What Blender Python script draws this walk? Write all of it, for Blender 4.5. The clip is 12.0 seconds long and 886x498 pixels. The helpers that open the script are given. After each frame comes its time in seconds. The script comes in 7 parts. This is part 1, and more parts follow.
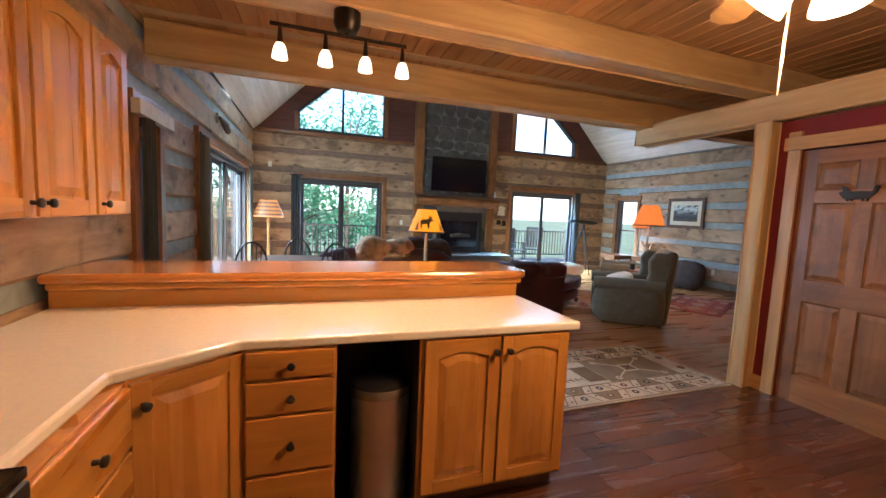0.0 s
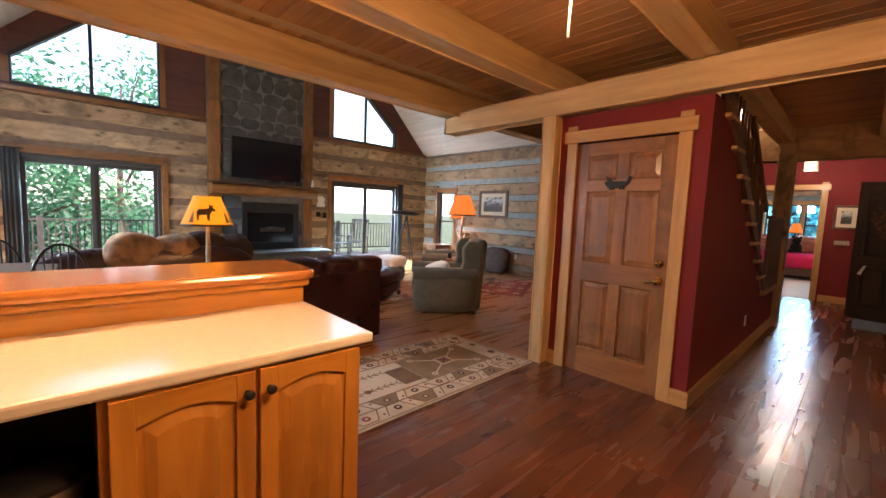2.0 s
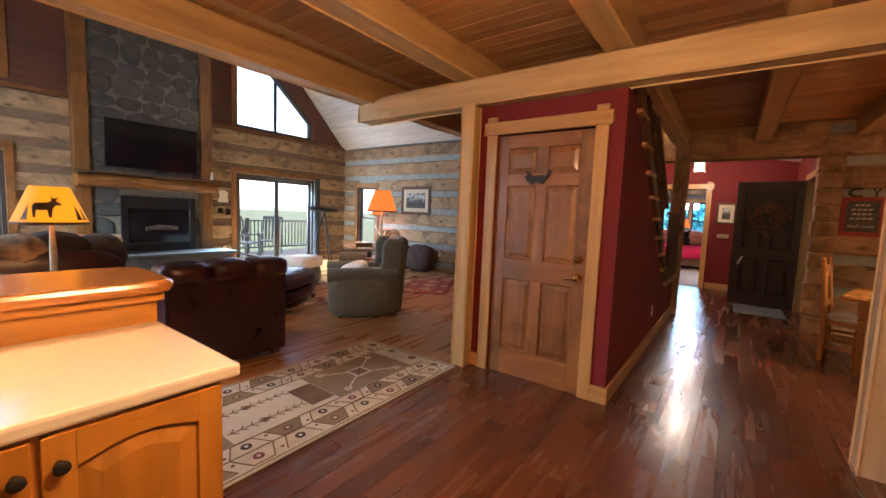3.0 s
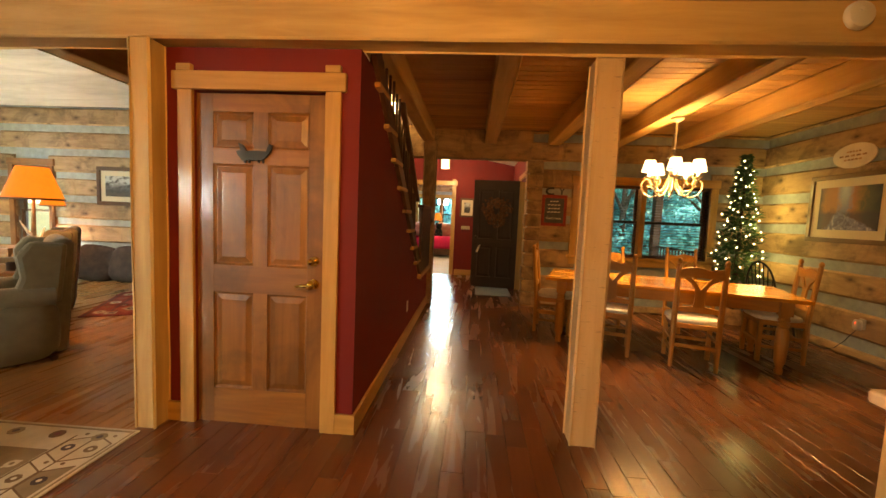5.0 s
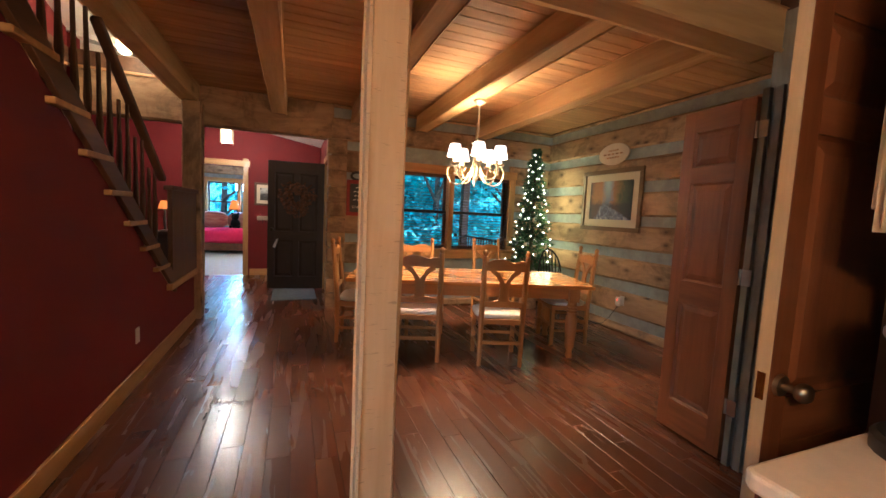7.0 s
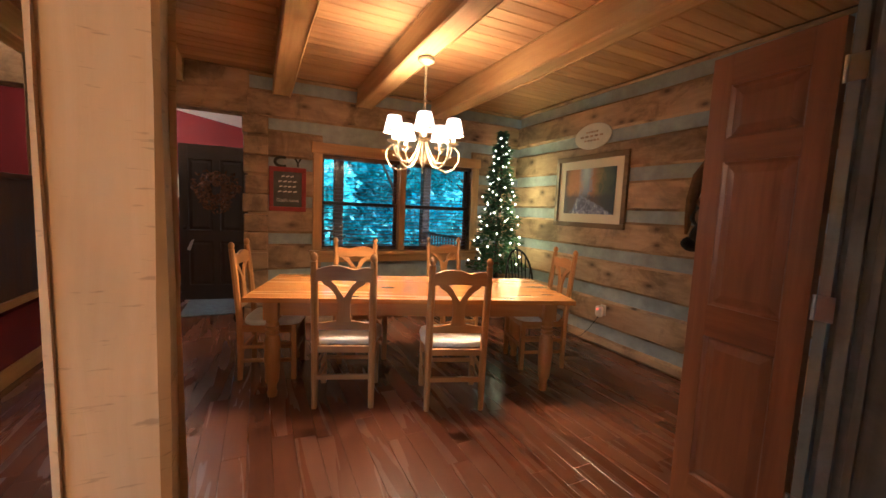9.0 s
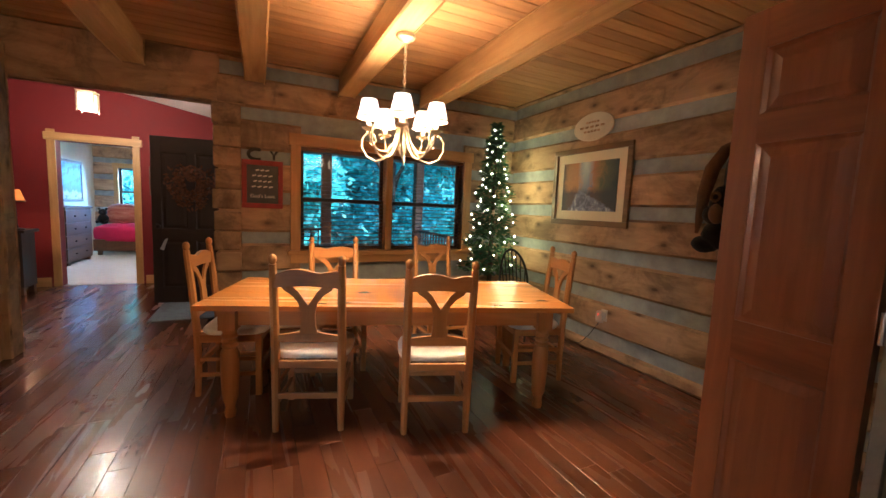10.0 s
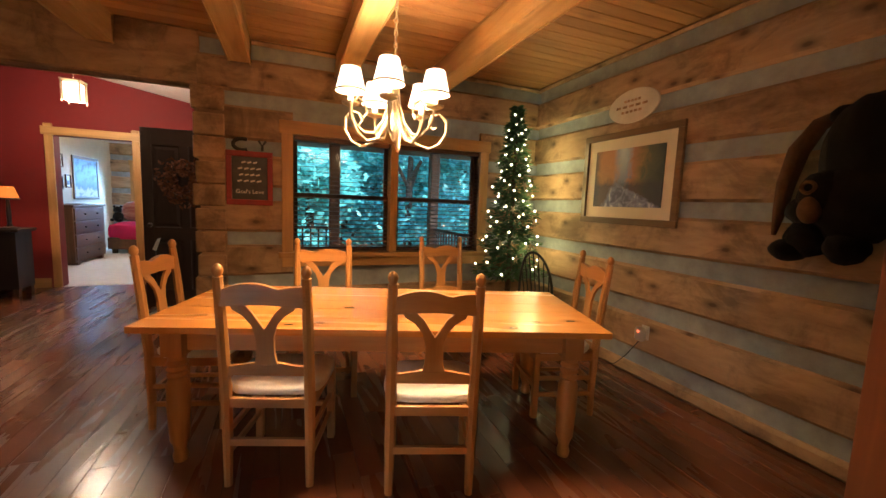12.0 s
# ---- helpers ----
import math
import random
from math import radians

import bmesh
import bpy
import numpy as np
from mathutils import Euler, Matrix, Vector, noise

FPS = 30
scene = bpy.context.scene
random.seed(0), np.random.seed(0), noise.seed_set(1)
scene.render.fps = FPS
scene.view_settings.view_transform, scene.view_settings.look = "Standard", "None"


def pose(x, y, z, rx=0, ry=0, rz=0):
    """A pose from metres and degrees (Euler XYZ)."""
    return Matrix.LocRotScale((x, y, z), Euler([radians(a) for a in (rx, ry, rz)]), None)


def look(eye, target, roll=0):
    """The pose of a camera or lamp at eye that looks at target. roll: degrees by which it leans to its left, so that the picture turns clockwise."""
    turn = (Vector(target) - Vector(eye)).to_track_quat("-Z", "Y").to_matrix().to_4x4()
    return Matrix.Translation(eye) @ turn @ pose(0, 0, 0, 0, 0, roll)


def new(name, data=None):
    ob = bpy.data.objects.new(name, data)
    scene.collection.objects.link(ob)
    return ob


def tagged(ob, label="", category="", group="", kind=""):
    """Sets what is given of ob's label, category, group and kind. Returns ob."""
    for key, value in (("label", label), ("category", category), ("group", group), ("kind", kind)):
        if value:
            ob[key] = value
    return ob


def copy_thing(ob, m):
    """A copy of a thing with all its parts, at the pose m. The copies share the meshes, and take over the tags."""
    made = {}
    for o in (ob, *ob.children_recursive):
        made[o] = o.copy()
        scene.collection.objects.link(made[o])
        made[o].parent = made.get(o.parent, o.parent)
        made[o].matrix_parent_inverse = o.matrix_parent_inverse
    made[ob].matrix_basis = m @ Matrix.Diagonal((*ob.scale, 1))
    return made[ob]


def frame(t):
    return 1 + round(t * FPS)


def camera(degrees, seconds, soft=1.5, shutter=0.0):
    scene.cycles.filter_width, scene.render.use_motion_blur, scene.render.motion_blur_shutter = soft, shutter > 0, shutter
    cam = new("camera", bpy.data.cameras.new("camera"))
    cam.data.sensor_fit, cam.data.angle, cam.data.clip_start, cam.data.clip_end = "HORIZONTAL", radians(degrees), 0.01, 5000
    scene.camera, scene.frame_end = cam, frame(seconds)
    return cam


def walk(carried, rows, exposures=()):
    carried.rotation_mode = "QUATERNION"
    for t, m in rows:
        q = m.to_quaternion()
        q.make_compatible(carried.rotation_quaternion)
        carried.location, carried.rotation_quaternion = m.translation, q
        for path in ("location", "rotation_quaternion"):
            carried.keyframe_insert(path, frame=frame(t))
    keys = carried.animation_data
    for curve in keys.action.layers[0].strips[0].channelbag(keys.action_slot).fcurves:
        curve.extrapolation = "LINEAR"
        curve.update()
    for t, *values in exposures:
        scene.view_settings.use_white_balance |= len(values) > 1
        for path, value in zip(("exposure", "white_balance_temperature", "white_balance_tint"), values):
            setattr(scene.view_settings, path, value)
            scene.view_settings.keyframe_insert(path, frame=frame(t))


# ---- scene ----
cam = camera(97.0, 12.0)
PATH = [
    (0, (2.461, 1.037, 1.418), (3.104, 2.922, 1.236), 2.5),
    (0.5, (2.553, 1.123, 1.407), (3.294, 2.971, 1.224), 2.4),
    (1, (2.64, 1.216, 1.403), (3.546, 2.99, 1.222), 2.5),
    (1.5, (2.774, 1.274, 1.382), (3.926, 2.9, 1.207), 2.2),
    (2, (2.914, 1.346, 1.382), (4.271, 2.804, 1.201), 2.3),
    (2.5, (3.058, 1.418, 1.376), (4.539, 2.75, 1.197), 2.2),
    (3, (3.191, 1.49, 1.371), (4.797, 2.668, 1.19), 2.3),
    (3.2, (3.248, 1.512, 1.362), (4.914, 2.604, 1.187), 2.3),
    (4.8, (3.844, 1.479, 1.347), (5.821, 1.733, 1.185), 2.4),
    (5, (3.919, 1.467, 1.362), (5.907, 1.613, 1.199), 2.5),
    (5.5, (4.083, 1.398, 1.362), (6.07, 1.223, 1.216), 2.6),
    (6, (4.265, 1.285, 1.349), (6.205, 0.822, 1.199), 2.7),
    (6.5, (4.487, 1.179, 1.348), (6.385, 0.568, 1.189), 2.7),
    (7, (4.705, 1.08, 1.359), (6.565, 0.364, 1.188), 2.8),
    (7.2, (4.774, 1.039, 1.361), (6.614, 0.276, 1.187), 2.8),
    (8.8, (5.405, 0.561, 1.373), (7.206, -0.287, 1.179), 2.6),
    (9, (5.469, 0.513, 1.378), (7.269, -0.337, 1.183), 2.5),
    (9.5, (5.594, 0.382, 1.368), (7.391, -0.472, 1.172), 2.5),
    (10, (5.714, 0.26, 1.365), (7.513, -0.589, 1.163), 2.5),
    (10.5, (5.83, 0.176, 1.358), (7.639, -0.65, 1.15), 2.5),
    (11, (5.959, 0.086, 1.367), (7.797, -0.673, 1.148), 2.3),
    (11.5, (6.067, 0.001, 1.367), (7.912, -0.739, 1.147), 2.3),
    (12, (6.165, -0.093, 1.366), (8.011, -0.828, 1.143), 2.3),
]
walk(cam, [(t, look(eye, target, roll)) for t, eye, target, roll in PATH],
     [(0, 2.45, 5450, 12), (0.8, 2.45, 5700, 14), (1.6, 2.46, 6500, 22), (2.5, 2.48, 6300, 22), (4.0, 2.72, 7300, 14), (5.0, 2.8, 10600, 10), (5.6, 2.78, 8200, 10), (6.1, 2.8, 5550, 10), (6.5, 2.85, 5400, 10), (7.2, 2.85, 5150, 10), (9.5, 2.78, 5300, 12), (10.8, 2.72, 5900, 14), (12, 2.68, 6500, 16)])

# ---- world, sun and large lights ----
world = bpy.data.worlds.new("world")
scene.world = world
world.use_nodes = True
wn, wl = world.node_tree.nodes, world.node_tree.links
sky = wn.new("ShaderNodeTexSky")
sky.sky_type, sky.sun_disc = "NISHITA", False
sky.sun_elevation, sky.sun_rotation = radians(50), radians(200)
wl.new(sky.outputs[0], wn["Background"].inputs[0])
wn["Background"].inputs[1].default_value = 0.15
sun = new("sun", bpy.data.lights.new("sun", "SUN"))
sun.data.energy, sun.data.angle, sun.data.color = 3.2, radians(0.6), (1.0, 0.95, 0.86)
sun.matrix_basis = look((0, 0, 0), (0.25, 0.60, -0.76))


def area(name, at, target, w, h, power, colour):
    ob = new(name, bpy.data.lights.new(name, "AREA"))
    ob.data.shape, ob.data.size, ob.data.size_y = "RECTANGLE", w, h
    ob.data.energy, ob.data.color = power, colour
    ob.matrix_basis = look(at, target)
    return ob


def bulb(at, power, colour=(1.0, 0.58, 0.26), r=0.03):
    ob = new("bulb_light", bpy.data.lights.new("bulb_light", "POINT"))
    ob.data.energy, ob.data.color, ob.data.shadow_soft_size = power * 0.3, colour, r
    ob.location = at
    return ob


def spot(at, target, power, cone, colour=(1.0, 0.58, 0.26), blend=0.6):
    ob = new("spot_light", bpy.data.lights.new("spot_light", "SPOT"))
    ob.data.energy, ob.data.color, ob.data.shadow_soft_size = power * 0.3, colour, 0.05
    ob.data.spot_size, ob.data.spot_blend = radians(cone), blend
    ob.matrix_basis = look(at, target)
    return ob


DAY = (0.62, 0.86, 1.0)
# skylight falling in from above each opening, outside over its head
area("daylight_slider_a", (3.13, 10.95, 2.5), (3.4, 8.6, 0.2), 1.7, 0.5, 140, DAY)
area("daylight_slider_b", (8.5, 10.95, 2.5), (7.2, 7.6, 0.2), 1.9, 0.6, 600, (0.50, 0.78, 1.0))
area("daylight_west", (0.75, 7.8, 2.5), (3.0, 7.8, 0.2), 0.5, 3.2, 110, DAY)
area("daylight_bedroom", (18.95, 2.65, 2.45), (16.4, 2.5, 0.2), 0.4, 1.6, 150, (0.22, 0.55, 1.0))


# ---- mesh helpers ----
class Shape:
    """Collects vertices and faces of one mesh."""

    def __init__(self):
        self.v, self.f = [], []

    def box(self, x0, x1, y0, y1, z0, z1):
        n = len(self.v)
        self.v += [(x, y, z) for z in (z0, z1) for y in (y0, y1) for x in (x0, x1)]
        self.f += [tuple(n + i for i in q) for q in ((0, 2, 3, 1), (4, 5, 7, 6), (0, 1, 5, 4), (2, 6, 7, 3), (0, 4, 6, 2), (1, 3, 7, 5))]
        return self

    def beam(self, p, q, w, h, up=(0, 0, 1), w2=None, h2=None):
        """A squared bar from p to q, w across and h high."""
        p, q = Vector(p), Vector(q)
        d = (q - p).normalized()
        s = d.cross(Vector(up)).normalized()
        u = s.cross(d)
        n = len(self.v)
        for e, a, b in ((p, w, h), (q, w2 or w, h2 or h)):
            self.v += [tuple(e + s * (i * a / 2) + u * (j * b / 2)) for i, j in ((-1, -1), (1, -1), (1, 1), (-1, 1))]
        self.f += [tuple(n + i for i in c) for c in ((0, 1, 2, 3), (7, 6, 5, 4), (0, 4, 5, 1), (1, 5, 6, 2), (2, 6, 7, 3), (3, 7, 4, 0))]
        return self

    def tube(self, pts, radii, sides=8, cap=True):
        """A round bar along the points."""
        pts = [Vector(p) for p in pts]
        if isinstance(radii, (int, float)):
            radii = [radii] * len(pts)
        n0 = len(self.v)
        prev = None
        for i, p in enumerate(pts):
            d = (pts[min(i + 1, len(pts) - 1)] - pts[max(i - 1, 0)]).normalized()
            a = prev or (Vector((1, 0, 0)) if abs(d.x) < 0.9 else Vector((0, 1, 0)))
            s = (a - d * a.dot(d)).normalized()
            prev = s
            u = d.cross(s)
            self.v += [tuple(p + (s * math.cos(k * math.tau / sides) + u * math.sin(k * math.tau / sides)) * radii[i]) for k in range(sides)]
        for i in range(len(pts) - 1):
            for k in range(sides):
                a, b = n0 + i * sides + k, n0 + i * sides + (k + 1) % sides
                self.f.append((a, b, b + sides, a + sides))
        if cap:
            self.f.append(tuple(n0 + k for k in reversed(range(sides))))
            self.f.append(tuple(n0 + (len(pts) - 1) * sides + k for k in range(sides)))
        return self

    def lathe(self, prof, at=(0, 0, 0), sides=20, sx=1.0, sy=1.0, cap=True):
        """A turned body from (radius, height) pairs."""
        n0 = len(self.v)
        for r, z in prof:
            self.v += [(at[0] + sx * r * math.cos(k * math.tau / sides), at[1] + sy * r * math.sin(k * math.tau / sides), at[2] + z) for k in range(sides)]
        for i in range(len(prof) - 1):
            for k in range(sides):
                a, b = n0 + i * sides + k, n0 + i * sides + (k + 1) % sides
                self.f.append((a, b, b + sides, a + sides))
        if cap:
            self.f.append(tuple(n0 + k for k in reversed(range(sides))))
            self.f.append(tuple(n0 + (len(prof) - 1) * sides + k for k in range(sides)))
        return self

    def ball(self, at, rx, ry=None, rz=None, sides=14, rings=8, jitter=0.0):
        ry, rz = ry or rx, rz or rx
        n0 = len(self.v)
        for i in range(1, rings):
            a = math.pi * i / rings
            for k in range(sides):
                b = math.tau * k / sides
                d = Vector((math.sin(a) * math.cos(b), math.sin(a) * math.sin(b), -math.cos(a)))
                m = 1 + jitter * noise.noise(d * 2.3 + Vector(at))
                self.v.append((at[0] + d.x * rx * m, at[1] + d.y * ry * m, at[2] + d.z * rz * m))
        lo, hi = len(self.v), len(self.v) + 1
        self.v += [(at[0], at[1], at[2] - rz), (at[0], at[1], at[2] + rz)]
        for i in range(rings - 2):
            for k in range(sides):
                a, b = n0 + i * sides + k, n0 + i * sides + (k + 1) % sides
                self.f.append((a, b, b + sides, a + sides))
        for k in range(sides):
            self.f.append((lo, n0 + (k + 1) % sides, n0 + k))
            self.f.append((hi, n0 + (rings - 2) * sides + k, n0 + (rings - 2) * sides + (k + 1) % sides))
        return self

    def slab(self, pts, lo, hi, axis="y"):
        """A flat outline of (a, b) points, thick from lo to hi along the axis."""
        n0, m = len(self.v), len(pts)
        put = {"x": lambda a, b, c: (c, a, b), "y": lambda a, b, c: (a, c, b), "z": lambda a, b, c: (a, b, c)}[axis]
        for c in (lo, hi):
            self.v += [put(a, b, c) for a, b in pts]
        self.f.append(tuple(n0 + i for i in range(m)))
        self.f.append(tuple(n0 + m + i for i in reversed(range(m))))
        for i in range(m):
            j = (i + 1) % m
            self.f.append((n0 + i, n0 + m + i, n0 + m + j, n0 + j))
        return self

    def cushion(self, x0, x1, y0, y1, z0, z1, bulge=0.02, n=6):
        """A box with softly swollen faces and round edges."""
        c = ((x0 + x1) / 2, (y0 + y1) / 2, (z0 + z1) / 2)
        h = ((x1 - x0) / 2, (y1 - y0) / 2, (z1 - z0) / 2)
        p = 5.0
        rings, sides, n0 = 2 * n, 4 * n, len(self.v)
        for i in range(rings + 1):
            a = -math.pi / 2 + math.pi * i / rings
            for k in range(sides):
                b = math.tau * (k + 0.5) / sides
                d = (math.cos(a) * math.cos(b), math.cos(a) * math.sin(b), math.sin(a))
                m = sum(abs(e) ** p for e in d) ** (-1 / p)
                self.v.append(tuple(c[j] + d[j] * m * (h[j] + bulge * (1 - max(abs(e * m) for t, e in enumerate(d) if t != j) ** 2)) for j in range(3)))
        for i in range(rings):
            for k in range(sides):
                a, b = n0 + i * sides + k, n0 + i * sides + (k + 1) % sides
                self.f.append((a, b, b + sides, a + sides))
        return self

    def mesh(self, name, smooth=False):
        me = bpy.data.meshes.new(name)
        me.from_pydata(self.v, [], self.f)
        bm = bmesh.new()
        bm.from_mesh(me)
        bmesh.ops.recalc_face_normals(bm, faces=bm.faces)
        bm.to_mesh(me)
        bm.free()
        if smooth:
            me.polygons.foreach_set("use_smooth", [True] * len(me.polygons))
            me.set_sharp_from_angle(angle=radians(40))
        return me


def part(name, s, material, parent=None, label="", bevel=0.0, smooth=False):
    """Links a shape as one mesh object under a thing or a part."""
    me = s if isinstance(s, bpy.types.Mesh) else s.mesh(name, smooth)
    if not me.materials:
        me.materials.append(material)
    ob = new(name, me)
    ob.parent = parent
    if bevel:
        b = ob.modifiers.new("bevel", "BEVEL")
        b.width, b.segments, b.limit_method, b.angle_limit = bevel, 2, "ANGLE", radians(35)
    return tagged(ob, label)


def thing(name, label, category, x=0, y=0, z=0, rz=0, group="", kind=""):
    ob = new(name)
    ob.empty_display_size = 0.1
    ob.matrix_basis = pose(x, y, z, 0, 0, rz)
    return tagged(ob, label, category, group, kind)


# ---- materials ----
def base(name, rough=0.5, metal=0.0, coat=0.0):
    m = bpy.data.materials.new(name)
    m.use_nodes = True
    n, l = m.node_tree.nodes, m.node_tree.links
    b = n["Principled BSDF"]
    b.inputs["Roughness"].default_value, b.inputs["Metallic"].default_value = rough, metal
    b.inputs["Coat Weight"].default_value = coat
    b.inputs["Coat Roughness"].default_value = 0.15
    return m, n, l, b


def ramp(n, l, fac, stops):
    r = n.new("ShaderNodeValToRGB")
    while len(r.color_ramp.elements) < len(stops):
        r.color_ramp.elements.new(0.5)
    for e, (p, c) in zip(r.color_ramp.elements, stops):
        e.position, e.color = p, (*c, 1)
    l.new(fac, r.inputs[0])
    return r.outputs[0]


def mixc(n, l, mode, fac, a, b):
    m = n.new("ShaderNodeMix")
    m.data_type, m.blend_type = "RGBA", mode
    for sock, v in ((m.inputs[0], fac), (m.inputs[6], a), (m.inputs[7], b)):
        if isinstance(v, (int, float)):
            sock.default_value = v
        elif isinstance(v, tuple):
            sock.default_value = (*v, 1)
        else:
            l.new(v, sock)
    return m.outputs[2]


def coords(n, l, scale, random_shift=True):
    """Object coordinates, stretched, and shifted piece by piece."""
    tc, mp = n.new("ShaderNodeTexCoord"), n.new("ShaderNodeMapping")
    mp.inputs["Scale"].default_value = scale
    l.new(tc.outputs["Object"], mp.inputs[0])
    if random_shift:
        oi, ge = n.new("ShaderNodeObjectInfo"), n.new("ShaderNodeNewGeometry")
        ad, mu = n.new("ShaderNodeMath"), n.new("ShaderNodeMath")
        l.new(oi.outputs["Random"], ad.inputs[0])
        l.new(ge.outputs["Random Per Island"], ad.inputs[1])
        mu.operation = "MULTIPLY"
        mu.inputs[1].default_value = 37.0
        l.new(ad.outputs[0], mu.inputs[0])
        l.new(mu.outputs[0], mp.inputs["Location"])
        return mp.outputs[0], ad.outputs[0]
    return mp.outputs[0], None


def tex(n, l, vec, scale, detail=4, rough=0.55, distort=0.0):
    t = n.new("ShaderNodeTexNoise")
    t.inputs["Scale"].default_value, t.inputs["Detail"].default_value = scale, detail
    t.inputs["Roughness"].default_value, t.inputs["Distortion"].default_value = rough, distort
    l.new(vec, t.inputs["Vector"])
    return t.outputs[0]


def bump(n, l, b, height, strength, dist=0.01):
    u = n.new("ShaderNodeBump")
    u.inputs["Strength"].default_value, u.inputs["Distance"].default_value = strength, dist
    l.new(height, u.inputs["Height"])
    l.new(u.outputs[0], b.inputs["Normal"])


def wood(name, dark, light, axis="x", rough=0.5, coat=0.0, knots=0.5, vary=0.35, grain=1.0, relief=0.25, stain=0.0, stretch=0.09, deep=0.72, nicks=0.0, ripple=0.0, face=""):
    """Wood with grain along the axis, knots, and tone varied from piece to piece."""
    m, n, l, b = base(name, rough, coat=coat)
    st = tuple(stretch if a == axis else 1 for a in "xyz")
    v, rnd = coords(n, l, st)
    g1 = tex(n, l, v, 26 * grain, 6, 0.6, 0.8)
    g2 = tex(n, l, v, 5 * grain, 3, 0.5, 1.6)
    mid = tuple((p + q) / 2 for p, q in zip(dark, light))
    c = ramp(n, l, g1, [(0.3, dark), (0.5, mid), (0.72, light)])
    c2 = ramp(n, l, g2, [(0.32, tuple(deep * e for e in dark)), (0.66, light)])
    c = mixc(n, l, "MIX", 0.5, c, c2)
    if knots:
        kv, _ = coords(n, l, {"x": (0.55, 1, 1), "y": (1, 0.55, 1), "z": (1, 1, 0.55)}[axis])
        vo = n.new("ShaderNodeTexVoronoi")
        vo.inputs["Scale"].default_value = 2.6
        if face:
            vo.voronoi_dimensions = "2D"
            vo.inputs["Scale"].default_value = 3.4
            sp, cb = n.new("ShaderNodeSeparateXYZ"), n.new("ShaderNodeCombineXYZ")
            l.new(kv, sp.inputs[0])
            for i, a in enumerate(face):
                l.new(sp.outputs["xyz".index(a)], cb.inputs[i])
            kv = cb.outputs[0]
        l.new(kv, vo.inputs["Vector"])
        k = ramp(n, l, vo.outputs["Distance"], [(0.03, (1, 1, 1)), (0.07, (0.55, 0.55, 0.55)), (0.17, (0, 0, 0))])
        c = mixc(n, l, "MIX", mixc(n, l, "MULTIPLY", 1.0, k, (knots, knots, knots)), c, tuple(0.28 * e for e in dark))
    if stain:
        sv, _ = coords(n, l, (0.6, 0.6, 0.6))
        s = ramp(n, l, tex(n, l, sv, 4.2, 6, 0.65, 0.7), [(0.47, (1, 1, 1)), (0.64, (1 - stain,) * 3)])
        c = mixc(n, l, "MULTIPLY", 1.0, c, s)
    if nicks:
        nv, _ = coords(n, l, (0.5, 0.5, 3.2))
        s = ramp(n, l, tex(n, l, nv, 22, 3, 0.6, 0.2), [(0.62, (1, 1, 1)), (0.70, (1 - nicks,) * 3)])
        c = mixc(n, l, "MULTIPLY", 1.0, c, s)
    t = ramp(n, l, rnd, [(0.0, (1 - vary,) * 3), (0.75, (1, 1, 1)), (1.0, (1 - vary * 0.5,) * 3)])
    fr = n.new("ShaderNodeMath")
    fr.operation = "FRACT"
    l.new(rnd, fr.inputs[0])
    l.new(fr.outputs[0], t.node.inputs[0])
    l.new(mixc(n, l, "MULTIPLY", 1.0, c, t), b.inputs["Base Color"])
    rr = n.new("ShaderNodeMapRange")
    rr.inputs[3].default_value, rr.inputs[4].default_value = max(0.05, rough - 0.1), min(1, rough + 0.14)
    l.new(g2, rr.inputs[0])
    l.new(rr.outputs[0], b.inputs["Roughness"])
    height = g1
    if ripple:
        # scraping marks across the board
        rv, _ = coords(n, l, (1.0, 0.22, 1.0))
        ad = n.new("ShaderNodeMath")
        ad.operation = "MULTIPLY_ADD"
        ad.inputs[1].default_value = ripple
        l.new(tex(n, l, rv, 11, 2, 0.45, 0.2), ad.inputs[0])
        l.new(g1, ad.inputs[2])
        height = ad.outputs[0]
    bump(n, l, b, height, relief, 0.004)
    return m


def plain(name, colour, rough=0.6, metal=0.0, vary=0.12, scale=7.0, relief=0.05, coat=0.0, sheen=0.0):
    """A painted, woven or cast surface with faint mottling and fine relief."""
    m, n, l, b = base(name, rough, metal, coat)
    v, _ = coords(n, l, (1, 1, 1))
    a = tex(n, l, v, scale, 5)
    f = tex(n, l, v, scale * 22, 2)
    l.new(ramp(n, l, a, [(0.3, tuple(e * (1 - vary) for e in colour)), (0.7, tuple(min(1, e * (1 + vary)) for e in colour))]), b.inputs["Base Color"])
    rr = n.new("ShaderNodeMapRange")
    rr.inputs[3].default_value, rr.inputs[4].default_value = max(0.04, rough - 0.08), min(1, rough + 0.08)
    l.new(a, rr.inputs[0])
    l.new(rr.outputs[0], b.inputs["Roughness"])
    b.inputs["Sheen Weight"].default_value = sheen
    if relief:
        bump(n, l, b, f, relief, 0.004)
    return m


def leafy(name, colour, vary=0.6, scale=1.2):
    """Thin leaves that let some light through."""
    m, n, l, b = base(name, 0.55)
    v, rnd = coords(n, l, (1, 1, 1))
    c = ramp(n, l, tex(n, l, v, scale, 3), [(0.3, tuple(e * (1 - vary) for e in colour)), (0.7, tuple(e * (1 + vary) for e in colour))])
    l.new(c, b.inputs["Base Color"])
    t, x = n.new("ShaderNodeBsdfTranslucent"), n.new("ShaderNodeMixShader")
    l.new(c, t.inputs[0])
    x.inputs[0].default_value = 0.45
    l.new(b.outputs[0], x.inputs[1])
    l.new(t.outputs[0], x.inputs[2])
    l.new(x.outputs[0], n["Material Output"].inputs[0])
    return m


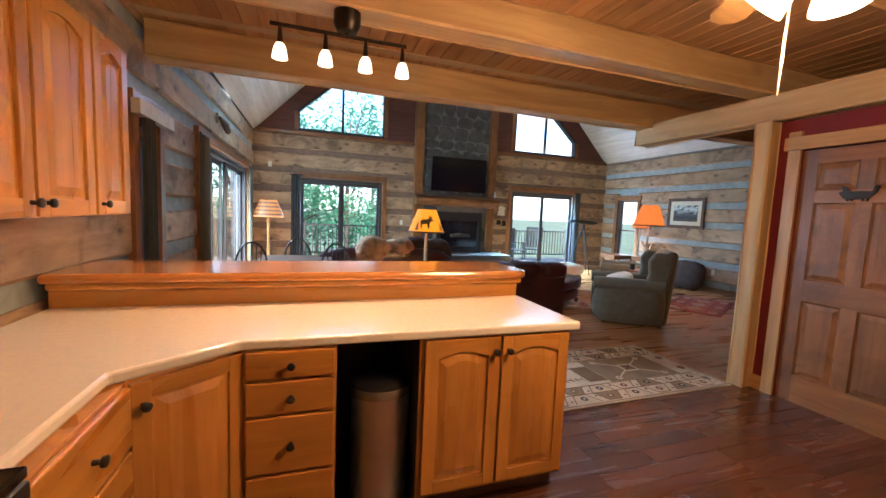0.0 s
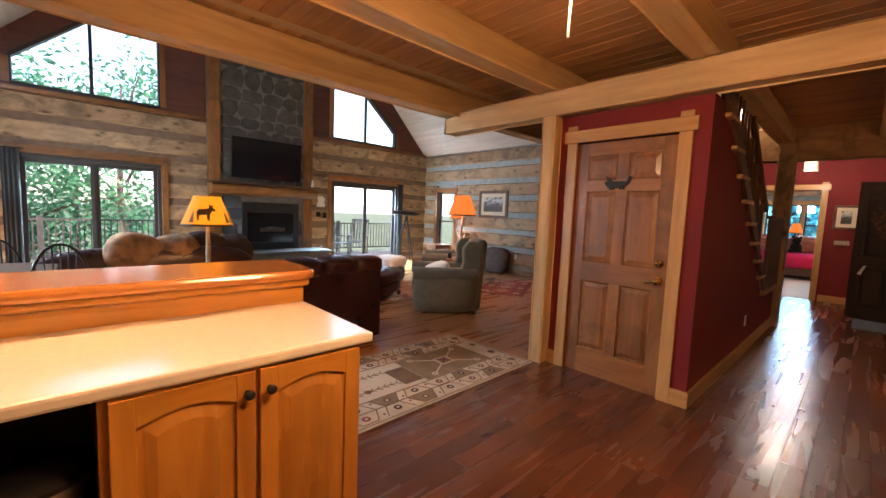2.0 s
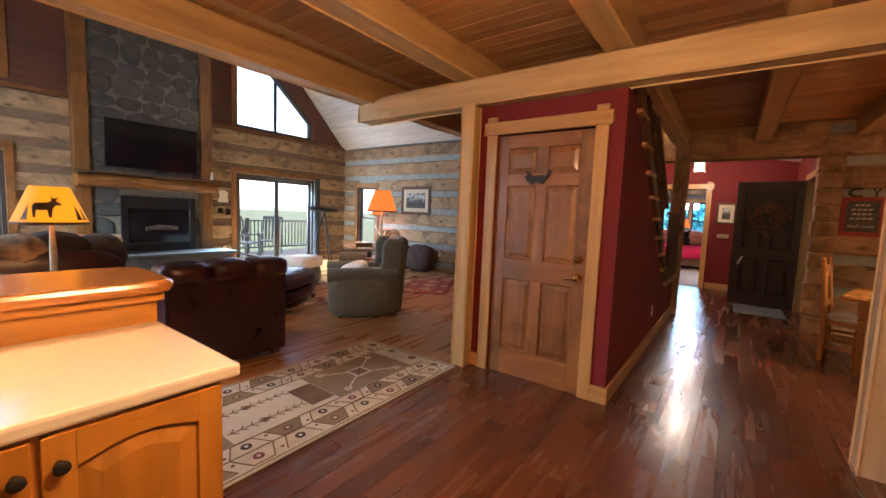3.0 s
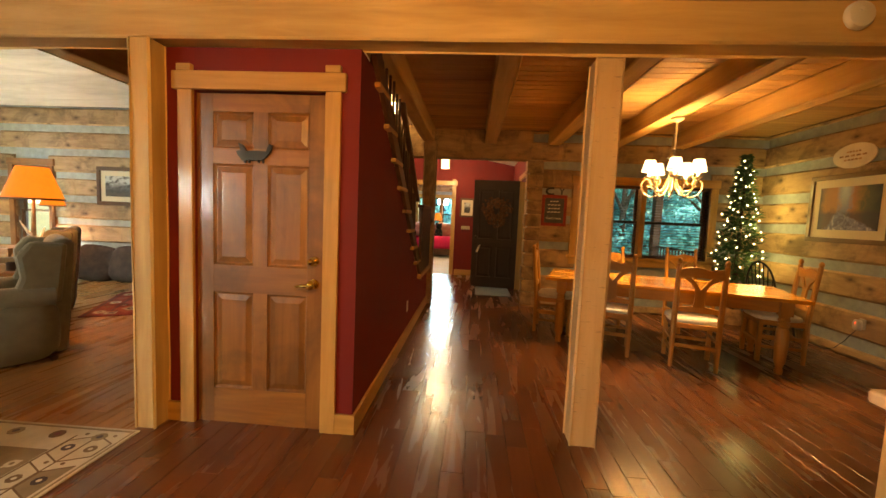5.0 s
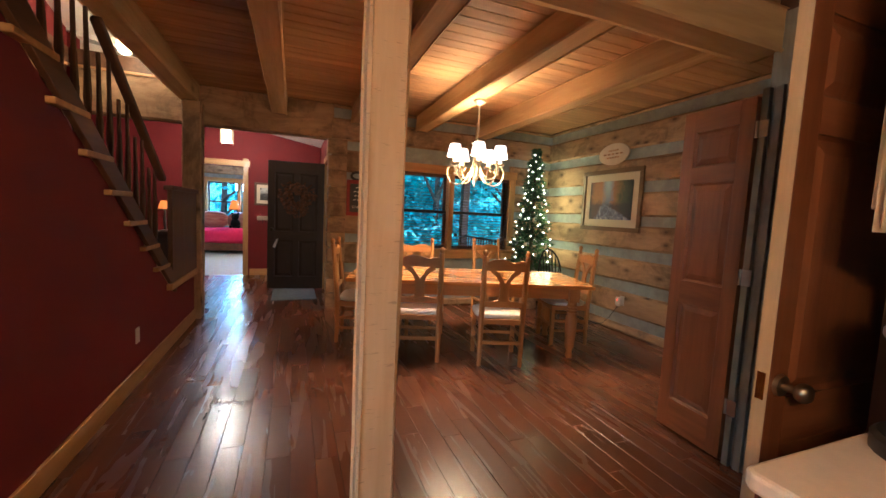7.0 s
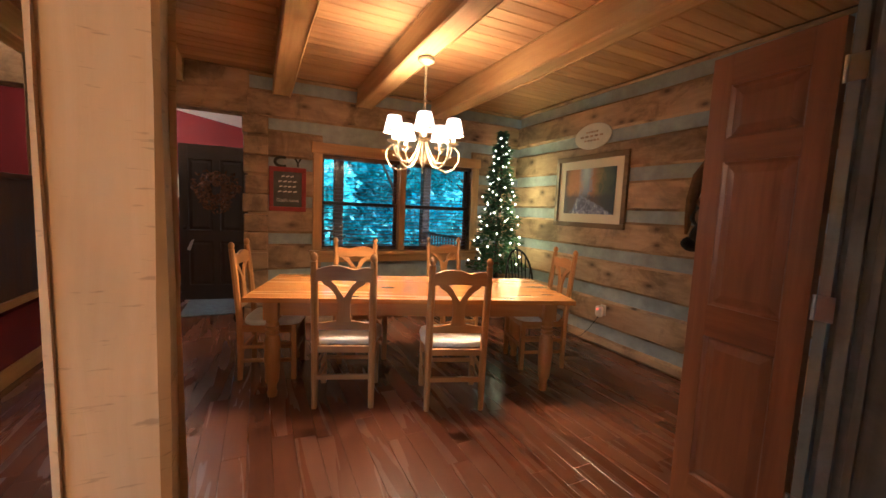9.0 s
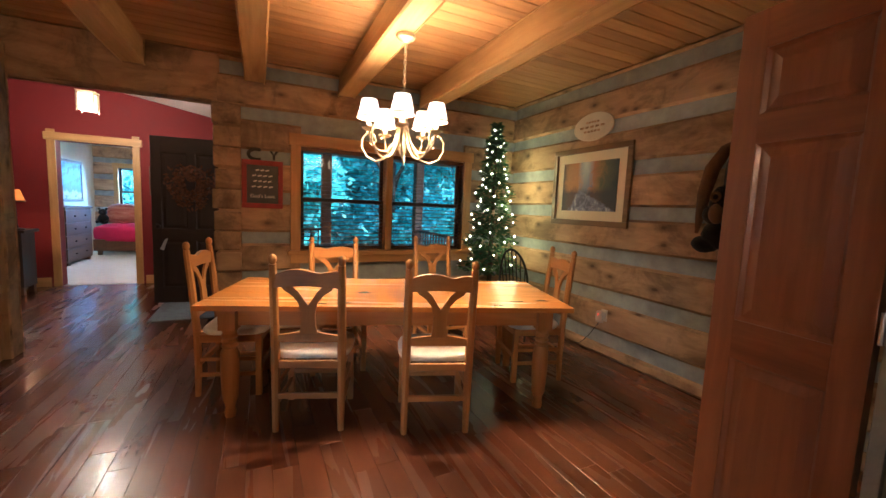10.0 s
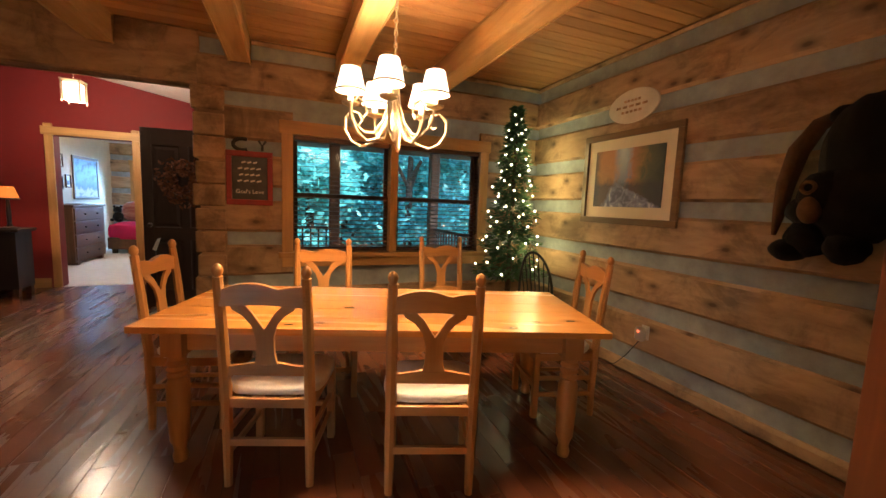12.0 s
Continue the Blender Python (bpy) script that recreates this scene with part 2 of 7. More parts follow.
def glow(name, colour, strength, base_colour=(0.9, 0.8, 0.6)):
    m, n, l, b = base(name, 0.5)
    b.inputs["Base Color"].default_value = (*base_colour, 1)
    b.inputs["Emission Color"].default_value, b.inputs["Emission Strength"].default_value = (*colour, 1), strength
    return m


def shade_cloth(name, colour, strength, colour2=None, cloth=0.12):
    """A lit lampshade: paler towards its bulb, with a fine weave."""
    m, n, l, b = base(name, 0.8)
    v, _ = coords(n, l, (1, 1, 1), False)
    c = ramp(n, l, tex(n, l, v, 30, 3), [(0.3, tuple(0.85 * e for e in colour)), (0.7, colour2 or colour)])
    l.new(mixc(n, l, "MULTIPLY", 1.0, c, (cloth, cloth, cloth)), b.inputs["Base Color"])
    l.new(c, b.inputs["Emission Color"])
    b.inputs["Emission Strength"].default_value = strength
    return m


def glass(name, colour=(1, 1, 1), rough=0.0):
    m, n, l, b = base(name, rough)
    b.inputs["Base Color"].default_value = (*colour, 1)
    b.inputs["Transmission Weight"].default_value, b.inputs["IOR"].default_value = 1.0, 1.45
    return m


M = {}
for ax in "xyz":
    M["log_" + ax] = wood("hewn_log_" + ax, (0.34, 0.205, 0.105), (0.58, 0.395, 0.22), ax, 0.75, knots=0.9, vary=0.28, relief=0.55, stain=0.5, stretch=0.24, grain=0.75, face="xz")
    M["beam_" + ax] = wood("pine_beam_" + ax, (0.50, 0.305, 0.115), (0.72, 0.50, 0.235), ax, 0.62, knots=0.6, vary=0.12, relief=0.35, grain=0.8)
    M["trim_" + ax] = wood("pine_trim_" + ax, (0.40, 0.2, 0.055), (0.60, 0.345, 0.12), ax, 0.45, coat=0.15, knots=0.35, vary=0.12)
    M["oak_" + ax] = wood("honey_oak_" + ax, (0.47, 0.18, 0.02), (0.66, 0.305, 0.045), ax, 0.28, coat=0.5, knots=0.0, vary=0.14, relief=0.1)
    M["door_" + ax] = wood("stained_door_" + ax, (0.21, 0.078, 0.017), (0.37, 0.155, 0.042), ax, 0.40, coat=0.2, knots=0.25, vary=0.25, stain=0.35)
    M["cherry_" + ax] = wood("cherry_door_" + ax, (0.16, 0.05, 0.017), (0.30, 0.11, 0.038), ax, 0.36, coat=0.25, knots=0.15, vary=0.15)
    M["chair_" + ax] = wood("pine_chair_" + ax, (0.36, 0.155, 0.037), (0.52, 0.25, 0.075), ax, 0.42, coat=0.2, knots=0.2, vary=0.12)
    M["maple_" + ax] = wood("pale_maple_" + ax, (0.50, 0.36, 0.19), (0.66, 0.50, 0.30), ax, 0.35, coat=0.3, knots=0.0, vary=0.1, relief=0.08)
    M["brown_" + ax] = wood("dark_stained_wood_" + ax, (0.07, 0.03, 0.014), (0.15, 0.07, 0.03), ax, 0.5, knots=0.2, vary=0.2)
M["espresso_z"] = wood("espresso_door_z", (0.02, 0.010, 0.007), (0.04, 0.02, 0.013), "z", 0.45, knots=0.1, vary=0.15)
M["espresso_x"] = wood("espresso_door_x", (0.02, 0.010, 0.007), (0.04, 0.02, 0.013), "x", 0.45, knots=0.1, vary=0.15)
# near-black that puts the shade of the bin gap into colour
M["recess_shade"] = wood("shaded_recess_wood", (0.012, 0.008, 0.006), (0.03, 0.018, 0.012), "z", 0.6, knots=0.0, vary=0.1)
# beam pine made paler for the daylight on it; the saw nicks are its own
M["post_daylit_z"] = wood("sawn_pine_post", (0.56, 0.37, 0.19), (0.68, 0.48, 0.28), "z", 0.7, knots=0.35, vary=0.1, relief=0.3, deep=0.92, nicks=0.32)
M["table"] = wood("pine_tabletop", (0.50, 0.20, 0.042), (0.60, 0.265, 0.062), "x", 0.22, coat=0.4, knots=0.85, vary=0.07, relief=0.05, deep=0.92, face="xy")
M["bartop"] = wood("varnished_bar", (0.42, 0.155, 0.032), (0.58, 0.25, 0.06), "x", 0.16, coat=0.7, knots=0.1, vary=0.08, relief=0.05)
M["floor"] = wood("scraped_cherry_floor", (0.124, 0.040, 0.018), (0.160, 0.057, 0.025), "x", 0.24, coat=0.2, knots=0.0, vary=0.36, relief=0.16, ripple=2.2, stretch=0.10, deep=0.92)
M["floor_living"] = wood("honey_floor", (0.33, 0.135, 0.04), (0.48, 0.22, 0.072), "x", 0.27, coat=0.12, knots=0.1, vary=0.25, relief=0.12)
M["ceil"] = wood("pine_ceiling", (0.47, 0.25, 0.10), (0.66, 0.40, 0.18), "y", 0.55, knots=0.5, vary=0.25, relief=0.12)
M["ceil_white"] = wood("whitewashed_boards", (0.50, 0.46, 0.40), (0.66, 0.62, 0.55), "y", 0.6, knots=0.2, vary=0.14, relief=0.12)
M["chink"] = plain("chinking", (0.30, 0.34, 0.34), 0.9, vary=0.18, relief=0.4, scale=9)
M["chink_brown"] = plain("brown_joint", (0.20, 0.13, 0.085), 0.9, vary=0.18, relief=0.4, scale=9)
M["red"] = plain("red_paint", (0.155, 0.005, 0.005), 0.75, vary=0.08, relief=0.08, scale=4)
M["gable"] = wood("gable_board", (0.10, 0.03, 0.02), (0.17, 0.06, 0.035), "x", 0.6, knots=0.1, vary=0.1)
M["cream"] = plain("cream_paint", (0.52, 0.42, 0.27), 0.7, vary=0.05, relief=0.05)
M["white"] = plain("white_plaster", (0.74, 0.70, 0.64), 0.7, vary=0.05, relief=0.05)
M["counter"] = plain("cream_laminate", (0.78, 0.70, 0.60), 0.16, vary=0.03, relief=0.0, scale=40, coat=0.4)
M["black"] = plain("black_metal", (0.014, 0.013, 0.013), 0.38, vary=0.2, relief=0.03)
M["bronze"] = plain("dark_bronze", (0.035, 0.025, 0.018), 0.35, 0.8, relief=0.03)
M["screen"] = plain("tv_screen", (0.008, 0.008, 0.01), 0.12, vary=0.1, relief=0.0)
M["steel"] = plain("brushed_steel", (0.80, 0.78, 0.74), 0.33, 1.0, vary=0.1, relief=0.04, scale=3)
M["brass"] = plain("brass", (0.75, 0.50, 0.17), 0.2, 1.0, relief=0.0)
M["nickel"] = plain("satin_nickel", (0.45, 0.41, 0.35), 0.3, 1.0, relief=0.0)
M["antique"] = plain("antique_cream_iron", (0.42, 0.35, 0.24), 0.45, 0.35, vary=0.25, scale=20)
M["leather"] = plain("brown_leather", (0.030, 0.0065, 0.009), 0.30, vary=0.35, scale=5, relief=0.3)
M["green_cloth"] = plain("sage_upholstery", (0.115, 0.108, 0.075), 0.9, vary=0.16, relief=0.4, scale=12, sheen=0.3)
M["linen"] = plain("cream_linen", (0.80, 0.78, 0.72), 0.9, vary=0.06, relief=0.35, scale=25, sheen=0.2)
M["pillow_brown"] = plain("brown_cloth", (0.055, 0.035, 0.028), 0.95, vary=0.4, relief=0.4, scale=9)
M["plaid"] = plain("tan_throw", (0.35, 0.22, 0.13), 0.95, vary=0.5, relief=0.5, scale=10)
M["fur"] = plain("black_fur", (0.009, 0.008, 0.008), 0.85, vary=0.5, relief=1.0, scale=12, sheen=0.05)
M["fur"].node_tree.nodes["Principled BSDF"].inputs["Specular IOR Level"].default_value = 0.12
M["muzzle"] = plain("brown_fur", (0.12, 0.06, 0.025), 0.9, vary=0.3, relief=0.8, scale=14)
M["needles"] = plain("pine_needles", (0.05, 0.13, 0.045), 0.75, vary=0.5, relief=0.2, scale=20)
M["leaf"] = leafy("leaves", (0.06, 0.20, 0.09))
# green leaves in shade: the blue of the skylight is put into their colour
M["leaf_sky_tint"] = leafy("shaded_leaves", (0.09, 0.46, 0.48), 0.65, 1.5)
M["bark"] = plain("bark", (0.09, 0.065, 0.045), 0.95, vary=0.4, relief=0.8, scale=12)
M["deck"] = wood("deck_boards", (0.16, 0.12, 0.09), (0.28, 0.22, 0.17), "x", 0.8, knots=0.1, vary=0.25)
M["rail"] = plain("dark_railing", (0.035, 0.028, 0.025), 0.6)
M["curtain"] = plain("dark_curtain", (0.05, 0.055, 0.055), 0.95, vary=0.2, relief=0.3, scale=20)
M["bed_red"] = plain("crimson_blanket", (0.55, 0.012, 0.09), 0.9, vary=0.12, relief=0.4, scale=6)
M["carpet"] = plain("pale_carpet", (0.55, 0.50, 0.44), 0.95, vary=0.08, relief=0.6, scale=14)
M["glass"] = glass("window_glass")
M["mortar"] = plain("mortar", (0.19, 0.175, 0.145), 0.95, vary=0.2, relief=0.5, scale=12)
M["stone"] = plain("fieldstone", (0.085, 0.078, 0.066), 0.85, vary=0.5, relief=0.6, scale=3)
M["ground"] = plain("forest_floor", (0.06, 0.075, 0.03), 0.95, vary=0.5, relief=0.5, scale=0.6)
M["paper"] = plain("page_paper", (0.6, 0.55, 0.45), 0.9, vary=0.1)
M["mat_grey"] = plain("grey_doormat", (0.10, 0.11, 0.11), 0.95, vary=0.3, relief=0.6, scale=20)
M["plastic"] = plain("ivory_plastic", (0.68, 0.64, 0.54), 0.4, vary=0.03, relief=0.0)
M["slate"] = plain("chalk_slate", (0.075, 0.08, 0.078), 0.8, vary=0.25, relief=0.1, scale=9)
M["chalk"] = plain("chalk_white", (0.7, 0.7, 0.66), 0.9, relief=0.2)
M["red_wood"] = plain("painted_red_frame", (0.26, 0.02, 0.018), 0.5, vary=0.2, scale=14)
M["gilt"] = wood("bronze_frame", (0.10, 0.055, 0.02), (0.22, 0.13, 0.05), "x", 0.4, coat=0.2, knots=0, vary=0.1)
M["matboard"] = plain("cream_matboard", (0.66, 0.58, 0.42), 0.9, vary=0.03)
M["shade_white"] = shade_cloth("cream_shade_lit", (1.0, 0.76, 0.46), 1.0, cloth=0.45)
M["shade_amber"] = shade_cloth("amber_mica_shade", (1.0, 0.35, 0.006), 0.26, (1.0, 0.26, 0.01))
M["shade_orange"] = shade_cloth("orange_shade_lit", (1.0, 0.22, 0.03), 0.21)
M["shade_dim"] = shade_cloth("striped_shade", (0.9, 0.34, 0.08), 0.24)
M["bulb"] = glow("bulb_glow", (1.0, 0.70, 0.36), 5)
M["frost"] = glow("frosted_glass_lit", (1.0, 0.72, 0.40), 0.9)
M["fairy"] = glow("fairy_light", (1.0, 0.95, 0.6), 1.6)


# ---- large structure ----
COURSE, LOG = 0.4125, 0.288          # one log and its joint; the log alone
WX, NY, EX, LX, SY = 1.30, 10.40, 10.16, 10.50, -2.80   # inner faces of the outer walls


def spans(a0, a1, cuts):
    """The stretches of a0..a1 that the cuts leave free."""
    out, at = [], a0
    for c0, c1 in sorted(cuts):
        if c0 > at:
            out.append((at, min(c0, a1)))
        at = max(at, c1)
    if at < a1:
        out.append((at, a1))
    return [s for s in out if s[1] - s[0] > 0.03]


def log_piece(length, h, depth, seed):
    """One hewn log along x from 0, its face towards -y and slightly uneven."""
    s, rnd = Shape(), random.Random(seed)
    n = max(2, min(5, int(length / 0.8) + 1))
    for i in range(n + 1):
        x = length * i / n
        j = [rnd.uniform(-0.008, 0.008) for _ in range(5)]
        k = 0.022
        s.v += [(x, depth, j[0]), (x, k + j[4], j[0]), (x, j[4], k + j[0]), (x, j[3], h - k + j[1]), (x, k + j[3], h + j[1]), (x, depth, h + j[1])]
    for i in range(n):
        for q in range(6):
            a, b = i * 6 + q, i * 6 + (q + 1) % 6
            s.f.append((a, b, b + 6, a + 6))
    s.f += [tuple(range(5, -1, -1)), tuple(n * 6 + q for q in range(6))]
    return s.mesh("log", True)


def log_wall(name, label, x, y, rz, length, z1, holes=(), z0=0.0, mat="log_x", joint="chink"):
    """A hewn-log wall with chinked joints. Local x runs along it, local y into it. holes: (a0, a1, z0, z1)."""
    w = thing(name, label, "log wall", x, y, 0, rz, kind="structure")
    core = Shape()
    zs = sorted({z0, z1, *[h[2] for h in holes], *[h[3] for h in holes]})
    for lo, hi in zip(zs, zs[1:]):
        if lo >= z0 and hi <= z1:
            for a, b in spans(0, length, [(h[0], h[1]) for h in holes if h[2] < hi - 1e-4 and h[3] > lo + 1e-4]):
                core.box(a, b, 0.035, 0.2, lo, hi)
    part("chinking", core, M[joint], w, "chinking between logs")
    k, z = 0, -0.185
    while z < z1:
        lo, hi = max(z, z0), min(z + LOG, z1)
        if hi - lo > 0.04:
            cuts = [(h[0], h[1]) for h in holes if h[2] < hi - 0.02 and h[3] > lo + 0.02]
            for a, b in spans(0, length, cuts):
                ob = part("log", log_piece(b - a, hi - lo, 0.06, hash((round(x, 2), k, round(a, 2))) % 9999), M[mat], w)
                ob.location = (a, 0, lo)
        k, z = k + 1, z + COURSE
    return w


# floors: a dark bed below, planks above
def plank_floor(owner, x0, x1, y0, y1, mat, width, near, notch=(-99, -99)):
    """Planks along x in random lengths; those inside near are parts of their own."""
    rest, rnd, y = Shape(), random.Random(5), y0
    while y < y1 - 0.01:
        x, yb = x0 - rnd.uniform(0, 0.9), min(y + width, y1)
        while x < x1:
            e = x + rnd.uniform(0.5, 1.5)
            a, b = max(x, notch[0] if y < notch[1] else x0), min(e, x1)
            if b - a > 0.02:
                t = rnd.uniform(-0.0006, 0.0006)
                own = near[0] < (a + b) / 2 < near[1] and near[2] < y < near[3]
                s = Shape() if own else rest
                n, g, c = len(s.v), 0.0006, 0.0022
                s.v += [(a + g, y + g, -0.012), (b - g, y + g, -0.012), (b - g, yb - g, -0.012), (a + g, yb - g, -0.012)]
                s.v += [(a + g, y + g, t - 0.0009), (b - g, y + g, t - 0.0009), (b - g, yb - g, t - 0.0009), (a + g, yb - g, t - 0.0009)]
                s.v += [(a + c, y + c, t), (b - c, y + c, t), (b - c, yb - c, t), (a + c, yb - c, t)]
                for q in range(4):
                    p = (q + 1) % 4
                    s.f += [(n + q, n + p, n + 4 + p, n + 4 + q), (n + 4 + q, n + 4 + p, n + 8 + p, n + 8 + q)]
                s.f.append((n + 8, n + 9, n + 10, n + 11))
                if own:
                    part("plank", s, M[mat], owner)
            x = e
        y = yb
    tagged(part("floor_planks", rest, M[mat], owner), kind="stuff")


bed_ = Shape().box(WX - 0.3, 13.3, -0.6, NY + 0.3, -0.20, -0.014).box(5.15, 13.3, SY - 0.3, -0.6, -0.20, -0.014)
tagged(part("floor", bed_, M["brown_x"]), "dark subfloor under the wooden planks", "floor", kind="structure")
fk = tagged(new("floor_kitchen_dining"), "dark cherry hand-scraped plank floor", "floor", kind="structure")
plank_floor(fk, WX, 13.2, SY, 3.45, "floor", 0.125, (2.5, 9.5, -0.9, 3.4), (5.2, -0.55))
fl_ = tagged(new("floor_living"), "honey-coloured wooden plank floor", "floor", kind="structure")
plank_floor(fl_, WX, LX, 3.45, NY, "floor_living", 0.085, (3.7, 8.5, 3.4, 6.2))

# ceiling over kitchen and dining: boards across the joists
CZ, JB = 2.745, 2.515
cs, rnd = Shape(), random.Random(3)
x = WX - 0.1
while x < EX + 0.2:
    e = x + 0.128
    for a, b in ((SY - 0.1, 0.4), (0.4, 4.66)) if not 7.2 < x < 10.1 else ((SY - 0.1, 0.4), (0.4, 2.31), (3.33, 4.66)):
        t = rnd.uniform(0, 0.002)
        n = len(cs.v)
        g, c = 0.0012, 0.006
        cs.v += [(x + g, a, CZ + 0.03), (e - g, a, CZ + 0.03), (e - g, b, CZ + 0.03), (x + g, b, CZ + 0.03)]
        cs.v += [(x + g, a, CZ + t + 0.007), (e - g, a, CZ + t + 0.007), (e - g, b, CZ + t + 0.007), (x + g, b, CZ + t + 0.007)]
        cs.v += [(x + c, a, CZ + t), (e - c, a, CZ + t), (e - c, b, CZ + t), (x + c, b, CZ + t)]
        for q in range(4):
            p = (q + 1) % 4
            cs.f += [(n + q, n + p, n + 4 + p, n + 4 + q), (n + 4 + q, n + 4 + p, n + 8 + p, n + 8 + q)]
        cs.f.append((n + 8, n + 9, n + 10, n + 11))
    x = e
tagged(part("ceiling", cs, M["ceil"]), "pine board ceiling", "ceiling", kind="structure")
cdk = Shape().box(WX - 0.3, LX + 0.3, SY - 0.3, 2.30, CZ + 0.031, CZ + 0.2).box(WX - 0.3, LX + 0.3, 3.34, 4.66, CZ + 0.031, CZ + 0.2).box(WX - 0.3, 7.2, 2.30, 3.34, CZ + 0.031, CZ + 0.2).box(10.2, LX + 0.3, 2.30, 3.34, CZ + 0.031, CZ + 0.2)
tagged(part("ceiling_deck", cdk, M["brown_x"]), "loft floor above the boards", "ceiling", kind="structure")


def timber(name, p, q, w, h, mat, label="rough-sawn pine ceiling beam", seed=0, kind="structure"):
    """A squared timber with slightly wandering edges."""
    p, q = Vector(p), Vector(q)
    rnd, s = random.Random(seed), Shape()
    d = (q - p).normalized()
    side = d.cross(Vector((0, 0, 1)))
    side = side.normalized() if side.length > 0.01 else Vector((1, 0, 0))
    up = side.cross(d)
    n = max(3, int((q - p).length / 0.35))
    for i in range(n + 1):
        c = p.lerp(q, i / n)
        for a, b in ((-1, -1), (1, -1), (1, 1), (-1, 1)):
            for ca, cb in (((-1 if a * b > 0 else 0), (0 if a * b > 0 else -1)), ((0 if a * b > 0 else -1), (-1 if a * b > 0 else 0))):
                j = rnd.uniform(-0.004, 0.004)
                s.v.append(tuple(c + side * (a * (w / 2 + j) + a * ca * 0.012) + up * (b * (h / 2 + j) + b * cb * 0.012)))
    for i in range(n):
        for k in range(8):
            a, b = i * 8 + k, i * 8 + (k + 1) % 8
            s.f.append((a, b, b + 8, a + 8))
    s.f += [tuple(range(7, -1, -1)), tuple(n * 8 + k for k in range(8))]
    return tagged(part(name, s, M[mat], smooth=True), label, "beam", "ceiling beams", kind)


JH = CZ - JB - 0.002
timber("beam", (WX, 4.66, 2.60), (LX, 4.66, 2.60), 0.20, 0.27, "beam_x", "long pine beam at the loft edge", 1)
timber("beam", (WX, 3.44, JB + JH / 2), (10.14, 3.44, JB + JH / 2), 0.21, JH, "beam_x", seed=2)
for i, (y, a, b) in enumerate(((2.21, WX, 10.14), (1.26, WX, 10.14), (0.29, 3.0, 10.14), (-0.60, 5.3, 10.14), (-1.53, 5.3, 10.14))):
    timber("beam", (a, y, JB + JH / 2), (b, y, JB + JH / 2), 0.185, JH, "beam_x", seed=3 + i)
timber("cross_beam", (6.17, -1.32, 2.408), (6.17, 4.80, 2.408), 0.19, 0.225, "beam_y", "heavy pine cross beam on posts", 20)
timber("post", (6.342, 0.739, 0.0), (6.342, 0.739, 2.297), 0.165, 0.165, "post_daylit_z", "squared pine post standing free in the room", 21)
timber("post", (6.135, 3.395, 0.0), (6.135, 3.395, 2.297), 0.14, 0.135, "beam_z", "squared pine post beside the closet door", 22)
timber("post", (10.06, 2.17, 0.0), (10.06, 2.17, 2.515), 0.19, 0.19, "log_z", "dark log post at the foot of the stairs", 23)

# outer log walls
log_wall("wall_west", "hewn log wall with grey chinking", WX, -0.5, 90, 10.9, 3.02, [(4.86, 5.26, 0, 2.03), (6.5, 9.95, 0, 2.1)], mat="log_x")
log_wall("wall_north", "hewn log wall with brown joints", WX - 0.3, NY, 0, LX - WX + 0.6, 3.02,
         [(1.2, 3.07, 0, 2.07), (3.85, 5.96, 0, 3.02), (6.5, 8.52, 0, 2.08)], joint="chink_brown")
log_wall("wall_east_living", "hewn log wall with grey chinking", LX, NY, -90, 7.05, 3.02, [(0.6, 1.28, 0.35, 1.97)])
log_wall("wall_east_dining", "hewn log wall with a dining window", EX, 0.62, -90, 3.56, 2.745, [(0.76, 2.70, 0.86, 1.96)])
log_wall("wall_south_dining", "hewn log wall with grey chinking", EX - 0.002, SY, 180, 4.9, 2.745)
timber("log_header", (EX + 0.1, 0.60, 2.52), (EX + 0.1, 3.3, 2.52), 0.2, 0.45, "log_y", "log over the hall opening", 31)
# crossed log ends at the corner beside the hall
corner = thing("log_corner", "notched log ends at the wall corner", "log wall", EX, 0.62, 0, kind="structure")
z, k = -0.185, 0
while z < 2.3:
    for dz, m, o in ((0.0, "log_y", 0.0), (0.215, "log_x", 0.012)):
        lo, hi = max(0, z + dz + 0.01), min(2.3, z + dz + 0.2)
        if hi > lo:
            part("log_end", Shape().box(-0.012 - o, 0.2, -0.20, 0.03 + o + 0.01 * (k % 2), lo, hi), M[m], corner, bevel=0.012)
    z, k = z + COURSE, k + 1

# gable above the logs, with two raked windows, and the roof boards
RX, RZ, SLOPE = 5.9, 7.75, 1.03


def roof_z(x):
    return 3.02 + SLOPE * (x - WX) if x < RX else 3.02 + SLOPE * (LX - x)


gb = thing("gable_wall", "dark reddish board gable", "wall", kind="structure")
for x0, x1, lo in ((WX, 2.2, 3.02), (4.08, 4.85, 3.02), (6.94, 7.53, 3.02), (9.42, LX, 3.02)):
    part("gable_board", Shape().slab([(x0, lo), (x1, lo), (x1, roof_z(x1)), (x0, roof_z(x0))], NY + 0.03, NY + 0.2), M["gable"], gb)
for x0, x1 in ((2.2, 4.08), (7.53, 9.42)):
    a, b = (x0, x1) if x0 < RX else (x1, x0)
    top = 5.0 if x0 < RX else 4.9
    part("gable_board", Shape().slab([(a, 3.02), (b, 3.02), (b, 3.12), (a, 3.12)] if a < b else [(b, 3.02), (a, 3.02), (a, 3.12), (b, 3.12)], NY + 0.03, NY + 0.2), M["gable"], gb)
    d = 1 if x0 < RX else -1
    ya, xe = 3.52, a + d * (top - 3.52) / 0.9
    part("gable_board", Shape().slab([(a, ya), (xe, top), (b, top), (b, roof_z(b)), (a, roof_z(a))], NY + 0.03, NY + 0.2), M["gable"], gb)
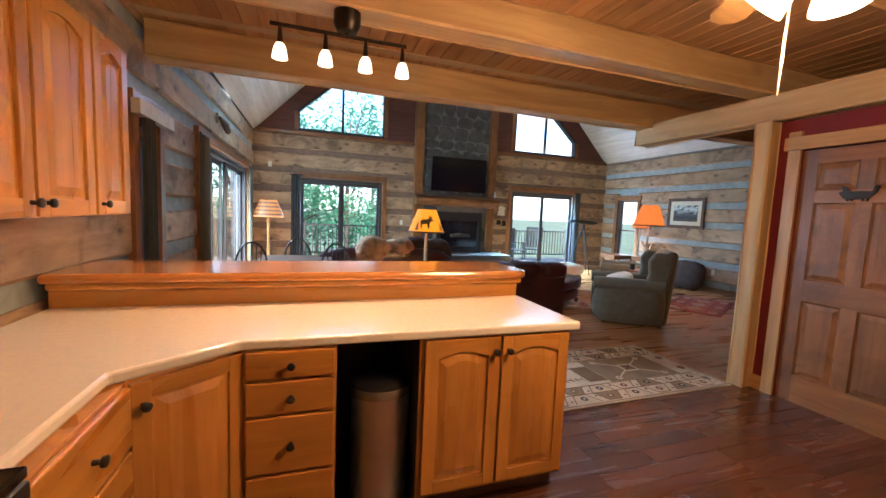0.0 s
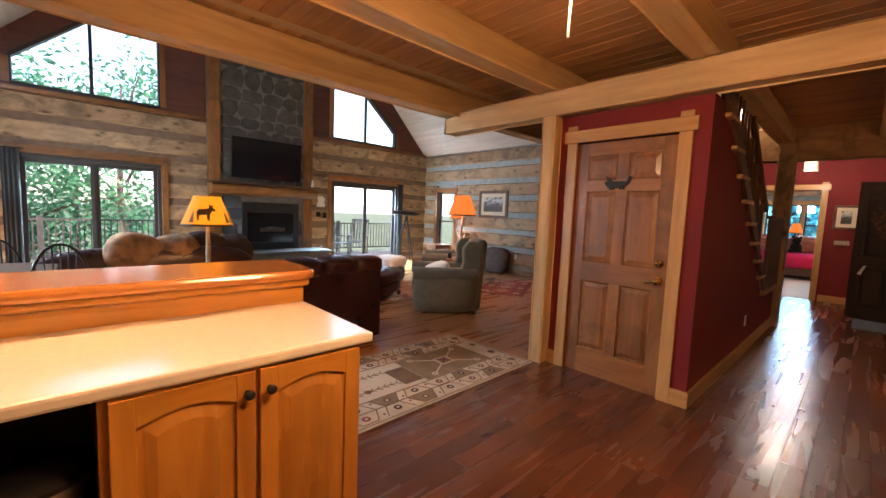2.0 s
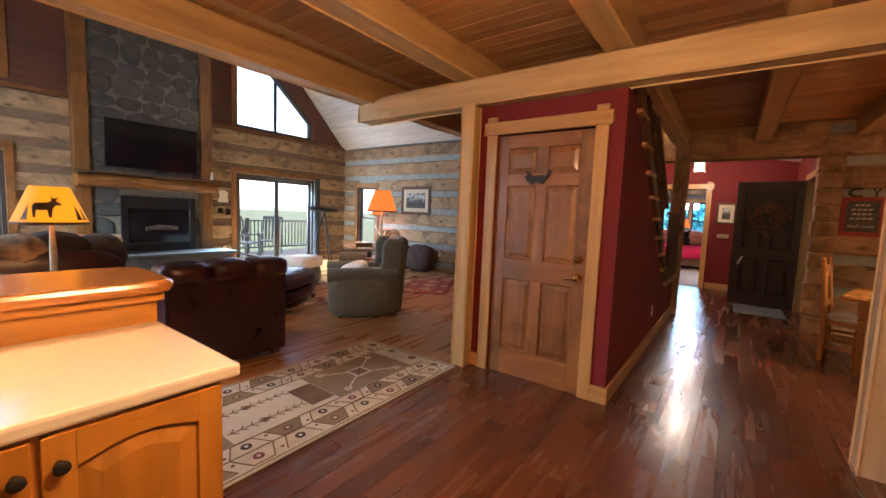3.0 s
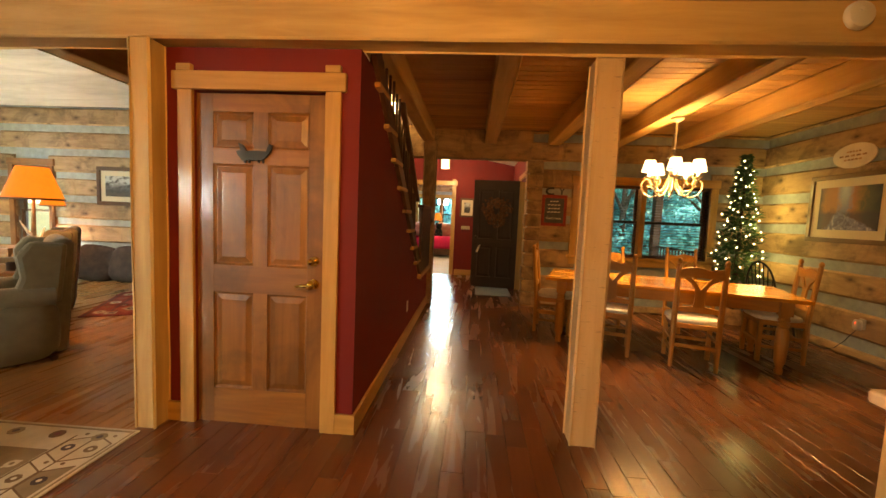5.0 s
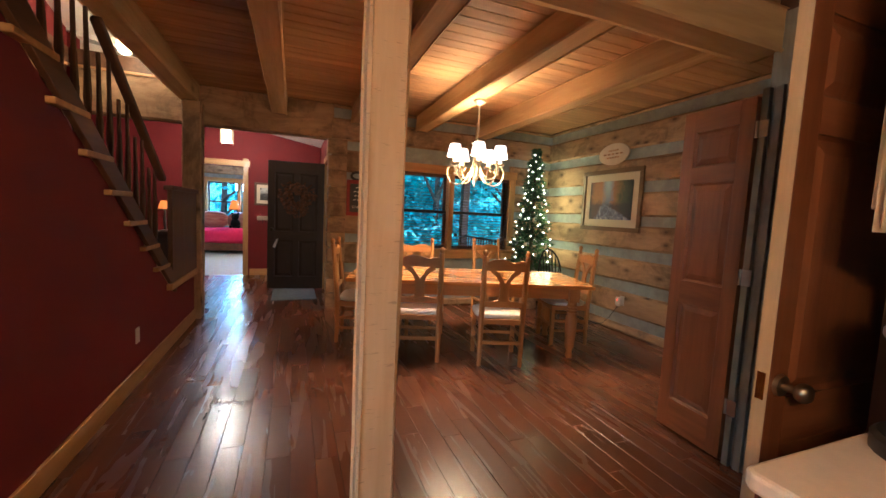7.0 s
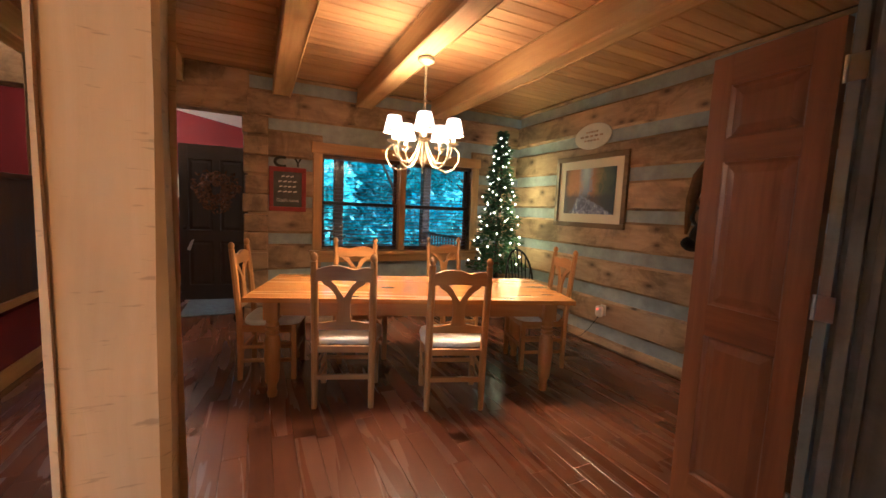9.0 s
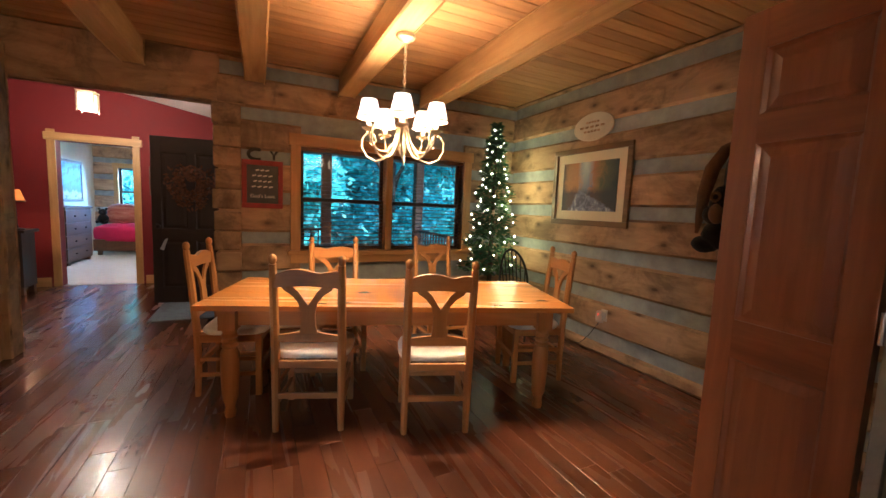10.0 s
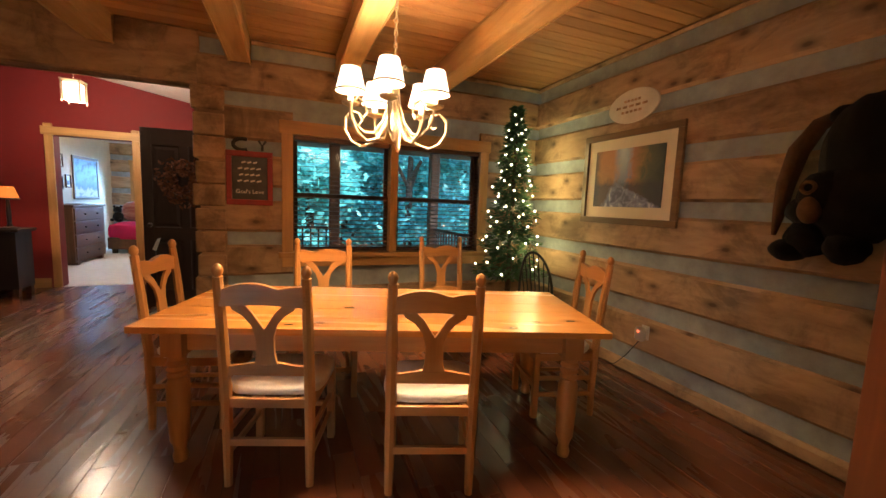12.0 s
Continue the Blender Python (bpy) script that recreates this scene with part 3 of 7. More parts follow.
part("gable_board", Shape().slab([(4.85, 6.3), (6.94, 6.3), (6.94, roof_z(6.94)), (RX, RZ), (4.85, roof_z(4.85))], NY + 0.03, NY + 0.2), M["gable"], gb)
part("gable_trim", Shape().box(WX, 4.85, NY - 0.03, NY + 0.03, 3.0, 3.07), M["door_x"], gb, "brown trim board", bevel=0.005)
part("gable_trim", Shape().box(6.94, LX, NY - 0.03, NY + 0.03, 3.0, 3.07), M["door_x"], gb, bevel=0.005)

rs = Shape()
for side in (0, 1):
    n = 48
    for i in range(n):
        xa, xb = (WX + (RX - WX) * i / n, WX + (RX - WX) * (i + 1) / n) if side == 0 else (LX - (LX - RX) * i / n, LX - (LX - RX) * (i + 1) / n)
        g = 0.0009 if side == 0 else -0.0009
        za, zb = roof_z(xa + g), roof_z(xb - g)
        rs.slab([(xa + g, za), (xb - g, zb), (xb - g, zb + 0.03), (xa + g, za + 0.03)], 4.56, NY + 0.03, "y")
tagged(part("ceiling_vault", rs, M["ceil_white"]), "whitewashed board cathedral ceiling", "ceiling", kind="structure")
ro = Shape().slab([(WX - 0.3, 2.8), (WX - 0.3, 3.1), (RX, RZ + 0.3), (LX + 0.3, 3.1), (LX + 0.3, 2.8), (RX, RZ + 0.04)], 4.5, NY + 0.25, "y")
for xa, xb in ((WX, RX), (RX, LX)):
    za, zb = roof_z(xa + 0.001) + 0.035, roof_z(xb) + 0.035
    ro.slab([(xa, za), (xb, zb), (xb, zb + 0.02), (xa, za + 0.02)], 4.52, NY + 0.04, "y")
ro.box(WX - 0.28, WX - 0.005, 4.52, NY + 0.04, 3.03, 3.10).box(LX + 0.005, LX + 0.28, 4.52, NY + 0.04, 3.03, 3.10)
tagged(part("roof", ro, M["brown_y"]), "roof deck over the living room", "roof", kind="structure")
lw = Shape().slab([(WX - 0.2, 2.74), (LX + 0.2, 2.74), (LX + 0.2, 3.1), (RX, RZ + 0.1), (WX - 0.2, 3.1)], 4.40, 4.50, "y")
tagged(part("wall_loft", lw, M["cream"]), "plain wall at the back of the loft", "wall", kind="structure")

# closet and stair walls painted red
rw = thing("wall_closet", "red painted wall with a closet door", "wall", kind="structure")
part("wall_panel", Shape().box(6.2, 6.32, 2.15, 2.352, 0, 2.297), M["red"], rw)
part("wall_panel", Shape().box(6.2, 6.32, 3.158, 3.345, 0, 2.297), M["red"], rw)
part("wall_panel", Shape().box(6.2, 6.32, 2.352, 3.158, 2.05, 2.297), M["red"], rw)
S0, S1 = (6.32, 2.405), (9.04, 0.55)


def stair_z(x):
    return S0[1] + (S1[1] - S0[1]) * (x - S0[0]) / (S1[0] - S0[0])


ws = thing("wall_stair", "dark red painted wall under the stairs", "wall", kind="structure")
part("wall_panel", Shape().slab([(6.32, 0), (9.96, 0), (9.96, 0.5), (9.10, 0.5), (6.47, 2.297), (6.32, 2.297)], 2.152, 2.25), M["red"], ws)
tagged(part("wall_closet_back", Shape().box(6.32, LX, 3.30, 3.42, 0, 2.51), M["red"]), "red wall on the far side of the stairs", "wall", kind="structure")
sw = thing("wall_stairwell", "red painted upper stairwell wall", "wall", kind="structure")
part("wall_panel", Shape().box(7.1, 10.17, 3.34, 3.42, CZ + 0.2, 4.2), M["red"], sw)
part("wall_panel", Shape().box(7.1, 10.17, 2.22, 2.30, CZ + 0.2, 4.2), M["cream"], sw)
part("wall_panel", Shape().box(7.1, 7.2, 2.30, 3.34, CZ + 0.2, 4.2), M["cream"], sw)
tagged(part("ceiling_stairwell", Shape().slab([(7.1, 4.0), (10.2, 3.12), (10.2, 3.2), (7.1, 4.1)], 2.22, 3.42, "y"), M["white"]), "white sloping ceiling over the stairs", "ceiling", kind="structure")
bb = thing("baseboard", "pine baseboard with a darker lower edge", "baseboard", kind="structure")
part("board", Shape().box(6.19, 9.955, 2.132, 2.152, 0, 0.125), M["trim_x"], bb, bevel=0.004)
part("board", Shape().box(6.18, 6.2, 2.132, 2.262, 0, 0.125), M["trim_y"], bb, bevel=0.004)
part("board", Shape().box(6.18, 6.2, 3.248, 3.34, 0, 0.125), M["trim_y"], bb, bevel=0.004)

# kitchen enclosure
kw = thing("wall_kitchen", "plain kitchen wall", "wall", kind="structure")
part("wall_panel", Shape().box(WX - 0.2, 5.16, -0.55, -0.43, 0, CZ), M["cream"], kw)
part("wall_panel", Shape().box(WX - 0.2, WX, -0.55, 0.0, 0, CZ), M["cream"], kw)

# entry hall
def entry_z(y):
    return 2.72 + 0.18 * (y - 1.25)


hw = thing("wall_entry", "red painted entry wall with a bedroom doorway", "wall", kind="structure")
part("wall_panel", Shape().box(13.2, 13.35, 0.4, 1.99, 0, 3.5), M["red"], hw)
part("wall_panel", Shape().box(13.2, 13.35, 2.87, 6.0, 0, 3.5), M["red"], hw)
part("wall_panel", Shape().box(13.2, 13.35, 1.99, 2.87, 2.1, 3.5), M["red"], hw)
part("wall_panel", Shape().box(10.38, 10.72, 0.42, 0.58, 0, 2.8), M["red"], hw)
part("wall_panel", Shape().box(11.66, 13.2, 0.42, 0.58, 0, 2.8), M["red"], hw)
part("wall_panel", Shape().box(10.72, 11.66, 0.42, 0.58, 2.1, 2.8), M["red"], hw)
part("wall_panel", Shape().box(10.7, 13.35, 5.9, 6.0, 0, 3.9), M["red"], hw)
part("wall_panel", Shape().box(10.2, 10.36, 3.3, 6.0, 0, 3.9), M["red"], hw)
ce = Shape().slab([(0.4, entry_z(0.4)), (6.0, entry_z(6.0)), (6.0, entry_z(6.0) + 0.1), (0.4, entry_z(0.4) + 0.1)], 10.2, 13.36, "x")
tagged(part("ceiling_entry", ce, M["white"]), "sloping white entry ceiling", "ceiling", kind="structure")
tagged(part("wall_entry_upper", Shape().box(10.365, 10.4, 0.6, 6.0, 2.57, 3.9), M["white"]), "white wall above the hall opening", "wall", kind="structure")
part("board", Shape().box(13.18, 13.2, 0.58, 1.87, 0, 0.13), M["trim_y"], bb, bevel=0.004)
part("board", Shape().box(13.18, 13.2, 2.99, 5.9, 0, 0.13), M["trim_y"], bb, bevel=0.004)

# bedroom beyond
bw = thing("wall_bedroom", "cream bedroom wall", "wall", kind="structure")
part("wall_panel", Shape().box(13.36, 19.2, 4.0, 4.1, 0, 2.7), M["cream"], bw)
part("wall_panel", Shape().box(13.36, 19.2, 0.3, 0.4, 0, 2.7), M["cream"], bw)
log_wall("wall_bedroom_east", "hewn log bedroom wall with a window", 18.4, 4.0, -90, 3.6, 2.57, [(0.5, 2.2, 0.85, 2.05)], mat="log_x")
tagged(part("ceiling_bedroom", Shape().box(13.36, 18.7, 0.3, 4.1, 2.57, 2.67), M["white"]), "white bedroom ceiling", "ceiling", kind="structure")
tagged(part("floor_bedroom", Shape().box(13.22, 18.6, 0.4, 4.0, -0.15, 0.006), M["carpet"]), "pale carpet on the bedroom floor", "carpet", kind="structure")


# ---- doors, casings, windows ----
def casing(name, x, y, rz, w, h, label, mat="trim", wide=0.092, header=0.12, horns=True):
    c = thing(name, label, "door casing", x, y, 0, rz, kind="structure")
    for sx in (-1, 1):
        a = sx * w / 2
        part("casing_side", Shape().box(min(a, a + sx * wide), max(a, a + sx * wide), -0.024, 0, 0, h), M[mat + "_z"], c, bevel=0.004)
    part("casing_head", Shape().box(-w / 2 - wide - 0.03, w / 2 + wide + 0.03, -0.032, 0, h, h + header * 0.72), M[mat + "_x"], c, bevel=0.005)
    if horns:
        for sx in (-1, 1):
            a = sx * (w / 2 + wide / 2)
            part("casing_block", Shape().box(a - 0.045, a + 0.045, -0.034, 0, h + header * 0.72, h + header), M[mat + "_x"], c, bevel=0.004)
    return c


def panel_door(name, label, x, y, rz, w, h, mat, rows, cols=2, t=0.04, z=0.0, stile=0.105):
    """A panelled leaf, hinged at local x=0, face towards -y. rows: (z0, z1) of the panels, bottom to top."""
    d = thing(name, label, "door", x, y, z, rz, kind="structure")
    mid = 0.09
    cw = (w - 2 * stile - (cols - 1) * mid) / cols
    xs = [(stile + i * (cw + mid), stile + i * (cw + mid) + cw) for i in range(cols)]
    part("stile", Shape().box(0, stile, 0, t, 0, h), M[mat + "_z"], d, bevel=0.002)
    part("stile", Shape().box(w - stile, w, 0, t, 0, h), M[mat + "_z"], d, bevel=0.002)
    for a, b in zip(xs, xs[1:]):
        for r in rows:
            part("mullion", Shape().box(a[1], b[0], 0, t, r[0], r[1]), M[mat + "_z"], d)
    zs = [0] + [e for r in rows for e in r] + [h]
    for lo, hi in zip(zs[::2], zs[1::2]):
        part("rail", Shape().box(stile, w - stile, 0, t, lo, hi), M[mat + "_x"], d)
    for a in xs:
        for r in rows:
            s = Shape()
            for dy, face in ((0.0, 1), (t, -1)):
                n = len(s.v)
                for ins, dep in ((0.0, 0.006), (0.012, 0.015), (0.018, 0.015), (0.05, 0.005)):
                    yy = dy + face * dep
                    s.v += [(a[0] + ins, yy, r[0] + ins), (a[1] - ins, yy, r[0] + ins), (a[1] - ins, yy, r[1] - ins), (a[0] + ins, yy, r[1] - ins)]
                for i in range(3):
                    for q in range(4):
                        p = (q + 1) % 4
                        s.f.append((n + 4 * i + q, n + 4 * i + p, n + 4 * i + 4 + p, n + 4 * i + 4 + q))
                s.f.append((n + 12, n + 13, n + 14, n + 15))
            part("door_panel", s, M[mat + "_z"], d)
    return d


def knob(parent, x, z, mat, side=-1, r=0.028, name="door_knob"):
    k = Shape()
    k.tube([(x, 0, z), (x, side * 0.012, z)], [0.032, 0.03], 16).tube([(x, side * 0.01, z), (x, side * 0.045, z)], 0.011, 10)
    k.ball((x, side * 0.06, z), r, 0.022, r)
    return part(name, k, M[mat], parent, "round metal knob", smooth=True)


R6 = ((0.22, 0.82), (1.0, 1.56), (1.68, 1.9))
cd = panel_door("door_1", "closed six-panel brown wooden closet door", 6.215, 3.158, -90, 0.806, 2.04, "door", ((0.224, 0.84), (1.01, 1.625), (1.72, 1.934)))
kb = knob(cd, 0.745, 0.92, "brass")
part("lever", Shape().tube([(0.745, -0.062, 0.92), (0.69, -0.062, 0.915), (0.655, -0.06, 0.91)], [0.013, 0.011, 0.008], 10), M["brass"], cd, "brass lever", smooth=True)
knob(cd, 0.745, 1.06, "brass", r=0.02, name="deadbolt")
# small carved animal hook plate on the door
an = Shape().slab([(0.30, 1.665), (0.33, 1.63), (0.47, 1.635), (0.50, 1.655), (0.53, 1.69), (0.545, 1.74), (0.52, 1.745), (0.50, 1.695), (0.44, 1.70), (0.36, 1.695), (0.335, 1.735), (0.30, 1.75), (0.315, 1.70), (0.285, 1.69)], -0.02, -0.004)
for a in (0.34, 0.37, 0.44, 0.47):
    an.box(a, a + 0.012, -0.018, -0.005, 1.615, 1.64)
tagged(part("animal_plaque", an, M["bronze"]), "small dark metal animal ornament on the door", "ornament").matrix_basis = pose(6.215, 3.158, 0, 0, 0, -90) @ Matrix.Translation((0.015, 0, 0.245)) @ Matrix.Diagonal((0.86, 1, 0.86, 1))
casing("casing_closet", 6.2, 2.755, -90, 0.81, 2.05, "pine door casing with stepped head", header=0.145)

# front door, standing open into the entry
fd = panel_door("door_2", "dark brown entry door standing open", 11.62, 0.60, 83, 0.87, 2.09, "espresso", ((0.2, 0.8), (0.95, 1.9)), 2, 0.045, 0.02)
knob(fd, 0.80, 0.98, "bronze", side=1)
tg = Shape().slab([(0.70, 0.80), (0.735, 0.785), (0.79, 0.66), (0.75, 0.645)], 0.05, 0.056)
tagged(part("door_hanger", tg, M["chalk"]), "pale paper hanger on the door handle", "tag").matrix_basis = pose(11.62, 0.60, 0.05, 0, 0, 83)
casing("casing_bedroom", 13.2, 2.43, -90, 0.88, 2.1, "pine bedroom door casing", header=0.15)
dj = thing("casing_entry_door", "pine entry door frame", "door casing", kind="structure")
for a in (10.70, 11.64):
    part("casing_side", Shape().box(a, a + 0.08, 0.40, 0.60, 0, 2.12), M["trim_z"], dj, bevel=0.004)
part("casing_head", Shape().box(10.68, 11.74, 0.40, 0.61, 2.12, 2.21), M["trim_x"], dj, bevel=0.004)


def slider(name, x, y, z, rz, w, h, label, panes=2):
    """A sliding glass door with a thick dark frame."""
    d = thing(name, label, "glass door", x, y, z, rz, kind="structure")
    f = 0.055
    part("frame_jamb", Shape().box(-w / 2, -w / 2 + f, 0.02, 0.16, 0, h), M["rail"], d, bevel=0.004)
    part("frame_jamb", Shape().box(w / 2 - f, w / 2, 0.02, 0.16, 0, h), M["rail"], d, bevel=0.004)
    part("frame_head", Shape().box(-w / 2 + f, w / 2 - f, 0.02, 0.16, h - f, h), M["rail"], d, bevel=0.004)
    part("sill", Shape().box(-w / 2 + f, w / 2 - f, 0.02, 0.16, 0, 0.03), M["rail"], d, bevel=0.004)
    pw = (w - 2 * f) / panes
    for i in range(panes):
        a, yy = -w / 2 + f + i * pw, 0.05 + 0.045 * (i % 2)
        s = Shape()
        s.box(a, a + 0.06, yy, yy + 0.04, 0.03, h - f).box(a + pw - 0.06, a + pw, yy, yy + 0.04, 0.03, h - f)
        s.box(a + 0.06, a + pw - 0.06, yy, yy + 0.04, 0.03, 0.12).box(a + 0.06, a + pw - 0.06, yy, yy + 0.04, h - f - 0.07, h - f)
        sash = part("sash", s, M["rail"], d)
        g = part("pane", Shape().box(a + 0.06, a + pw - 0.06, yy + 0.017, yy + 0.023, 0.12, h - f - 0.07), M["glass"], sash)
        g.visible_shadow = False
    wide = 0.1
    for sx in (-1, 1):
        part("casing_side", Shape().box(min(sx * w / 2, sx * (w / 2 + wide)), max(sx * w / 2, sx * (w / 2 + wide)), -0.03, 0.02, 0, h + 0.02), M["door_z"], d, bevel=0.004)
    part("casing_head", Shape().box(-w / 2 - wide, w / 2 + wide, -0.032, 0.02, h + 0.02, h + 0.14), M["door_x"], d, bevel=0.004)
    return d


slider("door_3", 3.135, NY, 0, 0, 1.87, 2.06, "sliding glass door onto the wooded deck")
slider("door_4", 8.51, NY, 0, 0, 2.02, 2.07, "sliding glass door onto the bright deck")
slider("door_5", WX, 7.725, 0, 90, 3.45, 2.09, "wide sliding glass door in the log wall", 4)
slider("door_6", WX, 4.56, 0, 90, 0.40, 2.02, "narrow glass door by the kitchen", 1)

# raked upper windows
for nm, x0, x1 in (("window_1", 2.2, 4.08), ("window_2", 7.53, 9.42)):
    left = x0 < RX
    a, b, d = (x0, x1, 1) if left else (x1, x0, -1)
    top = 5.0 if left else 4.9
    xe = a + d * (top - 3.52) / 0.9
    w = thing(nm, "tall window with a raked top in the gable", "window", kind="structure")
    out = [(a, 3.12), (b, 3.12), (b, top), (xe, top), (a, 3.52)]
    for p, q in zip(out, out[1:] + out[:1]):
        part("frame_bar", Shape().beam((p[0], NY + 0.08, p[1]), (q[0], NY + 0.08, q[1]), 0.05, 0.14, up=(0, 1, 0)), M["rail"], w)
    mx = (x0 + x1) / 2
    part("mullion", Shape().box(mx - 0.025, mx + 0.025, NY + 0.05, NY + 0.12, 3.12, top - (0 if (mx - xe) * d > 0 else 0.6)), M["rail"], w)
    part("pane", Shape().slab(out, NY + 0.09, NY + 0.096), M["glass"], w).visible_shadow = False
    for e in (x0 - 0.09, x1):
        part("casing_side", Shape().box(e, e + 0.09, NY, NY + 0.03, 3.12, 3.5 if (e < x0) == left else 5.0), M["door_z"], w, bevel=0.004)


def sash_window(name, label, x, y, z, rz, w, h, units, mat="door", blinds=False, casing_w=0.1):
    """Double-hung windows side by side in a wooden frame."""
    d = thing(name, label, "window", x, y, z, rz, kind="structure")
    for sx in (-1, 1):
        part("casing_side", Shape().box(min(sx * w / 2, sx * (w / 2 + casing_w)), max(sx * w / 2, sx * (w / 2 + casing_w)), -0.03, 0.16, -0.02, h), M[mat + "_z"], d, bevel=0.005)
    part("casing_head", Shape().box(-w / 2 - casing_w - 0.02, w / 2 + casing_w + 0.02, -0.035, 0.16, h, h + 0.12), M[mat + "_x"], d, bevel=0.006)
    part("sill", Shape().box(-w / 2 - casing_w - 0.03, w / 2 + casing_w + 0.03, -0.06, 0.16, -0.05, 0), M[mat + "_x"], d, bevel=0.006)
    part("apron", Shape().box(-w / 2 - casing_w, w / 2 + casing_w, -0.028, 0.0, -0.14, -0.05), M[mat + "_x"], d, bevel=0.005)
    mw = 0.075
    uw = (w - mw * (units - 1)) / units
    for i in range(units):
        a = -w / 2 + i * (uw + mw)
        if i:
            part("mullion", Shape().box(a - mw, a, -0.02, 0.16, 0, h), M[mat + "_z"], d, bevel=0.004)
        for lo, hi, yy in ((0, h / 2 + 0.02, 0.09), (h / 2 - 0.02, h, 0.125)):
            s, t = Shape(), 0.04
            s.box(a, a + t, yy, yy + 0.035, lo, hi).box(a + uw - t, a + uw, yy, yy + 0.035, lo, hi)
            s.box(a + t, a + uw - t, yy, yy + 0.035, lo, lo + t).box(a + t, a + uw - t, yy, yy + 0.035, hi - t, hi)
            sash = part("sash", s, M["brown_z"], d)
            part("pane", Shape().box(a + t, a + uw - t, yy + 0.015, yy + 0.02, lo + t, hi - t), M["glass"], sash).visible_shadow = False
        if blinds:
            bl = part("blind", Shape().box(a + 0.005, a + uw - 0.005, 0.01, 0.055, h - 0.045, h - 0.003), M["brown_x"], d, "dark wooden slat blind")
            sl = Shape().beam((a + 0.01, 0.035, 0), (a + uw - 0.01, 0.035, 0), 0.042, 0.003, up=(0, -0.12, 1)).mesh("slat")
            n = int((h - 0.07) / 0.042)
            for k in range(n):
                part("slat", sl, M["brown_x"], bl).location = (0, 0, 0.02 + k * 0.042)
            for fx in (0.15, 0.85):
                part("cord", Shape().tube([(a + uw * fx, 0.03, 0), (a + uw * fx, 0.03, h - 0.03)], 0.0012, 5), M["brown_z"], bl)
    return d


sash_window("window_3", "pine double window with open slat blinds", EX, -1.11, 0.86, -90, 1.94, 1.10, 2, "trim", True)
sash_window("window_4", "narrow window in the log wall", LX, 9.46, 0.35, -90, 0.68, 1.62, 1)
sash_window("window_5", "bedroom window with a pine frame", 18.4, 2.65, 0.85, -90, 1.7, 1.20, 2, "trim")


# ---- kitchen ----
def raised_door(parent, x0, x1, z0, z1, mat="oak", arch=0.03, kx=None, kz=None, y=0.0):
    """A cabinet door with an arched raised panel, face towards -y, on the plane y."""
    f, t = 0.058, 0.02
    n = 8
    top = [(x0 + f + (x1 - x0 - 2 * f) * i / n, z1 - f - arch + arch * math.sin(math.pi * i / n)) for i in range(n + 1)]
    s = Shape()
    out = [(x0 + f, z0 + f), (x1 - f, z0 + f), *reversed(top)]
    cx, cz = (x0 + x1) / 2, (z0 + z1) / 2
    for ins, dep in ((0.0, 0.008), (0.012, 0.008), (0.045, 0.017)):
        sx, sz = 1 - 2 * ins / (x1 - x0 - 2 * f), 1 - 2 * ins / (z1 - z0 - 2 * f)
        s.v += [(cx + (a - cx) * sx, y - dep, cz + (b - cz) * sz) for a, b in out]
    m = len(out)
    for i in range(2):
        for q in range(m):
            p = (q + 1) % m
            s.f.append((i * m + q, i * m + p, (i + 1) * m + p, (i + 1) * m + q))
    s.f.append(tuple(2 * m + q for q in range(m)))
    d = part("door", s, M[mat + "_z"], parent, "raised-panel door")
    part("stile", Shape().box(x0, x0 + f, y - t, y, z0, z1), M[mat + "_z"], d, bevel=0.003)
    part("stile", Shape().box(x1 - f, x1, y - t, y, z0, z1), M[mat + "_z"], d, bevel=0.003)
    part("rail", Shape().box(x0 + f, x1 - f, y - t, y, z0, z0 + f), M[mat + "_x"], d, bevel=0.002)
    part("rail", Shape().slab([(x0 + f, z1), *top, (x1 - f, z1)], y - t, y), M[mat + "_x"], d)
    if kx:
        cab_knob(d, kx, kz, y - t)
    return d


def cab_knob(parent, x, z, y):
    part("knob", Shape().tube([(x, y, z), (x, y - 0.016, z), (x, y - 0.02, z), (x, y - 0.03, z), (x, y - 0.034, z)], [0.008, 0.007, 0.015, 0.016, 0.010], 12), M["black"], parent, "round black knob", smooth=True)


def drawer(parent, x0, x1, z0, z1, mat="oak", y=0.0):
    d = part("drawer_front", Shape().box(x0, x1, y - 0.02, y, z0, z1), M[mat + "_x"], parent, bevel=0.006)
    cab_knob(d, (x0 + x1) / 2, (z0 + z1) / 2, y - 0.02)


def carcass(name, label, x, y, rz, w, d, mat="oak", h=0.86, toe=0.1):
    c = thing(name, label, "cabinet", x, y, 0, rz, "kitchen base cabinets")
    part("body", Shape().box(0, w, 0.0, d, toe, h), M[mat + "_z"], c, bevel=0.002)
    part("toe_kick", Shape().box(0.01, w - 0.01, 0.07, d, 0, toe), M["brown_x"], c)
    return c


c = carcass("drawer_cabinet", "honey oak drawer stack with black knobs", 2.222, 2.665, 0, 0.35, 0.6)
for z0, z1 in ((0.74, 0.852), (0.595, 0.728), (0.348, 0.582), (0.12, 0.335)):
    drawer(c, 0.008, 0.342, z0, z1)
# thin dark sheet added on the oak side for the shade in the gap
part("side_panel", Shape().box(0.3505, 0.3545, 0.01, 0.6, 0.0, 0.858), M["recess_shade"], c, "dark sheet for the shade beside the bin")
c = carcass("base_cabinet", "honey oak cabinet with two arched doors", 2.93, 2.665, 0, 0.785, 0.6)
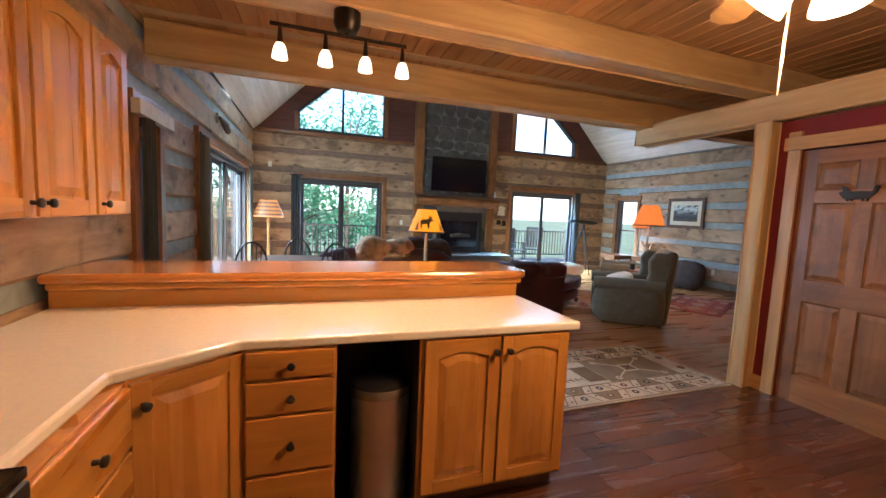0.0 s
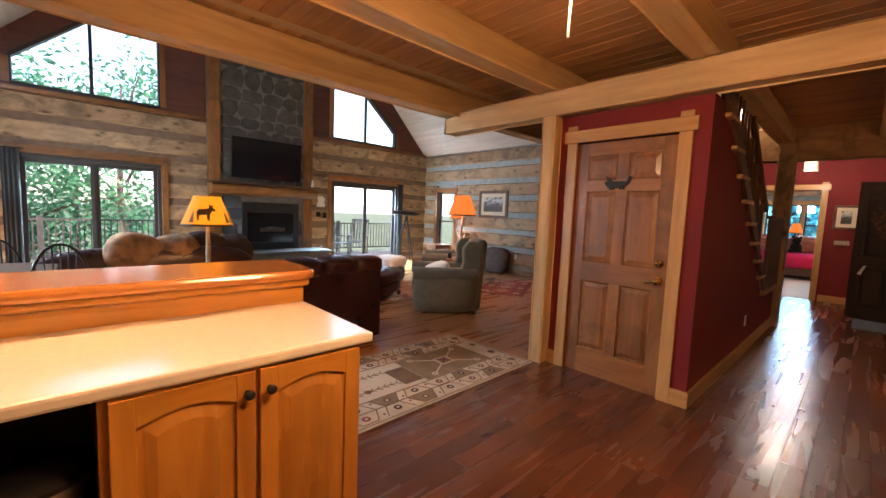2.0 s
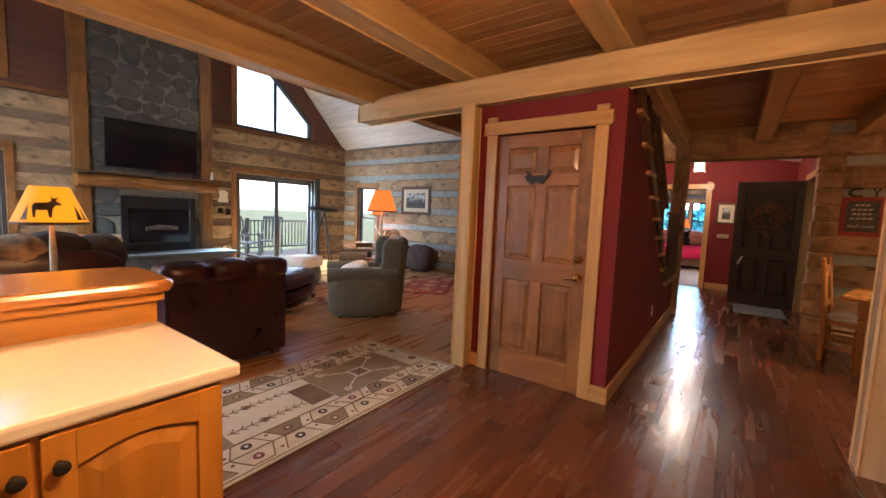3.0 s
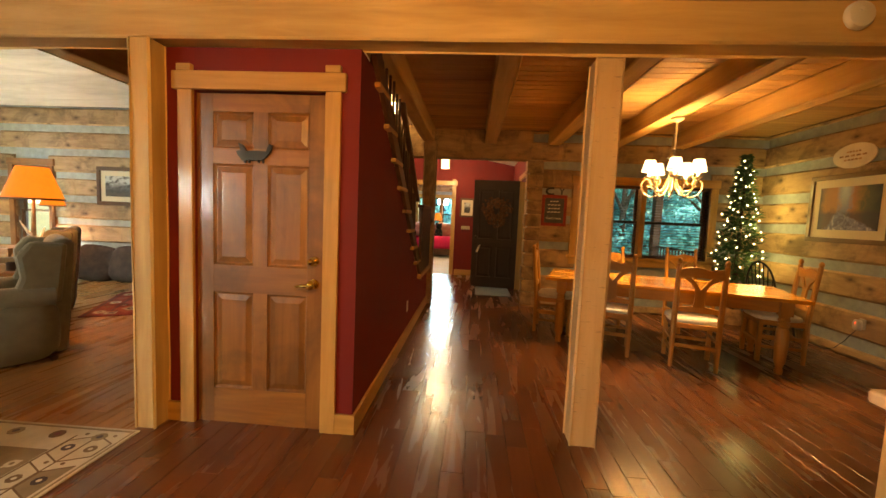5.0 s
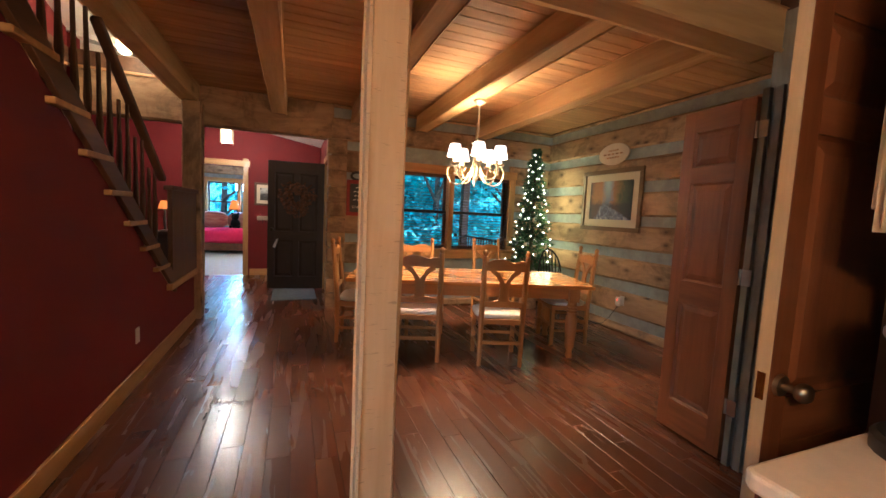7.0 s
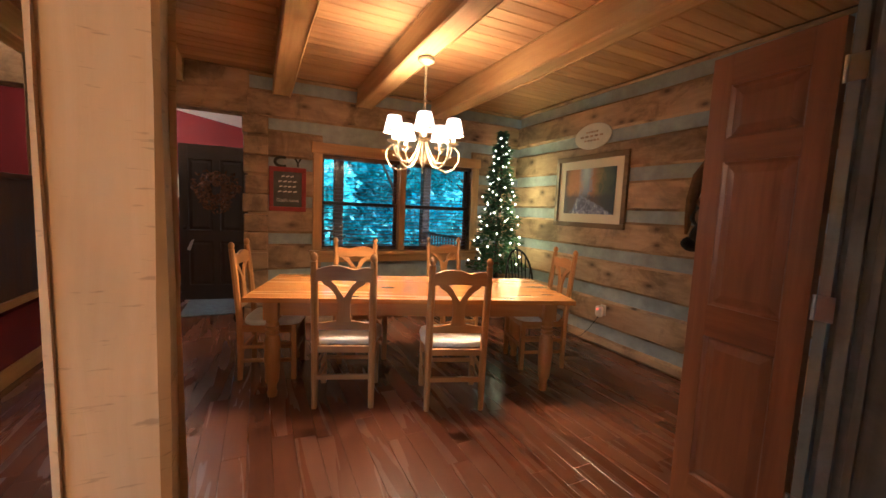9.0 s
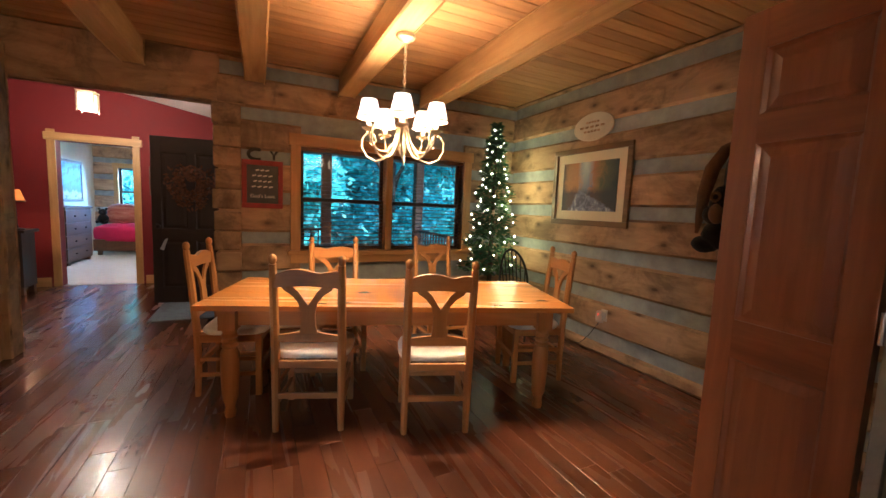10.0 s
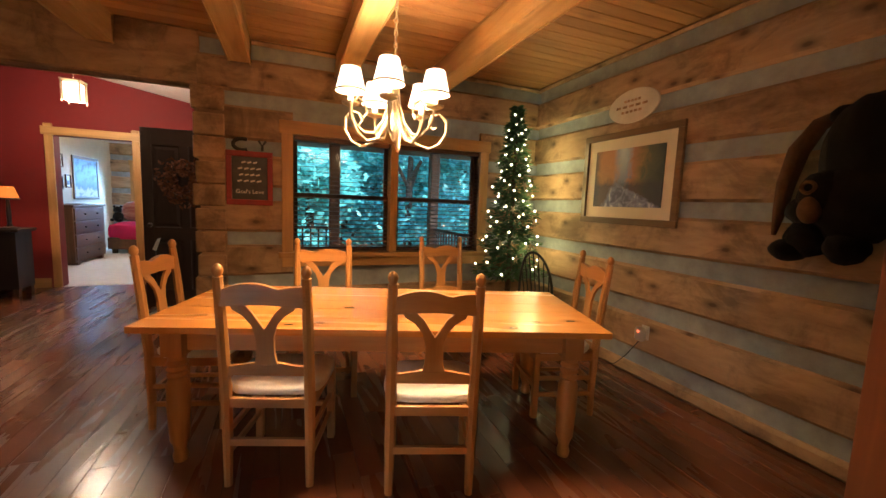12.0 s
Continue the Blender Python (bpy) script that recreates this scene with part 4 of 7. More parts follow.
# matching dark sheet added for shade on the gap's other side
part("side_panel", Shape().box(-0.0045, -0.0005, 0.01, 0.6, 0.0, 0.858), M["recess_shade"], c, "dark sheet for the shade beside the bin")
raised_door(c, 0.022, 0.388, 0.125, 0.852, kx=0.362, kz=0.785)
raised_door(c, 0.402, 0.77, 0.125, 0.852, kx=0.43, kz=0.785)
c = thing("corner_cabinet", "honey oak diagonal corner cabinet", "cabinet", 1.925, 2.445, 0, 40.0, "kitchen base cabinets")
part("body", Shape().box(0.0, 0.385, 0.0, 0.1, 0.1, 0.86), M["oak_z"], c, bevel=0.002)
part("toe_kick", Shape().box(0.02, 0.365, 0.03, 0.1, 0, 0.1), M["brown_x"], c)
raised_door(c, 0.008, 0.375, 0.125, 0.85, arch=0.0, kx=0.04, kz=0.775)
c = carcass("base_cabinet", "honey oak base unit with drawers", 1.93, 1.95, 90, 0.485, 0.6)
for z0, z1 in ((0.66, 0.85), (0.40, 0.645), (0.12, 0.385)):
    drawer(c, 0.01, 0.475, z0, z1)
dw = thing("range", "black slide-in kitchen range beside the drawers", "stove", 1.925, 1.27, 0, 90)
part("body", Shape().box(0.0, 0.65, 0.0, 0.62, 0.08, 0.9), M["black"], dw, bevel=0.006)
part("cooktop", Shape().box(-0.002, 0.652, -0.05, 0.62, 0.9, 0.925), M["screen"], dw, "black glass cooktop", bevel=0.006)
part("control_panel", Shape().box(0.0, 0.65, -0.055, 0.0, 0.80, 0.899), M["black"], dw, bevel=0.008)
part("oven_door", Shape().box(0.01, 0.64, -0.03, -0.001, 0.2, 0.79), M["black"], dw, bevel=0.006)
part("handle", Shape().tube([(0.06, -0.03, 0.72), (0.06, -0.075, 0.72), (0.59, -0.075, 0.72), (0.59, -0.03, 0.72)], 0.012, 8), M["black"], dw, "black bar handle", smooth=True)
part("plinth", Shape().box(0.02, 0.63, 0.03, 0.6, 0.0, 0.08), M["black"], dw)
ct = Shape().slab([(1.32, 3.295), (3.757, 3.295), (3.757, 2.635), (2.215, 2.645), (1.90, 2.41), (1.90, 1.93), (1.32, 1.93)], 0.863, 0.903, "z")
tagged(part("countertop", ct, M["counter"], bevel=0.010), "cream laminate countertop with rounded edge", "countertop")
pw = thing("breakfast_bar", "varnished oak raised breakfast bar", "bar counter")
part("half_wall", Shape().box(1.32, 3.755, 3.297, 3.44, 0, 1.0), M["oak_x"], pw, bevel=0.003)
# dark sheet added at the back of the bin gap for its shade
part("kneehole_panel", Shape().box(2.58, 2.922, 3.262, 3.296, 0.0, 0.858), M["recess_shade"], pw, "dark sheet for the shade behind the bin")
part("moulding", Shape().box(1.32, 3.775, 3.27, 3.46, 0.985, 1.022), M["oak_x"], pw, bevel=0.010)
bt = [(1.31, 3.235), (3.74, 3.235), (3.79, 3.255), (3.815, 3.30), (3.82, 3.40), (3.82, 3.68), (3.79, 3.735), (3.73, 3.75), (1.31, 3.75)]
part("bar_top", Shape().slab(bt, 1.02, 1.068, "z"), M["bartop"], pw, "glossy honey bar top", bevel=0.018)
tc = thing("trash_can", "brushed steel step bin in the cabinet gap", "trash can", 2.79, 2.83, 0)
part("body", Shape().lathe([(0.135, 0.0), (0.138, 0.02), (0.138, 0.57)], sides=32, sy=0.85), M["steel"], tc, smooth=True)
part("collar", Shape().lathe([(0.142, 0.565), (0.142, 0.597), (0.136, 0.607)], sides=32, sy=0.85), M["nickel"], tc, "satin metal collar", smooth=True)
part("lid", Shape().lathe([(0.137, 0.602), (0.135, 0.62), (0.11, 0.633), (0.05, 0.64)], sides=32, sy=0.85), M["black"], tc, "black domed lid", smooth=True)
part("pedal", Shape().box(-0.04, 0.04, -0.155, -0.11, 0.01, 0.03), M["black"], tc, bevel=0.005)

uc = thing("wall_cabinet", "honey oak wall cabinets with arched doors", "cabinet", 1.61, 1.5, 0, 90, "wall cabinets")
part("body", Shape().box(0, 1.855, 0.0, 0.29, 1.345, 2.12), M["oak_z"], uc, bevel=0.002)
for a, b, k in ((1.545, 1.85, 1.575), (1.165, 1.525, 1.19), (0.79, 1.15, 1.125), (0.41, 0.77, 0.44), (0.03, 0.39, 0.36)):
    raised_door(uc, a, b, 1.35, 2.105, kx=k, kz=1.395)
rc = carcass("base_cabinet", "pale maple base cabinet at the passage", 3.4, -0.42, 0, 1.735, 0.6, mat="maple")
rc.matrix_basis = pose(5.135, 0.22, 0, 0, 0, 180)
for a in (0.02, 0.45, 0.88, 1.31):
    raised_door(rc, a, a + 0.41, 0.125, 0.845, "maple", kx=a + 0.375, kz=0.77)
part("end_panel", Shape().box(-0.018, 0.0, 0.03, 0.57, 0.12, 0.85), M["maple_z"], rc, bevel=0.003)
tagged(part("countertop", Shape().slab([(3.4, 0.262), (5.15, 0.262), (5.168, 0.245), (5.168, -0.42), (3.4, -0.42)], 0.863, 0.903, "z"), M["counter"], bevel=0.010), "cream laminate countertop by the passage", "countertop")
ru = thing("wall_cabinet", "pale maple wall cabinets over the counter", "cabinet", 5.185, -0.13, 0, 180, "wall cabinets")
part("body", Shape().box(0, 1.7, 0.0, 0.28, 1.368, 2.2), M["maple_z"], ru, bevel=0.002)
part("end_panel", Shape().box(-0.015, 0, 0.02, 0.26, 1.42, 2.17), M["maple_z"], ru, bevel=0.003)
for a in (0.02, 0.44, 0.86, 1.28):
    raised_door(ru, a, a + 0.40, 1.378, 2.19, "maple", kx=a + 0.36, kz=1.42)
cm = thing("coffee_maker", "black and steel pod coffee maker on the counter", "coffee maker", 5.02, -0.17, 0.903, 180)
part("base", Shape().lathe([(0.13, 0.0), (0.13, 0.03), (0.12, 0.04)], sides=24), M["black"], cm, smooth=True)
part("tower", Shape().cushion(-0.12, 0.12, 0.0, 0.2, 0.03, 0.34), M["black"], cm, smooth=True)
part("head", Shape().lathe([(0.10, 0.22), (0.12, 0.24), (0.12, 0.31), (0.09, 0.345)], at=(0, -0.02, 0), sides=24), M["black"], cm, "black brewing head", smooth=True)
part("water_tank", Shape().lathe([(0.07, 0.03), (0.075, 0.2), (0.075, 0.30)], at=(0.17, 0.08, 0), sides=18), M["screen"], cm, "dark water tank", smooth=True)
part("trim_ring", Shape().lathe([(0.1205, 0.245), (0.124, 0.25), (0.124, 0.262), (0.1205, 0.267)], at=(0, -0.02, 0), sides=24, cap=False), M["steel"], cm, "bright steel ring", smooth=True)
part("handle", Shape().tube([(-0.07, -0.13, 0.30), (0, -0.16, 0.32), (0.07, -0.13, 0.30)], 0.012, 8), M["nickel"], cm, smooth=True)

# track light under the beam
tl = thing("track_light", "bronze four-head track light", "ceiling light", 2.645, 3.42, JB - 0.045)
part("canopy", Shape().lathe([(0.075, 0.045), (0.075, -0.025), (0.055, -0.06), (0.02, -0.065)], at=(0.0, 0, 0), sides=20), M["bronze"], tl, smooth=True)
part("bar", Shape().tube([(-0.40, -0.01, -0.085), (0.34, -0.01, -0.085)], 0.011, 8).tube([(0, 0, -0.05), (0, 0, -0.09)], 0.012, 8), M["bronze"], tl, smooth=True)
for x in (-0.35, -0.115, 0.105, 0.32):
    h_ = part("stem", Shape().tube([(x, -0.01, -0.085), (x, -0.015, -0.185)], [0.008, 0.016], 8), M["bronze"], tl, smooth=True)
    part("glass_shade", Shape().lathe([(0.02, -0.185), (0.032, -0.21), (0.041, -0.262)], at=(x, -0.015, 0), sides=16), M["frost"], h_, "lit frosted glass shade", smooth=True)
    spot((2.645 + x, 3.40, JB - 0.315), (2.645 + x, 3.05, 0.9), 23, 125)

# ceiling fan with light kit
cf = thing("ceiling_fan", "pine-bladed ceiling fan with lit glass shades", "ceiling fan", 3.82, 1.79, CZ - 0.19)
part("canopy", Shape().lathe([(0.07, 0.19), (0.07, 0.16), (0.03, 0.12), (0.014, 0.11), (0.014, -0.07)], sides=20), M["brass"], cf, smooth=True)
part("motor", Shape().lathe([(0.03, -0.06), (0.11, -0.13), (0.125, -0.2), (0.11, -0.27), (0.05, -0.30)], sides=28), M["brass"], cf, smooth=True)
for k in range(5):
    a = math.radians(60 + 72 * k)
    ca, sa = math.cos(a), math.sin(a)
    def rot(r, w, z):
        return (r * ca - w * sa, r * sa + w * ca, z)
    bl = Shape()
    pts = [(0.17, -0.05), (0.60, -0.07), (0.655, -0.045), (0.665, 0.0), (0.655, 0.045), (0.60, 0.07), (0.17, 0.05)]
    for dz in (0.0, 0.008):
        bl.v += [rot(r, w, -0.262 + dz + 0.16 * w) for r, w in pts]
    m = len(pts)
    bl.f += [tuple(range(m)), tuple(range(2 * m - 1, m - 1, -1))] + [(i, m + i, m + (i + 1) % m, (i + 1) % m) for i in range(m)]
    b_ = part("blade", bl, M["trim_x"], cf, bevel=0.002)
    part("bracket", Shape().beam(rot(0.09, 0, -0.255), rot(0.24, 0, -0.252), 0.03, 0.006), M["brass"], b_)
part("fitter", Shape().lathe([(0.05, -0.29), (0.07, -0.33), (0.06, -0.38), (0.02, -0.40)], sides=20), M["brass"], cf, smooth=True)
for k in range(4):
    a = math.radians(20 + 90 * k)
    d = Vector((math.cos(a), math.sin(a), 0))
    sh = Shape()
    for r, t in ((0.028, 0.0), (0.05, 0.04), (0.062, 0.08), (0.075, 0.12)):
        c_ = d * (0.07 + t * 0.75) + Vector((0, 0, -0.40 + 0.0 - t * 0.75 + 0.03))
        u = Vector((-d.y, d.x, 0))
        w_ = (d * 0.7 + Vector((0, 0, 0.7)))
        sh.v += [tuple(c_ + (u * math.cos(q * math.tau / 16) + w_ * math.sin(q * math.tau / 16)) * r) for q in range(16)]
    for i in range(3):
        for q in range(16):
            sh.f.append((i * 16 + q, i * 16 + (q + 1) % 16, i * 16 + 16 + (q + 1) % 16, i * 16 + 16 + q))
    part("glass_shade", sh, M["frost"], cf, "lit tulip glass shade", smooth=True)
    bulb((3.82 + d.x * 0.2, 1.79 + d.y * 0.2, CZ - 0.74), 15)
part("pull_chain", Shape().tube([(0.0, 0.055, -0.38), (-0.015, 0.09, -0.45), (-0.018, 0.095, -0.735)], 0.0035, 6), M["nickel"], cf, "thin bead pull chain")


# ---- dining room ----
def dining_chair():
    c = thing("dining_chair", "pine dining chair with cream padded seat", "chair", 0, 0, 0, 0, "chairs round the dining table")
    w = 0.19
    for sx in (-1, 1):
        part("back_leg", Shape().tube([(sx * w, 0, 0), (sx * w, 0.005, 0.2), (sx * w, 0.0, 0.47), (sx * w, -0.03, 0.8), (sx * w, -0.055, 1.02)], [0.019, 0.024, 0.026, 0.025, 0.022], 8), M["chair_z"], c, smooth=True)
        part("finial", Shape().lathe([(0.012, 0), (0.02, 0.012), (0.024, 0.03), (0.018, 0.048), (0.006, 0.058)], at=(sx * w, -0.056, 1.018), sides=12), M["chair_z"], c, smooth=True)
        part("front_leg", Shape().beam((sx * 0.2, 0.40, 0), (sx * 0.2, 0.40, 0.44), 0.04, 0.04, up=(0, 1, 0)), M["chair_z"], c, bevel=0.004)
        part("side_rail", Shape().box(sx * 0.195 - 0.012, sx * 0.195 + 0.012, 0.02, 0.39, 0.385, 0.44), M["chair_y"], c, bevel=0.003)
        for z in (0.14, 0.25):
            part("stretcher", Shape().box(sx * 0.195 - 0.01, sx * 0.195 + 0.01, 0.02, 0.39, z, z + 0.028), M["chair_y"], c, bevel=0.004)
    part("stretcher", Shape().box(-w, w, -0.012, 0.012, 0.205, 0.24), M["chair_x"], c, bevel=0.004)
    part("stretcher", Shape().box(-0.2, 0.2, 0.39, 0.41, 0.19, 0.22), M["chair_x"], c, bevel=0.004)
    part("seat_rail", Shape().box(-w, w, -0.012, 0.012, 0.395, 0.44), M["chair_x"], c, bevel=0.003)
    part("seat_rail", Shape().box(-0.2, 0.2, 0.385, 0.415, 0.385, 0.44), M["chair_x"], c, bevel=0.003)
    part("seat", Shape().cushion(-0.225, 0.225, 0.025, 0.44, 0.432, 0.49, 0.012), M["linen"], c, "cream cloth seat pad", smooth=True)
    n = 16
    top = [(-w + 2 * w * i / n, 0.955 + 0.028 * abs(math.sin(1.5 * math.pi * i / n + 0)) ** 0.8 + 0.012 * math.sin(math.pi * i / n)) for i in range(n + 1)]
    s = Shape().slab([(-w, 0.885), *[(x, 0.885 + 0.012 * math.sin(math.pi * (x + w) / (2 * w))) for x in (-0.1, 0, 0.1)], (w, 0.885), *reversed(top)], -0.062, -0.036)
    part("crest_rail", s, M["chair_x"], c, bevel=0.003)
    low = [(-w + 2 * w * i / n, 0.60 + 0.022 * math.sin(math.pi * i / n) ** 2) for i in range(n + 1)]
    part("lower_rail", Shape().slab([(-w, 0.555), (w, 0.555), *reversed(low)], -0.02, 0.0), M["chair_x"], c, bevel=0.003)
    sp = part("splat", Shape().slab([(-0.052, 0.61), (0.052, 0.61), (0.042, 0.66), (0.040, 0.74), (0.055, 0.80), (0.09, 0.845), (0.135, 0.875), (0.142, 0.90), (0.088, 0.90), (0.05, 0.862), (0.022, 0.815), (0.0, 0.782), (-0.022, 0.815), (-0.05, 0.862), (-0.088, 0.90), (-0.142, 0.90), (-0.135, 0.875), (-0.09, 0.845), (-0.055, 0.80), (-0.040, 0.74), (-0.042, 0.66)], -0.008, 0.008), M["chair_z"], c, "Y-shaped back splat", bevel=0.002)
    sp.matrix_basis = Matrix.Translation((0, -0.018, 0.6)) @ Matrix.Rotation(radians(5.5), 4, "X") @ Matrix.Translation((0, 0, -0.6))
    return c


def heading(dx, dy):
    """The turn that brings local +y to the direction (dx, dy)."""
    return math.degrees(math.atan2(dy, dx)) - 90


ch = dining_chair()
ch.matrix_basis = pose(8.07, -0.005, 0, 0, 0, heading(0.948, -0.318))
for x, y, dx, dy in ((7.775, -0.71, 0.95, -0.31), (9.24, -0.345, -1.0, 0.06), (9.47, -1.41, -1.0, -0.02), (8.96, 0.60, -0.25, -0.97), (8.30, -2.03, 0.25, 0.97)):
    copy_thing(ch, pose(x, y, 0, 0, 0, heading(dx, dy)))

TR = heading(0.956, -0.292)
tb = thing("dining_table", "honey pine farmhouse table with turned legs", "table", 8.468, -0.655, 0, TR)
planks = [-0.48, -0.29, -0.1, 0.1, 0.29, 0.48]
for a, b in zip(planks, planks[1:]):
    part("top_plank", Shape().box(-1.19, 1.19, a + 0.0006, b - 0.0006, 0.708, 0.742), M["table"], tb, bevel=0.003)
for y in (-0.36, 0.36):
    part("apron", Shape().box(-1.0, 1.0, y - 0.012, y + 0.012, 0.59, 0.707), M["chair_x"], tb, bevel=0.003)
for x in (-1.02, 1.02):
    part("apron", Shape().box(x - 0.012, x + 0.012, -0.34, 0.34, 0.59, 0.707), M["chair_y"], tb, bevel=0.003)
    for y in (-0.37, 0.37):
        leg = Shape().box(x - 0.05, x + 0.05, y - 0.05, y + 0.05, 0.57, 0.706)
        leg.lathe([(0.03, 0.0), (0.036, 0.03), (0.028, 0.06), (0.034, 0.09), (0.046, 0.12), (0.055, 0.30), (0.052, 0.42), (0.04, 0.45), (0.05, 0.465), (0.04, 0.48), (0.05, 0.495), (0.04, 0.51), (0.05, 0.525), (0.04, 0.545), (0.048, 0.57)], at=(x, y, 0), sides=20)
        part("leg", leg, M["chair_z"], tb, "turned pine leg", smooth=True)

# chandelier
CX, CY = 8.35, -0.64
cl = thing("chandelier", "antique cream scroll chandelier with five lit shades", "chandelier", CX, CY, JB - 0.05)
part("canopy", Shape().lathe([(0.065, 0.05), (0.062, 0.03), (0.03, 0.01), (0.012, 0.0), (0.006, -0.06)], sides=20), M["antique"], cl, smooth=True)
chn = Shape()
for k in range(9):
    z = -0.06 - 0.032 * k
    ring = [(0.009 * math.cos(q) * (k % 2), 0.009 * math.cos(q) * ((k + 1) % 2), z + 0.02 * math.sin(q)) for q in [math.tau * i / 10 for i in range(11)]]
    chn.tube(ring, 0.0028, 5, cap=False)
part("chain", chn, M["antique"], cl, smooth=True)
part("stem", Shape().lathe([(0.006, -0.33), (0.018, -0.36), (0.012, -0.40), (0.022, -0.46), (0.028, -0.52), (0.012, -0.58), (0.022, -0.66), (0.03, -0.70), (0.016, -0.74), (0.006, -0.76)], sides=14), M["antique"], cl, smooth=True)
for k in range(8):
    a = math.tau * k / 8
    part("leaf_scroll", Shape().tube([(0.012 * math.cos(a), 0.012 * math.sin(a), -0.44), (0.03 * math.cos(a), 0.03 * math.sin(a), -0.39), (0.06 * math.cos(a), 0.06 * math.sin(a), -0.36), (0.075 * math.cos(a), 0.075 * math.sin(a), -0.375)], [0.006, 0.008, 0.006, 0.002], 6), M["antique"], cl, smooth=True)
for k in range(5):
    a = math.radians(-21 + 180 + 72 * k)
    ca, sa = math.cos(a), math.sin(a)
    arm = [(0.02, -0.47), (0.03, -0.56), (0.06, -0.66), (0.11, -0.725), (0.165, -0.725), (0.205, -0.69), (0.228, -0.645), (0.235, -0.59)]
    curl = [(0.018, -0.46), (0.03, -0.58), (0.07, -0.69), (0.13, -0.765), (0.20, -0.785), (0.265, -0.755), (0.305, -0.69), (0.305, -0.625), (0.265, -0.585), (0.215, -0.60), (0.20, -0.645), (0.225, -0.675), (0.25, -0.66)]
    cb_, sb_ = math.cos(a + 0.62), math.sin(a + 0.62)
    part("scroll", Shape().tube([(r * cb_, r * sb_, z) for r, z in curl], [0.0075] * 9 + [0.0065, 0.006, 0.005, 0.004], 7), M["antique"], cl, smooth=True)
    ar = part("arm", Shape().tube([(r * ca, r * sa, z) for r, z in arm], [0.008] * 8, 7), M["antique"], cl, smooth=True)
    R = 0.235
    part("drip_pan", Shape().lathe([(0.012, -0.60), (0.045, -0.585), (0.048, -0.575), (0.014, -0.58)], at=(R * ca, R * sa, 0), sides=16), M["antique"], ar, smooth=True)
    part("candle_sleeve", Shape().lathe([(0.014, -0.58), (0.014, -0.50)], at=(R * ca, R * sa, 0), sides=12), M["linen"], ar, smooth=True)
    part("shade", Shape().lathe([(0.078, -0.52), (0.05, -0.40)], at=(R * ca, R * sa, 0), sides=24, cap=False), M["shade_white"], ar, "lit cream pleated shade", smooth=True)
    part("shade_trim", Shape().lathe([(0.0785, -0.522), (0.0795, -0.512), (0.0765, -0.510)], at=(R * ca, R * sa, 0), sides=24, cap=False), M["antique"], ar)
    spot((CX + R * ca, CY + R * sa, JB - 0.05 - 0.49), (CX + (R + 0.01) * ca, CY + (R + 0.01) * sa, 0), 66, 112, (1.0, 0.66, 0.34), 1.0)
    bulb((CX + R * ca, CY + R * sa, JB - 0.05 - 0.46), 11, (1.0, 0.66, 0.34), 0.03)


# slim lit tree in the corner
TX, TY = 9.84, -2.34
tree = thing("christmas_tree", "slim artificial fir with white fairy lights", "tree", TX, TY, 0)
part("trunk", Shape().lathe([(0.035, 0.05), (0.03, 0.7), (0.012, 2.35)], sides=10), M["bark"], tree, smooth=True)
part("stand", Shape().lathe([(0.13, 0.0), (0.14, 0.02), (0.12, 0.2), (0.1, 0.22)], sides=18), M["plaid"], tree, smooth=True)
rnd = random.Random(11)
nd = Shape()
for i in range(5200):
    h = rnd.random() ** 1.25
    z = 0.62 + 1.80 * h
    r = (0.27 * (1 - h) ** 0.8 + 0.02) * rnd.uniform(0.3, 1.12) * (1 + 0.22 * math.sin(h * 38))
    a = rnd.uniform(0, math.tau)
    p = Vector((r * math.cos(a), r * math.sin(a), z))
    out = Vector((math.cos(a), math.sin(a), rnd.uniform(-0.5, 0.35))).normalized()
    s_ = Vector((-math.sin(a), math.cos(a), rnd.uniform(-0.5, 0.5))) * 0.017
    q = p + out * rnd.uniform(0.035, 0.075)
    n = len(nd.v)
    nd.v += [tuple(p - s_), tuple(p + s_), tuple(q + s_ * 0.3), tuple(q - s_ * 0.3)]
    nd.f.append((n, n + 1, n + 2, n + 3))
tagged(part("needles", nd, M["needles"], tree), kind="stuff")
lt = Shape().ball((0, 0, 0), 0.0115, sides=6, rings=4).mesh("fairy_light")
st = Shape()
for k in range(5):
    a, b = math.tau * k / 5 + math.pi / 2, math.tau * (k + 0.5) / 5 + math.pi / 2
    st.v += [(0.05 * math.cos(a), 0, 0.05 * math.sin(a)), (0.02 * math.cos(b), 0, 0.02 * math.sin(b))]
st.v += [(0, -0.008, 0), (0, 0.008, 0)]
for k in range(10):
    st.f += [(k, (k + 1) % 10, 10), ((k + 1) % 10, k, 11)]
st = st.mesh("star_ornament")
for i in range(84):
    h = (i + 0.5) / 84
    z = 0.66 + 1.70 * h
    a = i * 2.399
    r = (0.30 * (1 - h) ** 0.8 + 0.035) * (1 + 0.15 * math.sin(h * 38))
    part("fairy_light", lt, M["fairy"], tree).location = (r * math.cos(a), r * math.sin(a), z)
for i, (a, z) in enumerate(((190, 0.98), (160, 0.85), (205, 1.22), (150, 1.35), (178, 1.6), (130, 1.0))):
    r = 0.30 * (1 - (z - 0.62) / 1.8) ** 0.8 + 0.06
    ob = part("star_ornament", st, M["antique"], tree)
    ob.matrix_basis = pose(r * math.cos(radians(a)), r * math.sin(radians(a)), z, 0, 10 * i, -75)
for z in (0.95, 1.45, 1.9):
    bulb((TX - 0.12, TY - 0.25 + 0.1, z), 4.5, (1.0, 0.86, 0.36), 0.15)


